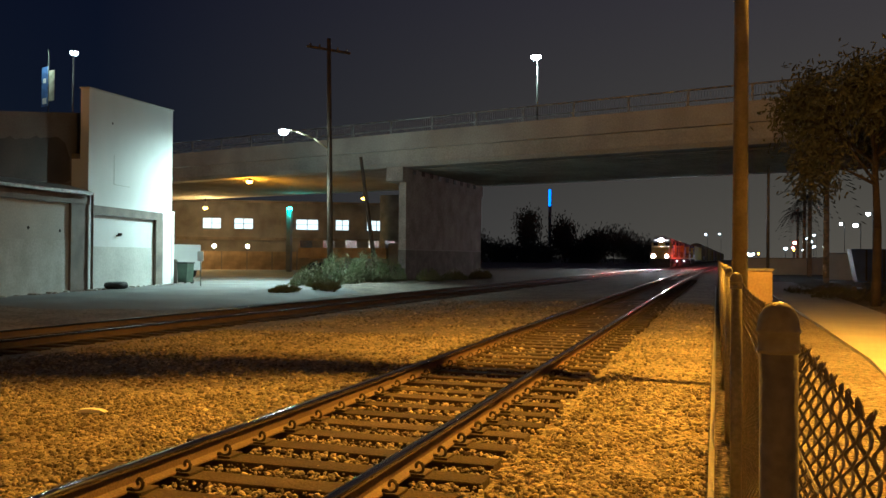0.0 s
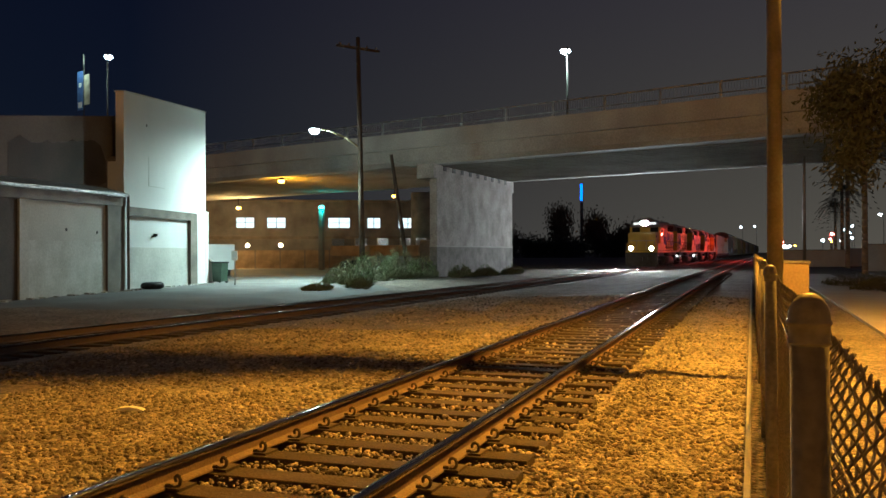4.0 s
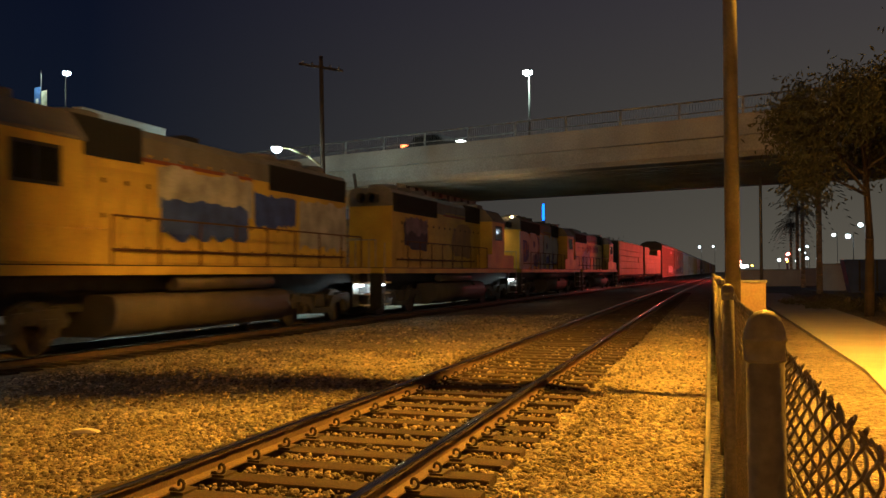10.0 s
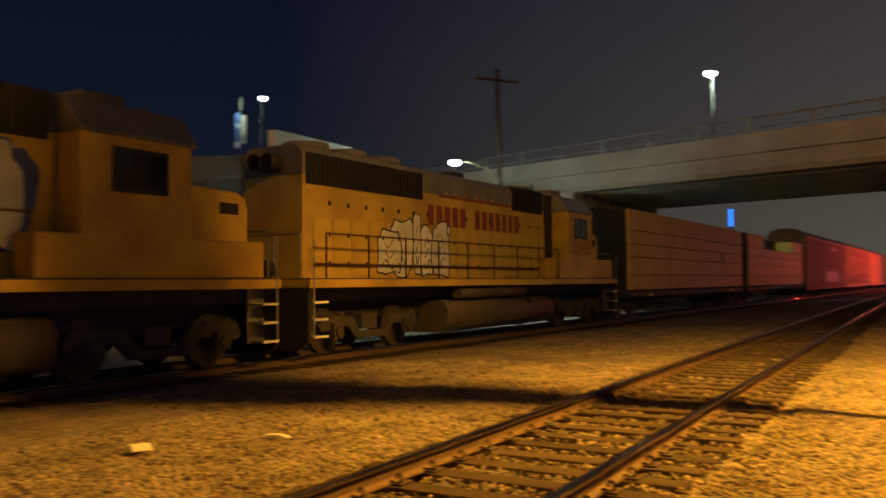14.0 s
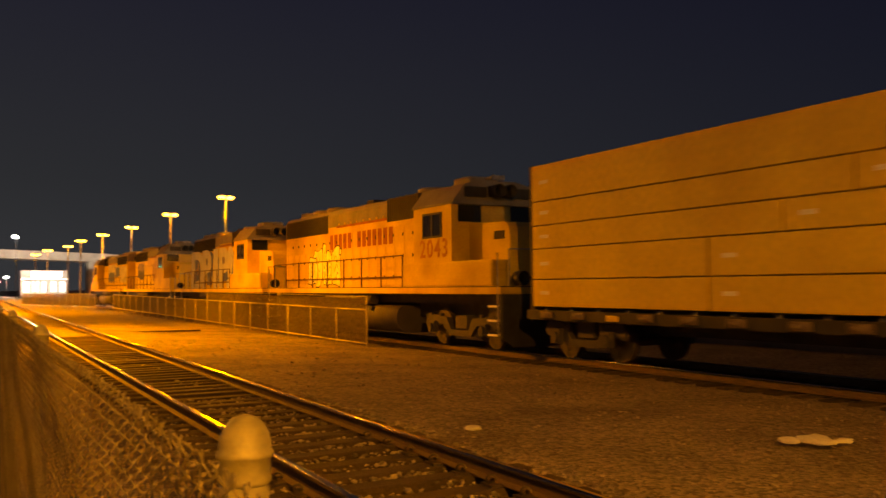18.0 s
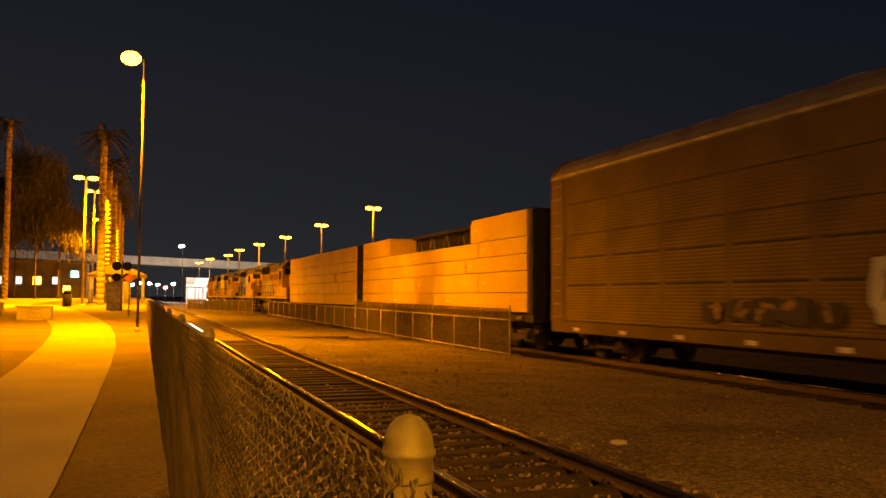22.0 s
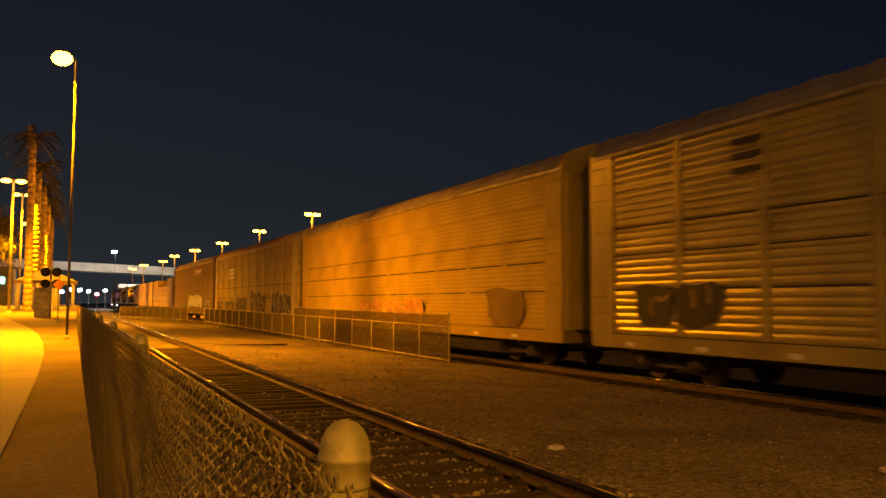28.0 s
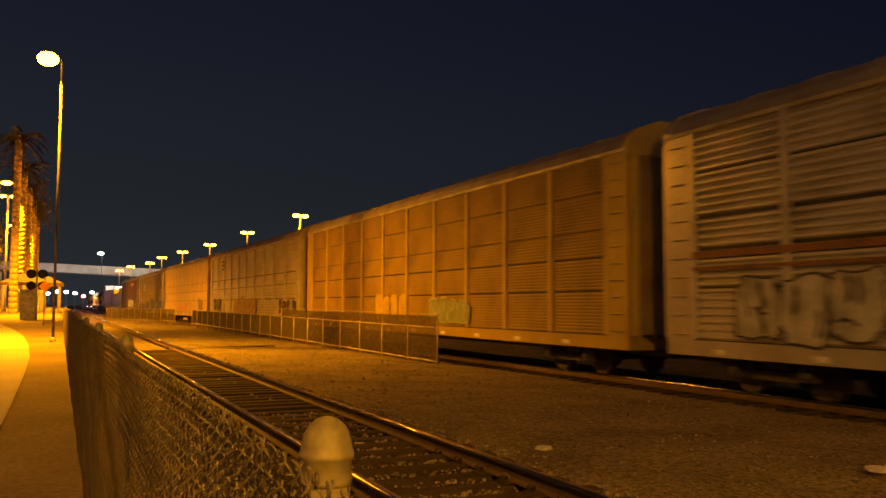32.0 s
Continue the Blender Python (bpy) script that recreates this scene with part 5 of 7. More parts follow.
def street_lamp(x, y, h, arm, lamp, label, r=0.08, z0=0.0, group="", head=0.5, pole=None, double=False, drop=1.0):
    """A tapered pole with an arm (dx, dy, rise) and a glowing head."""
    v = thing("street_lamp", (x, y, z0), label, "street lamp", group)
    part("pole", quick(cyl, (0, 0, 0), (0, 0, h), r, r * 0.75, 14), pole or M_LAMPPOLE, v)
    part("base", quick(lathe, [(r * 2.2, -0.2), (r * 2.2, 0.12), (r * 1.5, 0.2)], 0, 0, 12), M_CONC, v)
    for s in ((1, -1) if double else (1,)):
        dx, dy, dz = arm[0] * s, arm[1] * s, arm[2]
        bm = bmesh.new()
        cyl(bm, (0, 0, h - 0.15), (dx * 0.5, dy * 0.5, h - 0.15 + dz * 0.8), r * 0.45, n=8)
        cyl(bm, (dx * 0.5, dy * 0.5, h - 0.15 + dz * 0.8), (dx, dy, h - 0.15 + dz), r * 0.4, n=8)
        part("arm", bm, pole or M_LAMPPOLE, v)
        hd = part("lamp_head", quick(lathe, [(head * 0.12, 0.12), (head * 0.32, 0.07), (head * 0.36, 0.0)], dx, dy, 14), M_GALV, v)
        hd.matrix_basis = pose(0, 0, h - 0.15 + dz)
        part("lamp_glass", quick(lathe, [(head * 0.30, -0.002), (head * 0.47, -0.10 * drop), (head * 0.50, -0.22 * drop), (head * 0.43, -0.34 * drop), (head * 0.26, -0.43 * drop), (head * 0.05, -0.46 * drop)], dx, dy, 14), lamp, hd)
    return v


fence_lamp = street_lamp(0.17, 10.95, 9.6, (0.92, 0.1, 0.05), G_NA, "tall grey lamp pole with a sodium lamp standing at the fence", 0.095, head=0.75, pole=M_POLEMID)
# unseen sleeve and fin, added high up to widen the pole's shadow
part("shadow_sleeve", quick(cyl, (0, 0, 5.9), (0, 0, 8.75), 0.14, n=14), M_POLEDK, fence_lamp)
part("shadow_fin", quick(prism, [(-0.05, 6.6), (-0.10, 7.55), (-0.20, 8.1), (-0.24, 8.6), (0.22, 8.75), (0.20, 7.7), (0.06, 6.6)], -0.03, 0.03, "x"), M_POLEDK, fence_lamp)
street_lamp(0.42, -34.0, 10.45, (0.48, 0.0, 0.32), G_NA, "tall lamp pole with a burning sodium lamp by the path", 0.052, rise(-34) - 0.02, head=0.75, pole=M_POLEDK)
street_lamp(2.7, 52.0, 10.5, (0.9, 0.0, 0.05), G_NA, "tall grey lamp pole with a sodium lamp further up the path", 0.095, head=0.75)
for x, y, h in ((-18.95, -74.4, 9.95), (-17.65, -91.5, 9.7), (-16.35, -108.0, 9.4), (-15.0, -123.0, 9.3), (-14.15, -141.0, 9.4), (-13.6, -154.0, 9.1), (-11.7, -171.0, 9.1), (-10.7, -187.0, 8.9)):
    street_lamp(x - 0.4, y, h, (0.40, 0.1, 0.0), G_NA, "twin-headed sodium lamp post along the station platform", 0.11, 0.0, "platform lamps", 0.72, double=True, drop=0.6)
street_lamp(4.64, -72.0, 10.35, (0.52, 0.1, 0.0), G_NA, "twin-headed sodium lamp post above the station court", 0.11, 0.8, "court lamps", 0.8, double=True, drop=0.6)
street_lamp(5.34, -98.7, 12.1, (0.55, 0.1, 0.0), G_NA, "twin-headed sodium lamp post above the station court", 0.12, 1.05, "court lamps", 0.8, double=True, drop=0.6)
street_lamp(6.1, -129.6, 11.6, (0.55, 0.1, 0.0), G_NA, "twin-headed sodium lamp post above the station court", 0.12, 1.05, "court lamps", 0.8, double=True, drop=0.6)
street_lamp(-6.1, -150.0, 10.4, (0.2, 0.0, 0.0), G_LED, "distant white street lamp beyond the platforms", 0.05, 0.0, head=0.9, pole=M_DARK)
for k, (x, y, h) in enumerate(((20.5, 130.0, 8.2), (22.8, 175.0, 8.6), (25.2, 219.0, 9.0), (28.2, 275.0, 9.2), (31.0, 330.0, 9.4), (17.2, 118.0, 6.2), (24.0, 240.0, 6.5), (1.5, 330.0, 11.0), (-3.0, 300.0, 10.0))):
    street_lamp(x, y, h, (-0.6, 0.0, 0.1), G_LED, "white street lamp along the far road", 0.06, 0.0, "road lamps", 0.6, pole=M_DARK)


def utility_pole():
    v = thing("utility_pole", (-19.85, 41.55, 0.0), "dark wooden utility pole with a white street lamp on an arm", "utility pole")
    part("pole", quick(cyl, (0, 0, -0.3), (-0.2, -0.1, 13.2), 0.17, 0.11, 12), M_WOODPOLE, v)
    bm = bmesh.new()
    pts = [(-0.1, -0.05, 7.2), (-0.7, -0.75, 7.75), (-1.35, -1.5, 8.05), (-1.75, -1.95, 8.12)]
    for a, b in zip(pts, pts[1:]):
        cyl(bm, a, b, 0.05, n=8)
    part("arm", bm, M_STRIP, v)
    hd = part("lamp_head", quick(lathe, [(0.08, 0.14), (0.26, 0.08), (0.28, 0.0)], 0, 0, 14), M_GALV, v)
    hd.matrix_basis = pose(-1.8, -2.05, 8.05)
    part("lamp_glass", quick(lathe, [(0.27, -0.002), (0.26, -0.12), (0.18, -0.22), (0.05, -0.26)], 0, 0, 14), G_LED, hd)
    arm = part("crossarm", boxes((-1.2, 1.2, -0.06, 0.06, -0.06, 0.06)), M_WOODPOLE, v)
    arm.matrix_basis = pose(-0.2, -0.1, 12.6, 0, 4, 40)
    for k in (-1.0, -0.5, 0.5, 1.0):
        part("insulator", quick(lathe, [(0.03, 0.06), (0.06, 0.1), (0.05, 0.2)], k, 0, 8), M_GALV, arm)


utility_pole()
lean = thing("leaning_pole", (-19.8, 48.1, 0.05), "short leaning wooden pole standing in the weeds", "pole")
part("shaft", quick(cyl, (0, 0, -0.3), (-1.02, -0.43, 7.5), 0.15, 0.10, 10), M_WOODPOLE, lean)


def bridge_lamp(m, h, label):
    v = thing("bridge_lamp", m, label, "street lamp", "bridge lamps")
    part("pole", quick(cyl, (0, 0, 0), (0.02, 0, h), 0.09, 0.06, 10), M_POLEDK, v)
    part("base_plate", boxes((-0.18, 0.18, -0.18, 0.18, 0.0, 0.05)), M_GALV, v)
    part("arm", quick(cyl, (0.02, 0, h - 0.1), (-0.25, 0.25, h + 0.05), 0.035, n=6), M_GALV, v)
    hd = part("lamp_head", quick(lathe, [(0.1, 0.16), (0.32, 0.08), (0.34, 0.0)], 0, 0, 14), M_GALV, v)
    hd.matrix_basis = pose(-0.25, 0.25, h)
    part("lamp_glass", quick(lathe, [(0.33, -0.002), (0.33, -0.16), (0.2, -0.28), (0.05, -0.32)], 0, 0, 14), G_LED, hd)


bridge_lamp(DECK @ pose(-2.6, 9.9, 8.25), 7.0, "white street lamp standing on the overpass deck")
bridge_lamp(DECK @ pose(-43.5, 1.6, 8.25), 10.8, "white street lamp on the overpass approach")


def banner_pole():
    v = thing("banner_pole", DECK @ pose(-44.4, -0.1, 8.9), "thin pole with a blue and a pale banner on the overpass", "banner")
    part("pole", quick(cyl, (0, 0, 0), (0, 0, 10.0), 0.05, n=8), M_DARK, v)
    part("blue_banner", boxes((-1.0, -0.1, -0.02, 0.02, 5.2, 8.6)), mat("blue_banner_cloth", (0.08, 0.16, 0.42), 0.7, 0, 0.1, 2, 0), v, "blue banner with a pale emblem")
    part("emblem", boxes((-0.75, -0.35, -0.03, -0.021, 7.2, 7.6), (-0.85, -0.25, -0.03, -0.021, 5.4, 5.9)), M_PLASTER, v)
    part("pale_banner", boxes((0.1, 0.9, -0.02, 0.02, 5.6, 8.2)), mat("pale_banner_cloth", (0.5, 0.48, 0.36), 0.7, 0, 0.1, 2, 0), v)


banner_pole()
light("approach_lamp_light", tuple(DECK @ Vector((-43.9, -0.9, 18.7))), 600, LED, 0.2)


# ---- the block behind the overpass ----
def far_block():
    ang = 30.0
    m = pose(-48.6, 81.7, 0.0, 0, 0, ang)
    v = thing("office_block", m, "long low dark building with a row of lit windows", "building", kind="structure")
    part("wall", boxes((-14, 22, 0.0, 8.0, -0.5, 7.2)), M_WALLDK, v)
    part("roof", boxes((-14.3, 22.3, -0.4, 8.3, 7.2, 7.45)), M_TRIM, v)
    part("ledge", boxes((-14, 22, -0.5, 0.0, 3.1, 3.4)), M_TRIM, v)
    for x0, x1 in ((-5.0, -3.15), (-1.7, 0.25), (4.95, 7.3), (9.3, 10.7), (12.8, 14.9)):
        wn = part("window", boxes((x0, x1, -0.03, 0.05, 4.35, 5.45)), G_WIN, v, "brightly lit window")
        part("window_frame", boxes((x0 - 0.08, x1 + 0.08, -0.06, 0.0, 5.45, 5.55), (x0 - 0.08, x1 + 0.08, -0.06, 0.0, 4.25, 4.35), ((x0 + x1) / 2 - 0.04, (x0 + x1) / 2 + 0.04, -0.06, -0.031, 4.35, 5.45), (x0, x1, -0.045, -0.031, 4.88, 4.93)), M_TRIM, wn)
    f = thing("yard_fence", pose(-45.8, 71.7, 0.0, 0, 0, 29.5), "tan panelled yard fence under warm lamps", "fence")
    me = mesh_of("fence_panel", boxes((0.04, 2.36, -0.05, 0.05, -0.1, 1.85)), M_TAN)
    pm = mesh_of("fence_post", boxes((-0.06, 0.06, -0.08, 0.08, -0.1, 1.95)), M_TRIM)
    for k in range(-3, 5):
        piece("fence_panel", me, f, pose(k * 2.4, 0, 0))
        piece("fence_post", pm, f, pose(k * 2.4, 0, 0))
    for x, y, z in ((-47.9, 73.6, 2.35), (-45.1, 75.3, 2.35)):
        l = thing("wall_lamp", (x, y, z - 0.2), "small warm lamp on a post behind the yard fence", "lamp", "yard lamps")
        part("post", quick(cyl, (0, 0, -2.3), (0, 0, 0.0), 0.05, n=8), M_DARK, l)
        part("globe", quick(lathe, [(0.05, 0.0), (0.2, 0.1), (0.22, 0.25), (0.1, 0.4)], 0, 0, 12), glow("warm_yard_glow", (1.0, 0.8, 0.45), 18), l)
    for x, y, z in ((-31.85, 53.25, 6.8), (-47.1, 70.8, 6.05), (-33.7, 78.1, 7.3)):
        l = thing("sodium_lamp", (x, y, z), "orange sodium lamp hanging under the overpass", "lamp", "underpass lamps")
        part("bracket", quick(cyl, (0, 0, 0.05), (0, 0, 0.9 if y < 60 else 2.0), 0.04, n=6), M_DARK, l)
        part("housing", quick(lathe, [(0.2, 0.0), (0.24, 0.04), (0.1, 0.2)], 0, 0, 12), M_DARK, l)
        part("lens", quick(lathe, [(0.22, 0.0), (0.24, -0.08), (0.16, -0.2)], 0, 0, 12), G_NA, l)
    g = thing("street_lamp", (-35.5, 66.1, 0.0), "street lamp with a cyan-green lamp on a square post", "street lamp")
    part("pole", boxes((-0.2, 0.2, -0.2, 0.2, -0.1, 5.4)), M_WALLDK, g)
    part("lamp_head", quick(lathe, [(0.08, 5.4), (0.24, 5.46), (0.25, 5.62), (0.08, 5.72)], 0, 0, 12), G_CYAN, g)
    c = thing("pillar", (-29.1, 74.5, 0.0), "dark round column under the overpass", "column", kind="structure")
    part("shaft", quick(cyl, (0, 0, -0.3), (0, 0, 7.2), 1.25, n=20), M_TRIM, c)
    t = thing("box_truck", (-28.7, 63.9, 0.05), "parked truck with a long tan cargo bed in the dark yard", "truck")
    part("bed", boxes((-4.2, 3.6, -1.1, 1.1, 1.25, 2.1), bevel=0.04), M_TAN, t)
    part("cab", boxes((3.7, 5.6, -1.05, 1.05, 0.6, 2.5), bevel=0.15), M_WALLDK, t)
    for x in (-3.0, -1.9, 4.6):
        for y in (-0.95, 0.75):
            part("wheel", quick(cyl, (x, y, 0.45), (x, y + 0.2, 0.45), 0.45, n=16), M_DARK, t)
    for x in (-4.1, -2.0, 0.0, 2.0, 3.4):
        part("rack_stake", boxes((x, x + 0.06, -1.1, 1.1, 2.1, 2.7)), M_GALV, t)
    s = thing("street_sign", (-22.9, 34.05, 0.06), "small pale sign plate on a thin post", "sign")
    part("post", quick(cyl, (0, 0, 0), (0, 0, 1.6), 0.03, n=8), M_GALV, s)
    part("plate", boxes((-0.16, 0.16, -0.05, -0.03, 1.15, 1.6)), M_PLASTER, s)
    b = thing("tyre", (-23.45, 28.9, 0.08), "old black tyre lying against the bay wall", "tyre")
    tb = bmesh.new()
    n = 20
    rings = []
    for k in range(n):
        a = k * math.tau / n
        rings.append([tb.verts.new(((0.30 + 0.13 * math.cos(q)) * math.cos(a), (0.30 + 0.13 * math.cos(q)) * math.sin(a) * 1.25, 0.14 + 0.14 * math.sin(q))) for q in np.linspace(0, math.tau, 8, endpoint=False)])
    for k in range(n):
        for q in range(8):
            tb.faces.new((rings[k][q], rings[k][(q + 1) % 8], rings[(k + 1) % n][(q + 1) % 8], rings[(k + 1) % n][q])).smooth = True
    part("rubber_ring", tb, M_BLACK, b)
    bag = thing("wheelie_bin", (-25.15, 36.1, 0.06), "dark green wheeled bin standing at the warehouse corner", "bin")
    part("tub", quick(prism, [(-0.24, 0.08), (-0.30, 1.0), (0.30, 1.0), (0.24, 0.08)], -0.28, 0.28), mat("green_bin_plastic", (0.05, 0.09, 0.055), 0.5, 0, 0.1, 2, 0), bag)
    part("lid", boxes((-0.33, 0.33, -0.32, 0.32, 1.0, 1.07), bevel=0.02), M_BLACK, bag)
    for s in (-0.2, 0.2):
        part("wheel", quick(cyl, (s - 0.03, 0.27, 0.1), (s + 0.03, 0.27, 0.1), 0.1, n=12), M_BLACK, bag)
    d = thing("dark_bundle", (-26.0, 36.3, 0.06), "dark board leaning at the warehouse corner", "debris")
    part("board", quick(prism, [(-0.28, 0.0), (-0.28, 1.0), (-0.12, 1.2), (0.12, 1.2), (0.28, 1.0), (0.28, 0.0)], -0.08, 0.08), M_TRIM, d)
    vn = thing("van", pose(-33.75, 46.5, 0.07, 0, 0, 62), "parked white van showing past the warehouse corner", "van")
    part("body", quick(prism, [(-2.6, 0.45), (-2.6, 2.05), (1.3, 2.1), (2.0, 1.25), (2.6, 1.1), (2.65, 0.45)], -0.95, 0.95, "x"), M_PLASTER, vn)
    part("windscreen", quick(prism, [(1.38, 2.02), (1.42, 2.04), (2.02, 1.3), (1.97, 1.28)], -0.85, 0.85, "x"), M_GLASS, vn)
    for y in (-1.7, 1.75):
        for s in (-1, 1):
            part("wheel", quick(cyl, (s * 0.78, y, 0.36), (s * 0.97, y, 0.36), 0.36, n=16), M_BLACK, vn)
    h = thing("skip", pose(9.9, 60.0, 0.05), "blue painted steel skip beyond the footpath", "skip")
    part("tub", quick(prism, [(-1.5, 0.1), (-1.9, 2.2), (1.9, 2.2), (1.5, 0.1)], -0.9, 0.9, "y"), mat("blue_skip_paint", (0.05, 0.10, 0.26), 0.6, 0.1, 0.2, 1, 0.1), h)
    for x in (-1.0, 0.0, 1.0):
        part("rib", boxes((x - 0.05, x + 0.05, -0.95, -0.9, 0.2, 2.15)), M_DARK, h)


far_block()


# ---- plants ----
def tuft(name, label, cx, cy, z0, rx, ry, h, n, seed, material, size=0.10, droop=0.0):
    """A shrub as a heap of many small bent leaves on thin stems."""
    rng = random.Random(seed)
    v = thing(name, (cx, cy, z0), label, "shrub", "weeds")
    verts, faces = [], []
    for _ in range(n):
        a, q = rng.uniform(0, math.tau), math.sqrt(rng.random())
        lump = 0.6 + 0.4 * math.sin(3 * a + seed)
        x, y = rx * q * math.cos(a), ry * q * math.sin(a)
        z = h * lump * (1 - 0.75 * q * q) * rng.random() ** 0.6
        d = Vector((rng.gauss(0, 0.8), rng.gauss(0, 0.8), rng.gauss(1.0, 0.7))).normalized() * size * rng.uniform(0.6, 1.5)
        s = d.orthogonal().normalized() * size * 0.10
        p = Vector((x, y, z))
        i = len(verts)
        verts += [p - s * 0.4, p + d * 0.5 - s, p + d, p + d * 0.5 + s]
        faces.append((i, i + 1, i + 2, i + 3))
    me = bpy.data.meshes.new("foliage")
    me.from_pydata([tuple(p) for p in verts], [], faces)
    me.materials.append(material)
    ob = new("foliage", me)
    ob.parent = v
    ps, qs = [], []
    for _ in range(40):
        a, q = rng.uniform(0, math.tau), rng.random()
        ps.append((0.3 * rx * math.cos(a) * q, 0.3 * ry * math.sin(a) * q, -0.05))
        qs.append((rx * 0.8 * math.cos(a) * q, ry * 0.8 * math.sin(a) * q, h * 0.7 * (1 - 0.5 * q)))
    st = new("stem", seg_mesh("stem", ps, qs, 0.012, M_BARK))
    st.parent = v
    return v


for k, (x, y, rx, ry, h, n) in enumerate(((-17.9, 36.0, 0.5, 0.6, 0.6, 500), (-18.9, 38.0, 1.2, 1.6, 1.3, 2200), (-19.2, 41.0, 1.3, 1.8, 1.8, 2800), (-19.0, 44.5, 1.2, 1.9, 1.9, 2800), (-18.6, 47.0, 1.0, 1.2, 1.5, 1500), (-16.9, 49.5, 0.7, 1.6, 0.8, 900), (-16.4, 53.0, 0.6, 2.0, 0.7, 900), (-16.0, 58.0, 0.6, 2.2, 0.7, 800), (-16.6, 30.5, 0.4, 1.0, 0.3, 500), (-16.2, 33.5, 0.5, 0.8, 0.45, 700))):
    tuft("weed_bush", "dusty grey-green weed bush beside the tracks", x, y, 0.0, rx, ry, h, int(n * 1.7), 10 + k, M_WEED, 0.17)
for k, (x, y, rx, ry, h) in enumerate(((5.0, 36.0, 1.6, 1.8, 0.8), (6.8, 33.0, 1.8, 1.5, 0.9), (4.4, 41.0, 1.6, 2.0, 0.6), (7.5, 40.0, 2.2, 2.0, 0.9))):
    tuft("low_shrub", "dark low shrub beside the footpath", x, y, 0.0, rx, ry, h, 1500, 40 + k, M_LEAF, 0.14)


def tree(x, y, h, crown_r, crown_h, n, seed, label, z0=0.0, hang=0.0, leaf=0.24, foliage=None):
    rng = random.Random(seed)
    v = thing("tree", (x, y, z0), label, "tree")
    bm = bmesh.new()
    pts = [(0, 0, -0.2), (0.05, 0.02, h * 0.35), (-0.05, 0.06, h * 0.7), (0.05, 0.0, h)]
    for k, (a, b) in enumerate(zip(pts, pts[1:])):
        cyl(bm, a, b, 0.17 - 0.04 * k, 0.13 - 0.04 * k, 10)
    tips = []
    for k in range(14):
        a = k * 2.4
        z = h * rng.uniform(0.55, 0.98)
        p = (crown_r * 0.75 * math.cos(a) * rng.uniform(0.5, 1), crown_r * 0.75 * math.sin(a) * rng.uniform(0.5, 1), z + crown_h * rng.uniform(0.05, 0.5))
        cyl(bm, (0, 0, z), p, 0.06, 0.02, 6)
        tips.append(p)
    part("trunk", bm, M_WOODPOLE, v)
    verts, faces = [], []
    for _ in range(n):
        t = rng.choice(tips)
        q = leaf / 0.24
        c = Vector(t) + Vector((rng.gauss(0, 0.45 * q), rng.gauss(0, 0.45 * q), rng.gauss(0, 0.4 * q) - hang * rng.random() ** 2))
        d = Vector((rng.gauss(0, 1), rng.gauss(0, 1), rng.gauss(-hang, 0.8))).normalized() * leaf * rng.uniform(0.6, 1.4)
        s = d.orthogonal().normalized() * leaf * 0.21
        i = len(verts)
        verts += [c, c + d * 0.5 - s, c + d, c + d * 0.5 + s]
        faces.append((i, i + 1, i + 2, i + 3))
    me = bpy.data.meshes.new("crown")
    me.from_pydata([tuple(p) for p in verts], [], faces)
    me.materials.append(foliage or M_LEAF)
    ob = new("crown", me)
    ob.parent = v


tree(5.0, 31.6, 7.4, 3.6, 5.0, 14000, 5, "tree with drooping feathery foliage beside the footpath", hang=1.0)
tree(8.6, 29.5, 8.4, 3.8, 5.0, 14000, 8, "tree with drooping feathery foliage beside the footpath", hang=1.0)


for x, y, h, sd in ((11.6, -134.0, 15.0, 21), (14.4, -131.0, 18.5, 22), (17.6, -136.0, 17.0, 23), (21.5, -140.0, 16.0, 24)):
    tree(x, y, h, 4.6, 5.5, 9000, sd, "tall dark leafy tree behind the station court", 1.0, hang=3.2, leaf=0.5, foliage=M_FROND)


def palm(x, y, h, r, label, z0=0.0, seed=0, fronds=22):
    rng = random.Random(seed)
    v = thing("palm_tree", (x, y, z0), label, "palm tree", "palms")
    bm = bmesh.new()
    k, z = 0, -0.2
    while z < h:
        a = r * (1.25 - 0.25 * z / h)
        cyl(bm, (0, 0, z), (0, 0, z + 0.5), a, a * 0.99, 12)
        z += 0.48
    part("trunk", bm, M_PALM, v)
    verts, faces = [], []
    for f in range(fronds * 2):
        a = rng.uniform(0, math.tau)
        up = rng.uniform(-1.0, 1.1)
        ln = rng.uniform(1.5, 2.9)
        for j in range(12):
            t0 = j / 12 * ln
            z0_ = h + t0 * up - 0.35 * t0 * t0
            c = Vector((t0 * math.cos(a), t0 * math.sin(a), z0_))
            for s in (-1, 1):
                d = Vector((math.cos(a + s * 0.9), math.sin(a + s * 0.9), -0.5)) * 0.45
                i = len(verts)
                verts += [c, c + d * 0.6 + Vector((0, 0, 0.04)), c + d, c + d * 0.5 - Vector((0, 0, 0.05))]
                faces.append((i, i + 1, i + 2, i + 3))
    me = bpy.data.meshes.new("fronds")
    me.from_pydata([tuple(p) for p in verts], [], faces)
    me.materials.append(M_FROND)
    ob = new("fronds", me)
    ob.parent = v


for k, (x, y, h) in enumerate(((3.7, -79.0, 14.6), (3.8, -97.0, 14.8), (3.7, -112.0, 14.6), (3.6, -128.0, 14.6), (3.5, -145.0, 14.6), (15.6, -112.0, 21.0))):
    palm(x, y, h, 0.29, "tall palm tree with its trunk lit orange by sodium lamps", 1.0, k)
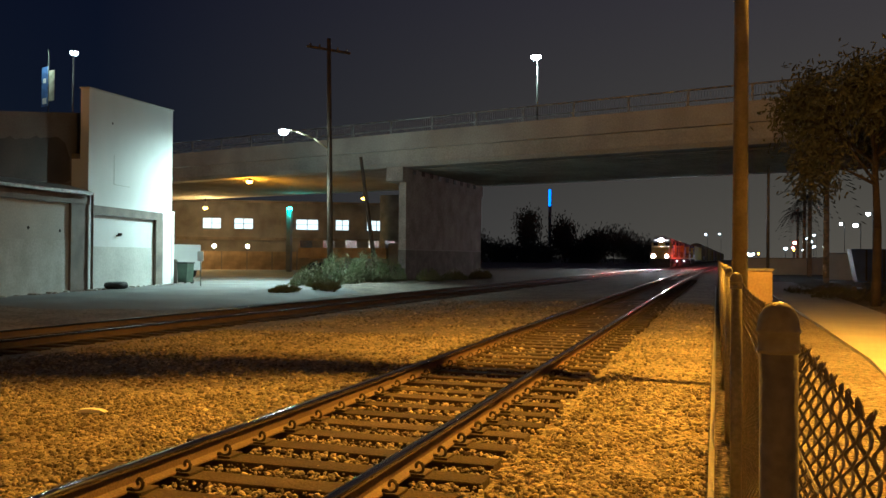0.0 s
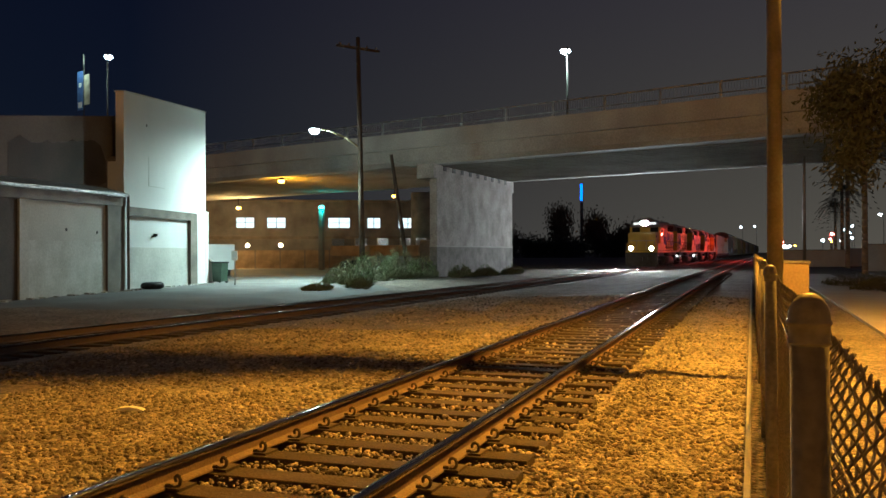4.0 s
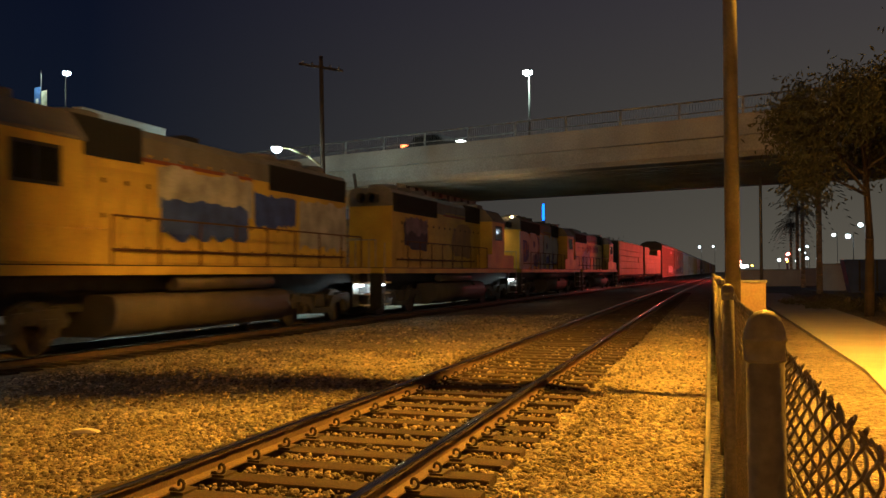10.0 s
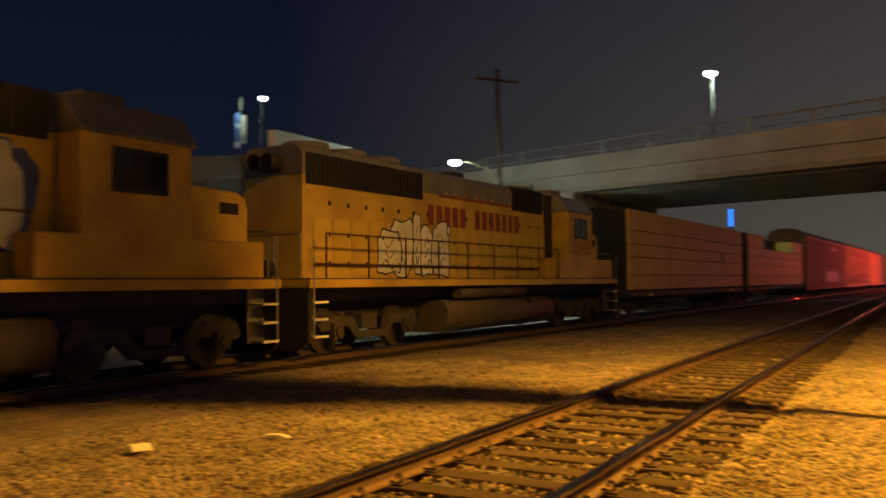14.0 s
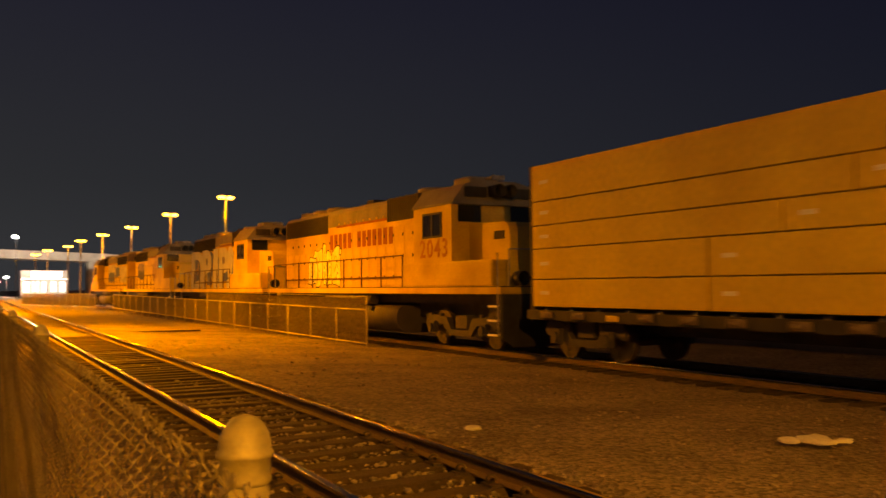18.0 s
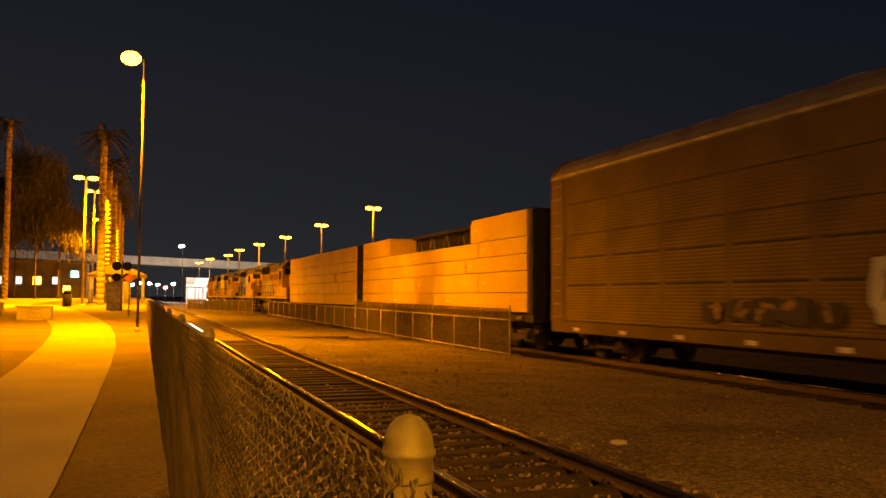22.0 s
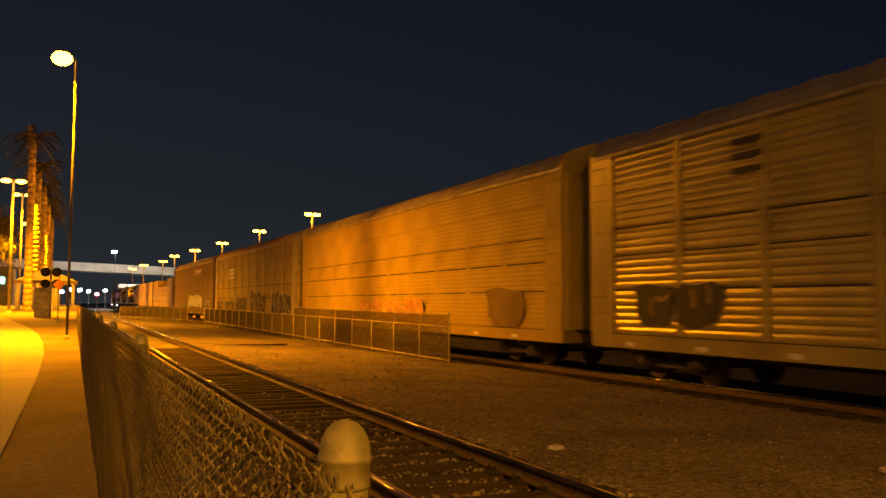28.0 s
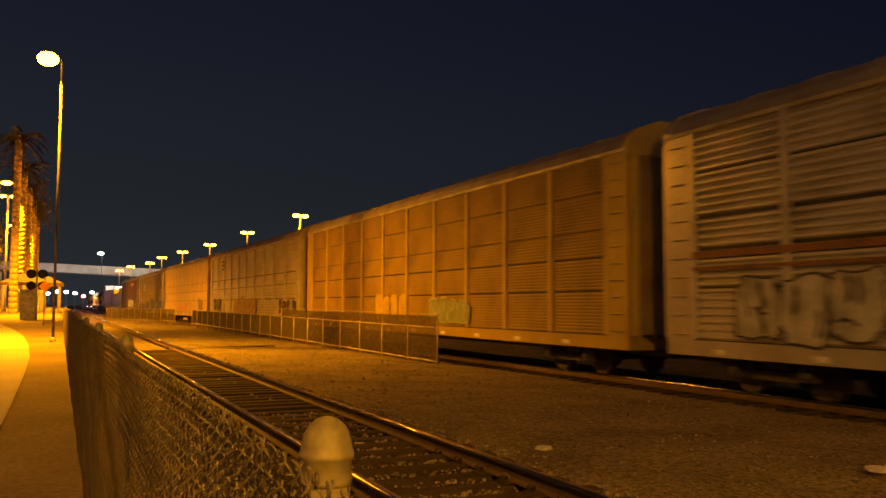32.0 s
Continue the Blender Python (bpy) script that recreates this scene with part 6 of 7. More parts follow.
# dark woods behind the far end of the overpass span
for x, y, h, r, sd in ((-27.0, 236.0, 8.0, 6.0, 51), (-33.5, 240.0, 6.5, 4.5, 52), (-41.6, 238.0, 10.5, 1.5, 53), (-51.8, 240.0, 12.5, 1.5, 54), (-58.0, 236.0, 4.5, 5.0, 55), (-48.0, 234.0, 4.0, 5.0, 56), (-38.0, 242.0, 4.5, 4.5, 57), (-66.0, 232.0, 6.0, 5.5, 58), (-21.0, 250.0, 5.0, 5.0, 59)):
    tree(x, y, h, r, h * 0.4, 2600, sd, "dark distant tree beyond the overpass", hang=h * 0.5, leaf=0.8, foliage=M_FROND)


for k, (x, y, h) in enumerate(((6.9, 62.0, 8.5), (8.0, 84.0, 9.5), (9.0, 100.0, 8.5), (10.2, 122.0, 8.0))):
    palm(x, y, h, 0.16, "slender dark palm tree beside the far path", 0.0, 30 + k, 12)


# ---- south side: fence between the tracks, crossing, station court ----


def slope_sheet(name, outline, lift, material, label, category):
    """A ground sheet that follows the rise of the path side."""
    bm = bmesh.new()
    rows = []
    for y, x0, x1 in outline:
        z = rise(y) + lift
        rows.append([bm.verts.new((x0 + (x1 - x0) * k / 6, y, z)) for k in range(7)])
    for a, b in zip(rows, rows[1:]):
        for k in range(6):
            bm.faces.new((a[k], a[k + 1], b[k + 1], b[k])).smooth = True
    ob = part(name, bm, material)
    return tagged(ob, label, category, kind="structure")


slope_sheet("verge", [(-4, -0.9, 60), (-12, -0.9, 60), (-30, -0.9, 60), (-60, -0.9, 60), (-94, -0.9, 60), (-140, -0.9, 60), (-230, -0.9, 60)], 0.012, M_DIRT, "bare dirt verge between the fence and the footpath", "ground")
slope_sheet("footpath_south", [(0, 1.2, 3.4), (-4, 1.05, 3.2), (-8, 0.95, 3.0), (-14, 0.92, 2.75), (-20, 0.9, 2.75), (-26, 0.95, 2.9), (-32, 1.15, 3.2), (-38, 1.5, 3.7), (-45, 2.2, 4.6), (-52, 3.1, 5.6), (-60, 4.3, 7.0), (-72, 6.5, 9.5)], 0.045, M_PATH, "smooth pale concrete footpath lit orange by sodium lamps", "path")
slope_sheet("court", [(-46, 7.2, 22), (-60, 9.0, 30), (-94, 8.0, 40), (-140, 8.0, 40)], 0.04, M_PATH, "pale paved station court", "pavement")


def low_fence():
    v = thing("pipe_fence", (0, 0, 0), "low chain link fence on pale pipe rails between the tracks", "fence")
    ys = [-23.5 - 2.35 * k for k in range(21)]
    pts = [(x_train(y) + 2.45, y, np.interp(y, (-72, -23.5), (0.20, -0.06))) for y in ys]
    post = mesh_of("fence_post", quick(cyl, (0, 0, -0.5), (0, 0, 1.09), 0.024, n=8), M_STRIP)
    tall = mesh_of("tall_post", quick(cyl, (0, 0, -0.5), (0, 0, 1.49), 0.026, n=8), M_STRIP)
    for k, (x, y, z) in enumerate(pts):
        piece("fence_post", tall if k in (0, 8) else post, v, pose(x, y, z))
    for nm, h, r in (("top_rail", 1.06, 0.024), ("bottom_rail", 0.04, 0.022)):
        for a, b in zip(pts, pts[1:]):
            part(nm, quick(cyl, (a[0], a[1], a[2] + h), (b[0], b[1], b[2] + h), r, n=8), M_STRIP, v)
    ps, qs = [], []
    part("top_wire", quick(cyl, (pts[0][0], pts[0][1], pts[0][2] + 1.47), (pts[8][0], pts[8][1], pts[8][2] + 1.47), 0.010, n=6), M_STRIP, v)
    for i, (a, b) in enumerate(zip(pts, pts[1:])):
        n = 26
        for k in range(n):
            for s in (0, 1):
                y0 = a[1] + (b[1] - a[1]) * k / n
                y1 = a[1] + (b[1] - a[1]) * (k + 1) / n
                for j in range(15 if i < 8 else 11):
                    za, zb = a[2] + 0.06 + j * 0.09, a[2] + 0.06 + (j + 1) * 0.09
                    ya, yb = (y0, y1) if (j + s) % 2 else (y1, y0)
                    ps.append((a[0], ya, za))
                    qs.append((a[0], yb, zb))
    ob = new("mesh_wire", seg_mesh("mesh_wire", ps, qs, 0.010, M_WIRE, 3))
    ob.parent = v
    tagged(ob, kind="stuff")
    # second run with the pedestrian gap
    w = thing("pipe_fence", (0, 0, 0), "low chain link fence on pale pipe rails at the pedestrian crossing", "fence")
    pts = [(-8.9 + 0.42 * k, -76.0 - 1.6 * k, 0.22) for k in range(12)]
    for x, y, z in pts:
        piece("fence_post", post, w, pose(x, y, z))
    for nm, h in (("top_rail", 1.06), ("bottom_rail", 0.04)):
        part(nm, quick(cyl, (pts[0][0], pts[0][1], 0.22 + h), (pts[-1][0], pts[-1][1], 0.22 + h), 0.024, n=8), M_GALV, w)
    ps, qs = [], []
    for a, b in zip(pts, pts[1:]):
        for k in range(14):
            for q in (0, 1):
                f0, f1 = k / 14, (k + 1) / 14
                for j in range(9):
                    fa, fb = (f0, f1) if (j + q) % 2 else (f1, f0)
                    ps.append((a[0] + (b[0] - a[0]) * fa, a[1] + (b[1] - a[1]) * fa, 0.28 + j * 0.11))
                    qs.append((a[0] + (b[0] - a[0]) * fb, a[1] + (b[1] - a[1]) * fb, 0.28 + (j + 1) * 0.11))
    ob = new("mesh_wire", seg_mesh("mesh_wire", ps, qs, 0.014, M_WIRE, 3))
    ob.parent = w
    tagged(ob, kind="stuff")


low_fence()


def crossing():
    z = rise(-60)
    v = thing("crossing_signal", (1.55, -60.0, z), "railroad crossing signal mast with two dark round lamps", "signal")
    part("mast", quick(cyl, (0, 0, -0.2), (0, 0, 3.3), 0.07, n=10), M_GALV, v)
    for s in (-0.33, 0.33):
        d = part("target_disc", quick(cyl, (s, 0.12, 2.95), (s, 0.14, 2.95), 0.30, n=20), M_BLACK, v)
        part("lamp", quick(cyl, (s, 0.14, 2.95), (s, 0.22, 2.95), 0.12, 0.15, 14), M_DARK, d)
        d = part("rear_disc", quick(cyl, (s, 0.12, 2.2), (s, 0.14, 2.2), 0.28, n=20), M_BLACK, v)
    part("lamp_bar", quick(cyl, (-0.4, 0.05, 2.95), (0.4, 0.05, 2.95), 0.035, n=8), M_GALV, v)
    c = thing("signal_cabinet", (2.0, -61.2, z), "grey steel signal cabinet beside the crossing", "cabinet")
    part("body", boxes((-0.5, 0.5, -0.4, 0.4, -0.2, 1.9), bevel=0.03), M_GALV, c)
    part("door", boxes((-0.44, 0.44, 0.4, 0.43, 0.1, 1.8)), M_GALV, c)
    part("hood", boxes((-0.56, 0.56, -0.46, 0.5, 1.9, 1.98)), M_GALV, c)
    d = thing("warning_sign", (0.95, -50.0, rise(-50)), "orange diamond warning sign on a post", "sign")
    part("post", quick(cyl, (0, 0, -0.2), (0, 0, 2.6), 0.035, n=8), M_GALV, d)
    pl = part("plate", boxes((-0.22, 0.22, -0.01, 0.01, -0.22, 0.22)), mat("orange_sign_face", (0.75, 0.28, 0.03), 0.5, 0, 0.05, 2, 0), d)
    pl.matrix_basis = pose(0, 0.05, 2.1, 0, 45, 0)
    s = thing("station_shelter", (2.5, -86.5, 1.0), "small lit station shelter with a hipped roof", "shelter")
    bm = bmesh.new()
    v0 = [bm.verts.new(p) for p in ((-2.6, -2, 2.6), (2.6, -2, 2.6), (2.6, 2, 2.6), (-2.6, 2, 2.6), (-0.8, 0, 3.5), (0.8, 0, 3.5))]
    for f in ((0, 1, 5, 4), (1, 2, 5), (2, 3, 4, 5), (3, 0, 4), (3, 2, 1, 0)):
        bm.faces.new([v0[k] for k in f])
    part("roof", bm, M_PLASTER2, s)
    for y in (2.0, -2.08):
        part("fascia", boxes((-2.65, 2.65, y, y + 0.08, 2.35, 2.62)), M_TAN, s)
    for x in (-2.3, 2.3, -0.8, 0.8):
        for y in (-1.8, 1.8):
            part("column", quick(cyl, (x, y, -0.1), (x, y, 2.6), 0.14, n=10), M_PLASTER2, s)
    part("ceiling_lamp", boxes((-1.6, 1.6, -0.2, 0.2, 2.5, 2.58)), glow("shelter_lamp_glow", (1.0, 0.6, 0.18), 12), s)
    part("kiosk", boxes((-1.2, 1.2, -1.2, 0.2, 0.0, 1.9), bevel=0.05), M_PLASTER2, s)
    light("shelter_light", (2.5, -86.5, 3.2), 500, SODIUM, 0.3)
    for x, y in ((5.1, -45.0), (8.2, -52.0)):
        b = thing("planter", (x, y, rise(y)), "low dark stone block beside the path", "planter", "planters")
        part("block", boxes((-0.75, 0.75, -0.4, 0.4, 0.0, 0.62), bevel=0.04), M_CONC2, b)
        part("cap", boxes((-0.8, 0.8, -0.45, 0.45, 0.62, 0.7)), M_CONC2, b)
    bn = thing("litter_bin", (5.6, -70.0, rise(-70)), "dark round litter bin in the station court", "bin")
    part("drum", quick(lathe, [(0.3, 0.0), (0.33, 0.1), (0.33, 0.95), (0.25, 1.05)], 0, 0, 14), M_DARK, bn)
    part("lid", quick(lathe, [(0.34, 1.05), (0.2, 1.25), (0.05, 1.3)], 0, 0, 14), M_DARK, bn)


crossing()


def south_distance():
    v = thing("far_overpass", (0, -262, 0), "distant pale road overpass across the tracks", "bridge", kind="structure")
    part("deck", quick(prism, [(-70, 8.0), (70, 13.0), (70, 15.2), (-70, 10.4)], -6.0, 6.0, "y"), M_CONC, v)
    for x in (-30, 26):
        part("pier", boxes((x - 1, x + 1, -4, 4, -0.5, 10.0)), M_CONC, v)
    s = thing("lit_store", (-14.0, -240.0, 0.0), "far lit shop front with white lights", "building", kind="structure")
    part("wall", boxes((-8, 3, -8, 0, 0, 6.6)), M_WALLDK, s)
    part("sign_band", boxes((-6.5, 0.5, 0.0, 0.15, 4.9, 6.3)), glow("shop_front_glow", (1.0, 0.97, 0.85), 4.0), s, "bright lit sign band")
    part("canopy", boxes((-8, 3, 0.0, 2.0, 4.2, 4.5)), M_PLASTER, s)
    for k in range(5):
        part("window", boxes((-7.4 + k * 2.1, -6.0 + k * 2.1, 0.0, 0.1, 1.0, 3.8)), G_WIN, s)
    light("shop_front_light", (-13.0, -228.0, 6.0), 26000, (1.0, 0.95, 0.8), 0.5)
    for k, (x, z, c) in enumerate(((-3.5, 4.1, G_LED), (-1.5, 4.4, G_LED), (0.8, 4.5, G_LED), (-5.5, 3.4, G_RED), (2.6, 4.0, G_LED), (-7.5, 4.4, G_LED), (4.5, 4.3, G_BLUE), (6.0, 4.2, G_LED))):
        l = thing("street_light", (x, -228.0 - k, 0.0), "small far traffic or street light", "lamp", "far lights")
        part("post", quick(cyl, (0, 0, 0), (0, 0, z), 0.06, n=6), M_DARK, l)
        part("lens", quick(lathe, [(0.15, z), (0.45, z + 0.12), (0.45, z + 0.45), (0.15, z + 0.65)], 0, 0, 8), c, l)

    b = thing("station_hall", (17.0, -152.0, 1.0), "dark station building with a few lit windows", "building", kind="structure")
    part("wall", boxes((-8, 12, -8, 0, -0.5, 6.0)), M_WALLDK, b)
    part("roof", boxes((-8.6, 12.6, -8.6, 0.6, 6.0, 6.3)), M_TRIM, b)
    for x, g in ((-6.8, G_CYAN), (-4.0, G_WIN), (-1.2, G_NA), (1.6, G_WIN), (4.4, G_WIN)):
        part("window", boxes((x, x + 1.1, 0.0, 0.08, 2.4 if g != G_CYAN else 3.6, 3.6 if g != G_CYAN else 4.6)), g, b, "lit window")
    part("door", boxes((-5.6, -4.6, 0.0, 0.08, 0.0, 2.1)), G_NA, b, "orange-lit doorway")


south_distance()


def light_tower():
    v = thing("light_tower", (-59.5, -4.3, 0.0), "slim tower with a lit saucer top and white flood lights", "tower")
    part("mast", quick(cyl, (0, 0, -0.5), (0, 0, 17.0), 1.0, 0.75, 18), M_PLASTER, v)
    part("saucer", quick(lathe, [(0.7, 16.6), (1.6, 17.2), (2.75, 17.55), (2.75, 17.75), (1.75, 18.0), (1.45, 18.9), (0.9, 19.5), (0.3, 19.7)], 0, 0, 24), M_TRIM, v)
    part("top_window", quick(lathe, [(1.72, 18.12), (1.76, 18.14), (1.52, 18.86), (1.48, 18.88)], 0, 0, 20), G_LEDSOFT, v)
    for a in (78, -78):
        part("flood_light", quick(bx, -0.1, 0.15, -0.55, 0.55, 17.85, 18.2), G_LEDSOFT, v, at=pose(0, 0, 0, 0, 0, a) @ pose(2.65, 0, 0))
    part("mid_light", boxes((0.6, 1.0, -0.6, 0.6, 16.2, 16.55)), G_LEDSOFT, v)
    part("collar", quick(lathe, [(1.1, 13.2), (1.2, 13.3), (1.2, 13.5), (1.0, 13.6)], 0, 0, 18), M_DARK, v)
    s = thing("canopy_hall", (-62.0, 2.0, 0.0), "white domed canopy hall with bright lights under its eaves", "building", kind="structure")
    part("hall_wall", boxes((-6, 3, -9, 14, 0, 10.2)), M_PLASTER, s)
    part("eave", boxes((-7, 4.2, -10.5, 15.5, 10.2, 10.7)), M_DARK, s)
    part("roof", quick(prism, [(-7.0, 10.7), (-4, 12.4), (-1.5, 13.0), (1.5, 12.4), (4.2, 10.7)], -9.5, 14.5), M_PLASTER, s)
    for k in range(9):
        part("eave_light", boxes((3.2, 3.6, -8.5 + k * 2.6, -7.2 + k * 2.6, 9.7, 10.0)), G_LEDSOFT, s)
    light("hall_light", (-54.0, 1.0, 9.4), 500, LED, 0.4)
    light("tower_light", (-55.0, -4.3, 17.2), 60, LED, 0.4)


G_LEDSOFT = glow("white_flood_glow", (0.8, 1.0, 0.97), 5)
light_tower()


# ---- north distance: crossing lights, traffic, hoardings ----
def north_distance():
    for k, (x, y, z, c, r) in enumerate(((3.66, 142.0, 3.35, G_RED, 0.43), (4.24, 142.8, 2.82, G_RED, 0.34), (12.9, 160.0, 4.3, G_RED, 0.32), (13.6, 172.0, 3.6, G_RED, 0.25), (7.4, 229.0, 2.4, G_LED, 0.55), (8.3, 235.0, 2.3, G_LED, 0.5), (9.0, 236.0, 2.6, G_LED, 0.4), (10.4, 238.0, 2.8, G_NA, 0.3), (16.0, 200.0, 3.4, G_NA, 0.3), (15.0, 210.0, 3.8, G_LED, 0.4), (17.0, 190.0, 3.4, G_LED, 0.3), (19.0, 190.0, 4.0, G_LED, 0.3), (21.0, 190.0, 4.0, G_LED, 0.3), (-37.4, 247.0, 2.7, G_LED, 0.6), (-35.8, 249.0, 2.9, G_LED, 0.4), (-30.9, 248.0, 4.2, G_NA, 0.5), (-50.0, 246.0, 4.5, G_LED, 0.25))):
        l = thing("road_light", (x, y, 0.0), "far road light seen small against the dark", "lamp", "far lights")
        part("post", quick(cyl, (0, 0, 0), (0, 0, z), 0.06, n=6), M_DARK, l)
        r *= 0.85
        part("lens", quick(lathe, [(r * 0.3, z), (r, z + r * 0.4), (r, z + r * 1.2), (r * 0.3, z + r * 1.6)], 0, 0, 10), c, l)
    s = thing("lit_sign", (-56.0, 294.7, 0.0), "tall narrow blue lit sign on a dark tower", "sign")
    part("tower", boxes((-0.5, 0.5, 0.3, 1.0, 0, 25.6)), M_WALLDK, s)
    part("blue_strip", boxes((-0.4, 0.4, 0.0, 0.29, 19.6, 25.4)), G_BLUE, s)
    for k, (x, w, h, d) in enumerate(((5.5, 6.0, 2.6, 92.0), (12.5, 7.0, 2.8, 96.0), (8.9, 2.2, 3.2, 70.0), (18.0, 9.0, 3.4, 90.0))):
        b = thing("low_wall", (x, d, 0.0), "low pale block wall beyond the footpath", "wall", "far walls", "structure")
        part("blockwork", boxes((-w / 2, w / 2, -0.2, 0.2, -0.2, h * 0.62)), M_PLASTER2 if k != 3 else M_WALLDK, b)
        part("coping", boxes((-w / 2 - 0.05, w / 2 + 0.05, -0.26, 0.26, h * 0.62, h * 0.62 + 0.1)), M_CONC, b)
    c = thing("utility_cabinet", (0.78, 20.0, 0.0), "ochre-lit dull utility cabinet behind the fence", "cabinet")
    part("body", boxes((-0.28, 0.28, -0.28, 0.28, -0.1, 1.28), bevel=0.02), M_TAN, c)
    part("door", boxes((-0.24, 0.24, -0.3, -0.28, 0.1, 1.2)), M_TAN, c)
    part("lid", boxes((-0.31, 0.31, -0.31, 0.31, 1.28, 1.33)), M_GALV, c)
    for k, (x, y, col) in enumerate(((13.0, 60.0, (0.25, 0.03, 0.03)), (17.0, 58.0, (0.3, 0.3, 0.32)))):
        car_body("parked_car", pose(x, y, 0.05, 0, 0, 80), "parked car on the dark lot", mat("car_paint", col, 0.3, 0.3, 0.05, 2, 0), False)


def car_body(name, m, label, paint, lit):
    v = thing(name, m, label, "car", "cars")
    q = 1.12 if lit else 1.0
    part("body", quick(prism, [(y, z * q) for y, z in ((-2.15, 0.35), (-2.2, 0.75), (-2.1, 0.95), (-1.6, 1.0), (-1.25, 1.42), (0.45, 1.45), (1.05, 1.02), (2.05, 0.92), (2.2, 0.65), (2.15, 0.35))], -0.85, 0.85, "x"), paint, v)
    part("side_glass", quick(prism, [(y, z * q) for y, z in ((-1.5, 1.02), (-1.18, 1.36), (0.4, 1.39), (0.88, 1.04))], -0.86, 0.86, "x"), M_GLASS, v)
    for y in (-1.35, 1.35):
        for s in (-1, 1):
            w = part("wheel", quick(cyl, (s * 0.68, y, 0.35), (s * 0.88, y, 0.35), 0.35, n=18), M_BLACK, v)
            part("hub", quick(cyl, (s * 0.88, y, 0.35), (s * 0.89, y, 0.35), 0.2, n=14), M_GALV, w)
    for s in (-1, 1):
        if lit:
            part("tail_light", boxes((*sorted((s * 0.5, s * 0.90)), -2.24, -1.95, 1.02, 1.17)), G_CARR, v)
            part("headlight", boxes((*sorted((s * 0.5, s * 0.90)), 1.95, 2.24, 1.00, 1.10)), G_CARW, v)
        else:
            part("headlight", boxes((*sorted((s * 0.5, s * 0.8)), 2.14, 2.2, 0.62, 0.78)), M_GLASS, v)
            part("tail_light", boxes((*sorted((s * 0.5, s * 0.86)), -2.22, -2.1, 0.72, 0.92)), M_RED, v)
    return v


G_CARW = glow("car_headlight_glow", (1.0, 0.95, 0.85), 8)
G_CARR = glow("car_tail_glow", (1.0, 0.16, 0.04), 6)
north_distance()
BRIDGE_CARS = [(car_body("car", DECK @ pose(-73, 2.2, 8.27, 0, 0, -90), "dark car driving over the overpass with its lights on", mat("dark_car_paint", (0.03, 0.03, 0.035), 0.3, 0.3, 0.05, 2, 0), True), 0.0),
               (car_body("car", DECK @ pose(-73, 2.2, 8.27, 0, 0, -90), "pale car driving over the overpass with its lights on", mat("pale_car_paint", (0.35, 0.34, 0.32), 0.3, 0.3, 0.05, 2, 0), True), 2.18)]


def deck_pose(t, delay):
    x = 4.6 + 15.7 * (t - delay - 10.6)
    return DECK @ pose(max(-72.0, min(42.0, x)), 2.2, 8.27, 0, 0, -90)


def motions():
    for ob, u, flip in TRAIN:
        walk(ob, [(t, rail_pose(s_train(t) + u, flip)) for t in np.arange(0.0, 32.01, 1.0)])
    # the wheels of the locomotives and the lumber cars roll on the rails
    turn = {ob: (-1 if flip else 1) for ob, u, flip in TRAIN[:6]}
    for ob, ya, r, v in WHEELS:
        if v in turn:
            walk(ob, [(t, pose(0, ya, r, -turn[v] * math.degrees((s_train(t) - s_train(0.0)) / r) % 360.0)) for t in np.arange(0.0, 32.001, 0.04)])
    for ob, delay in BRIDGE_CARS:
        walk(ob, [(t, deck_pose(t, delay)) for t in np.arange(0.0, 32.01, 0.5)])


# ---- loose things on the ballast ----
def plank(x, y, z, L, w, ang, label):
    v = thing("board_scrap", pose(x, y, z, rz=ang), label, "debris", "scraps")
    part("board", quick(prism, [(-L / 2, 0.0), (-L / 2 + 0.03, 0.025), (0.0, 0.035), (L / 2 - 0.05, 0.02), (L / 2, 0.0)], -w / 2, w / 2, "y"), M_PLASTER2, v)


plank(-5.75, 6.68, 0.02, 0.27, 0.09, 20, "pale scrap of board lying on the ballast")
plank(-6.5, 5.6, 0.03, 0.30, 0.18, -30, "pale scrap of board lying on the ballast")


def rock(x, y, z, r, flat, seed, label):
    bm = bmesh.new()
    bmesh.ops.create_icosphere(bm, subdivisions=2, radius=r)
    for vert in bm.verts:
        k = 1 + 0.45 * noise.noise(vert.co * (1.6 / r) + Vector((seed, 2.0 * seed, 0.0)))
        vert.co = Vector((vert.co.x * k * 1.3, vert.co.y * k, max(vert.co.z * k * flat, -0.02)))
    v = part("rock", bm, M_PLASTER2)
    v.matrix_world = pose(x, y, z, rz=37 * seed)
    tagged(v, label, "rock", "loose rocks")


rock(-4.9, -8.6, 0.02, 0.10, 0.35, 1, "pale flat rock lying on the dirt")
rock(-7.6, -6.0, 0.02, 0.17, 0.30, 2, "broken pale rock lying on the dirt")
rock(-7.35, -6.15, 0.02, 0.09, 0.5, 3, "small chunk beside the broken pale rock")
rock(-7.85, -5.85, 0.02, 0.07, 0.5, 4, "small chunk beside the broken pale rock")
# thin cast shadow across the dirt, put in as a dark strip
tagged(part("cable_trench", boxes((-8.0, -4.6, -35.4, -35.22, -0.2, 0.0)), M_TIE), "dark strip across the dirt standing in for a thin cast shadow", "trench", kind="structure")


# ---- ties, clips and stones ----
TIE = 0.5


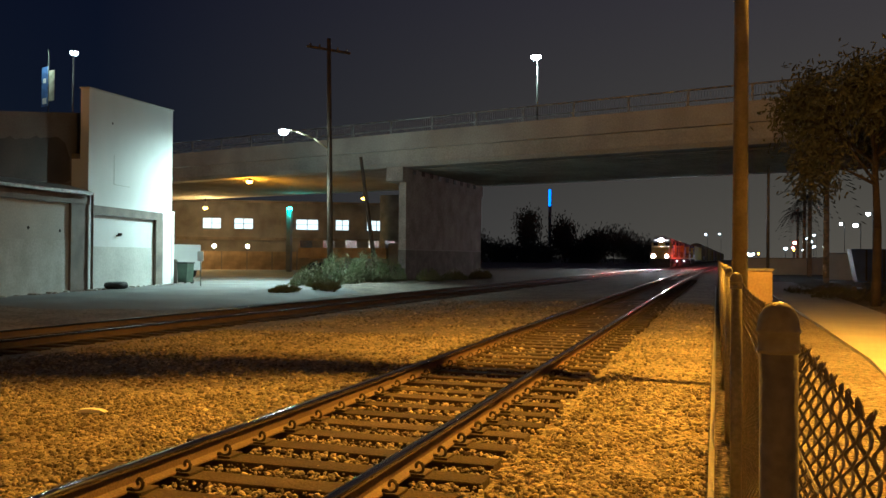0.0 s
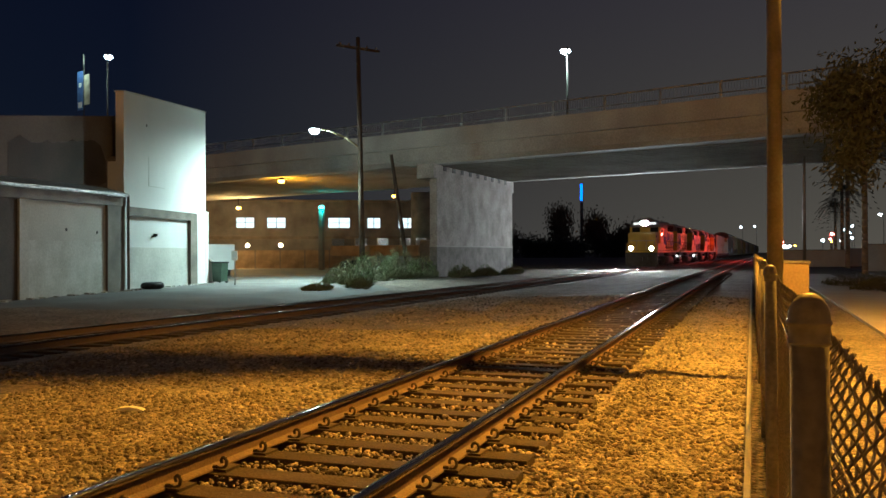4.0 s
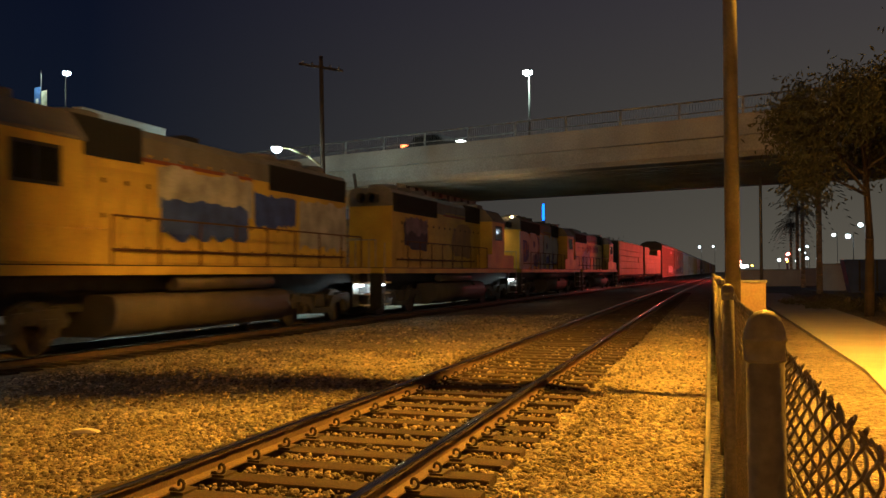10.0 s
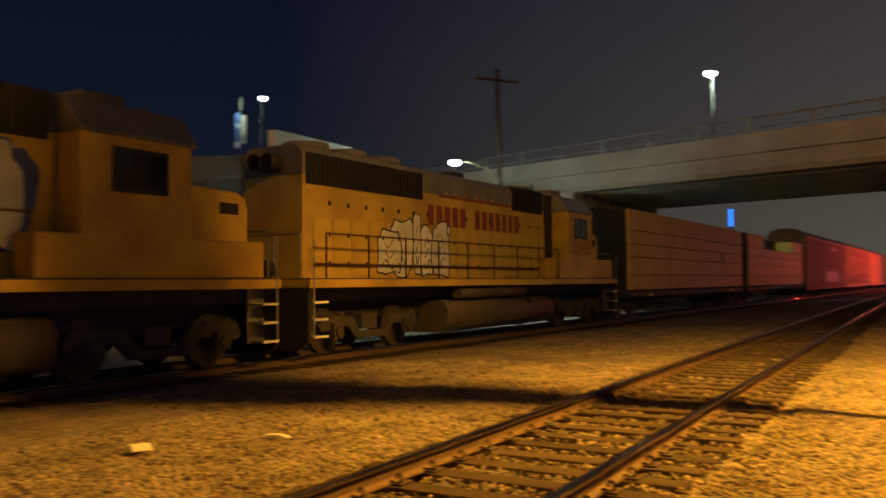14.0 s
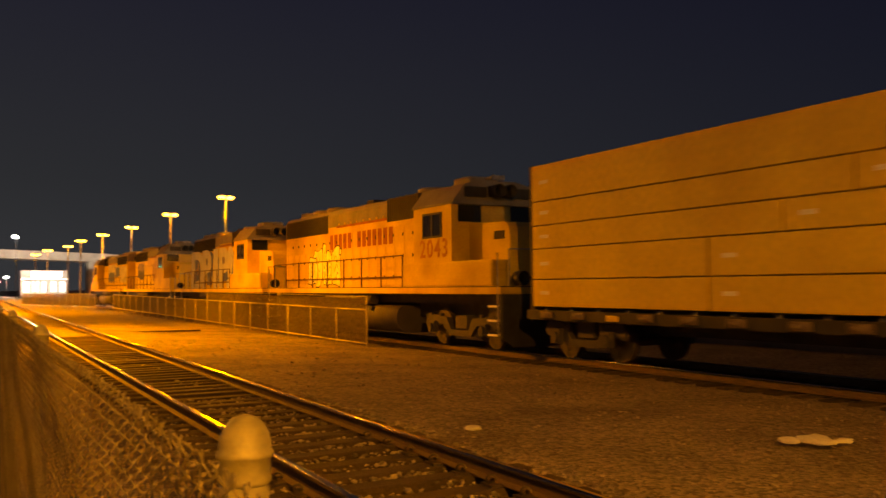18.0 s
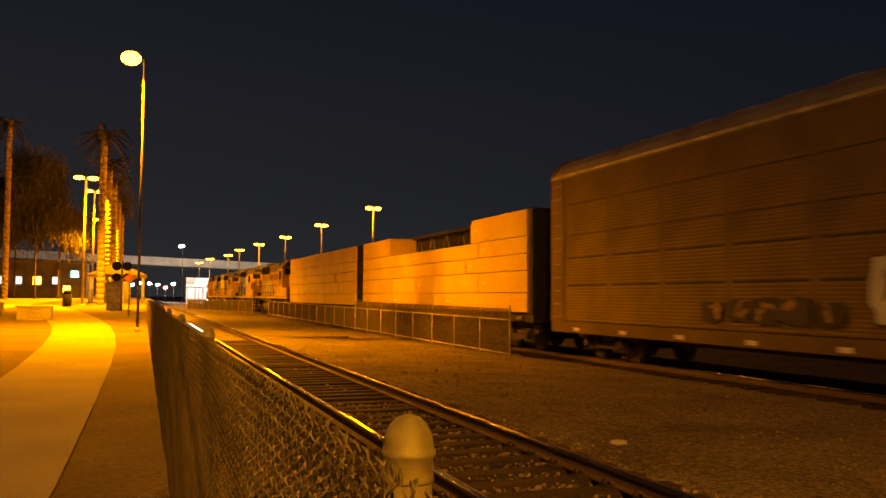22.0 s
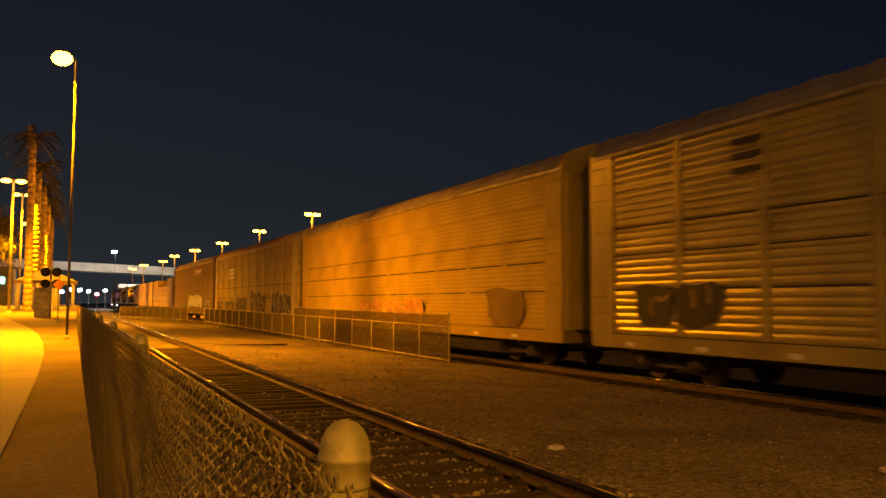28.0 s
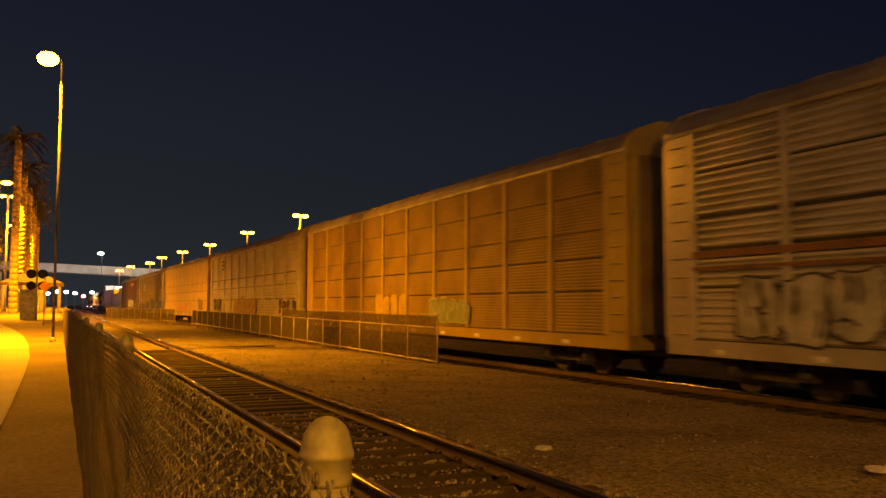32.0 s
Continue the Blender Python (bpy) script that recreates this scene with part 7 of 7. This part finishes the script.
def build_ties():
    bm = boxes((-1.28, 1.28, -0.115, 0.115, -0.13, 0.045), bevel=0.012)
    tie = mesh_of("tie", bm, M_TIE)
    bm = bmesh.new()
    for s in (-1, 1):
        pts = [(s * (0.108 + 0.034 * math.cos(a)), 0.035 * a / 3.0 - 0.035, 0.038 + 0.034 * math.sin(a)) for a in np.linspace(3.4, -2.6, 11)]
        pts.append((s * 0.055, -0.07, 0.02))
        for a, b in zip(pts, pts[1:]):
            cyl(bm, a, b, 0.0115, n=6, caps=False)
        bx(bm, *sorted((s * 0.07, s * 0.17)), -0.09, 0.09, -0.008, 0.008)
    clip = mesh_of("rail_clip", bm, M_CLIP)
    rng = random.Random(9)
    y = -32.0
    while y < 62:
        x = x_near(y)
        t = piece("tie", tie, near_track, pose(x + rng.uniform(-0.04, 0.04), y, rng.uniform(-0.012, 0.006), 0, 0, rng.uniform(-1.2, 1.2)))
        if -9 < y < 22:
            for s in (-0.75, 0.75):
                piece("rail_clip", clip, near_track, pose(x + s, y, 0.05))
        y += TIE
    y = -40.0
    while y < 70:
        piece("tie", tie, far_track, pose(x_train(y), y, TRAIN_Z - NEAR_Z + rng.uniform(-0.012, 0.004), 0, 0, rng.uniform(-1.2, 1.2)))
        y += 0.52


build_ties()


def scatter(name, label, areas, seed):
    """Angular stones, each a jittered icosahedron, joined in one mesh."""
    rng = np.random.default_rng(seed)
    g = (1 + 5 ** 0.5) / 2
    base = np.array([(-1, g, 0), (1, g, 0), (-1, -g, 0), (1, -g, 0), (0, -1, g), (0, 1, g), (0, -1, -g), (0, 1, -g), (g, 0, -1), (g, 0, 1), (-g, 0, -1), (-g, 0, 1)]) / math.sqrt(1 + g * g)
    tri = np.array([(0, 11, 5), (0, 5, 1), (0, 1, 7), (0, 7, 10), (0, 10, 11), (1, 5, 9), (5, 11, 4), (11, 10, 2), (10, 7, 6), (7, 1, 8), (3, 9, 4), (3, 4, 2), (3, 2, 6), (3, 6, 8), (3, 8, 9), (4, 9, 5), (2, 4, 11), (6, 2, 10), (8, 6, 7), (9, 8, 1)])
    V, Fc, off = [], [], 0
    for x0, x1, y0, y1, density, r0, r1 in areas:
        n = int((x1 - x0) * (y1 - y0) * density)
        xs, ys = rng.uniform(x0, x1, n), rng.uniform(y0, y1, n)
        for x, y in zip(xs, ys):
            d = x - x_near(y)
            r = r0 + (r1 - r0) * rng.random() ** 2
            if abs(d) < 1.36:
                if min(abs(abs(d) - 0.75), 9) < 0.11:
                    continue
                k = (y + 32.0) % TIE
                if min(k, TIE - k) < 0.135 and rng.random() > 0.06:
                    continue
                z = 0.012 + rng.uniform(-0.01, 0.02)
            else:
                z = ground_z(x, y) + r * rng.uniform(0.05, 0.45) + 0.012 * noise.noise((x * 2.1, y * 2.1, 5.0)) + 0.025 * noise.noise((x * 0.6, y * 0.6, 0.0))
            p = base * (r * rng.uniform(0.65, 1.25, (12, 1))) * np.array([rng.uniform(0.7, 1.3), rng.uniform(0.7, 1.3), rng.uniform(0.5, 0.9)])
            a = rng.uniform(0, math.tau)
            c, s = math.cos(a), math.sin(a)
            p = p @ np.array([[c, s, 0], [-s, c, 0], [0, 0, 1]])
            V.append(p + np.array([x, y, z]))
            Fc.append(tri + off)
            off += 12
    me = bpy.data.meshes.new(name)
    me.from_pydata(np.concatenate(V).tolist(), [], np.concatenate(Fc).tolist())
    me.materials.append(M_STONE)
    tagged(new(name, me), label, "gravel", kind="stuff")


scatter("ballast_stones", "angular brown ballast stones strewn between and beside the tracks", (
    (-4.6, -0.16, 2.6, 7.0, 800, 0.009, 0.028), (-8.0, -4.6, 3.4, 8.0, 560, 0.010, 0.03), (-4.6, -0.16, 7.0, 11.0, 420, 0.012, 0.032), (-10.5, -4.6, 8.0, 16.0, 150, 0.014, 0.036), (-4.6, -0.16, 11.0, 17.0, 150, 0.014, 0.036),
    (-10.0, -0.16, 17.0, 30.0, 24, 0.02, 0.045),
    (-4.4, -1.2, -13.0, -2.4, 220, 0.012, 0.034), (-11.0, -4.4, -14.0, -2.4, 26, 0.006, 0.026), (-10.5, -1.2, -30.0, -13.0, 6, 0.012, 0.04), (-0.8, 1.0, -16.0, -4.0, 12, 0.006, 0.018)), 3)
motions()
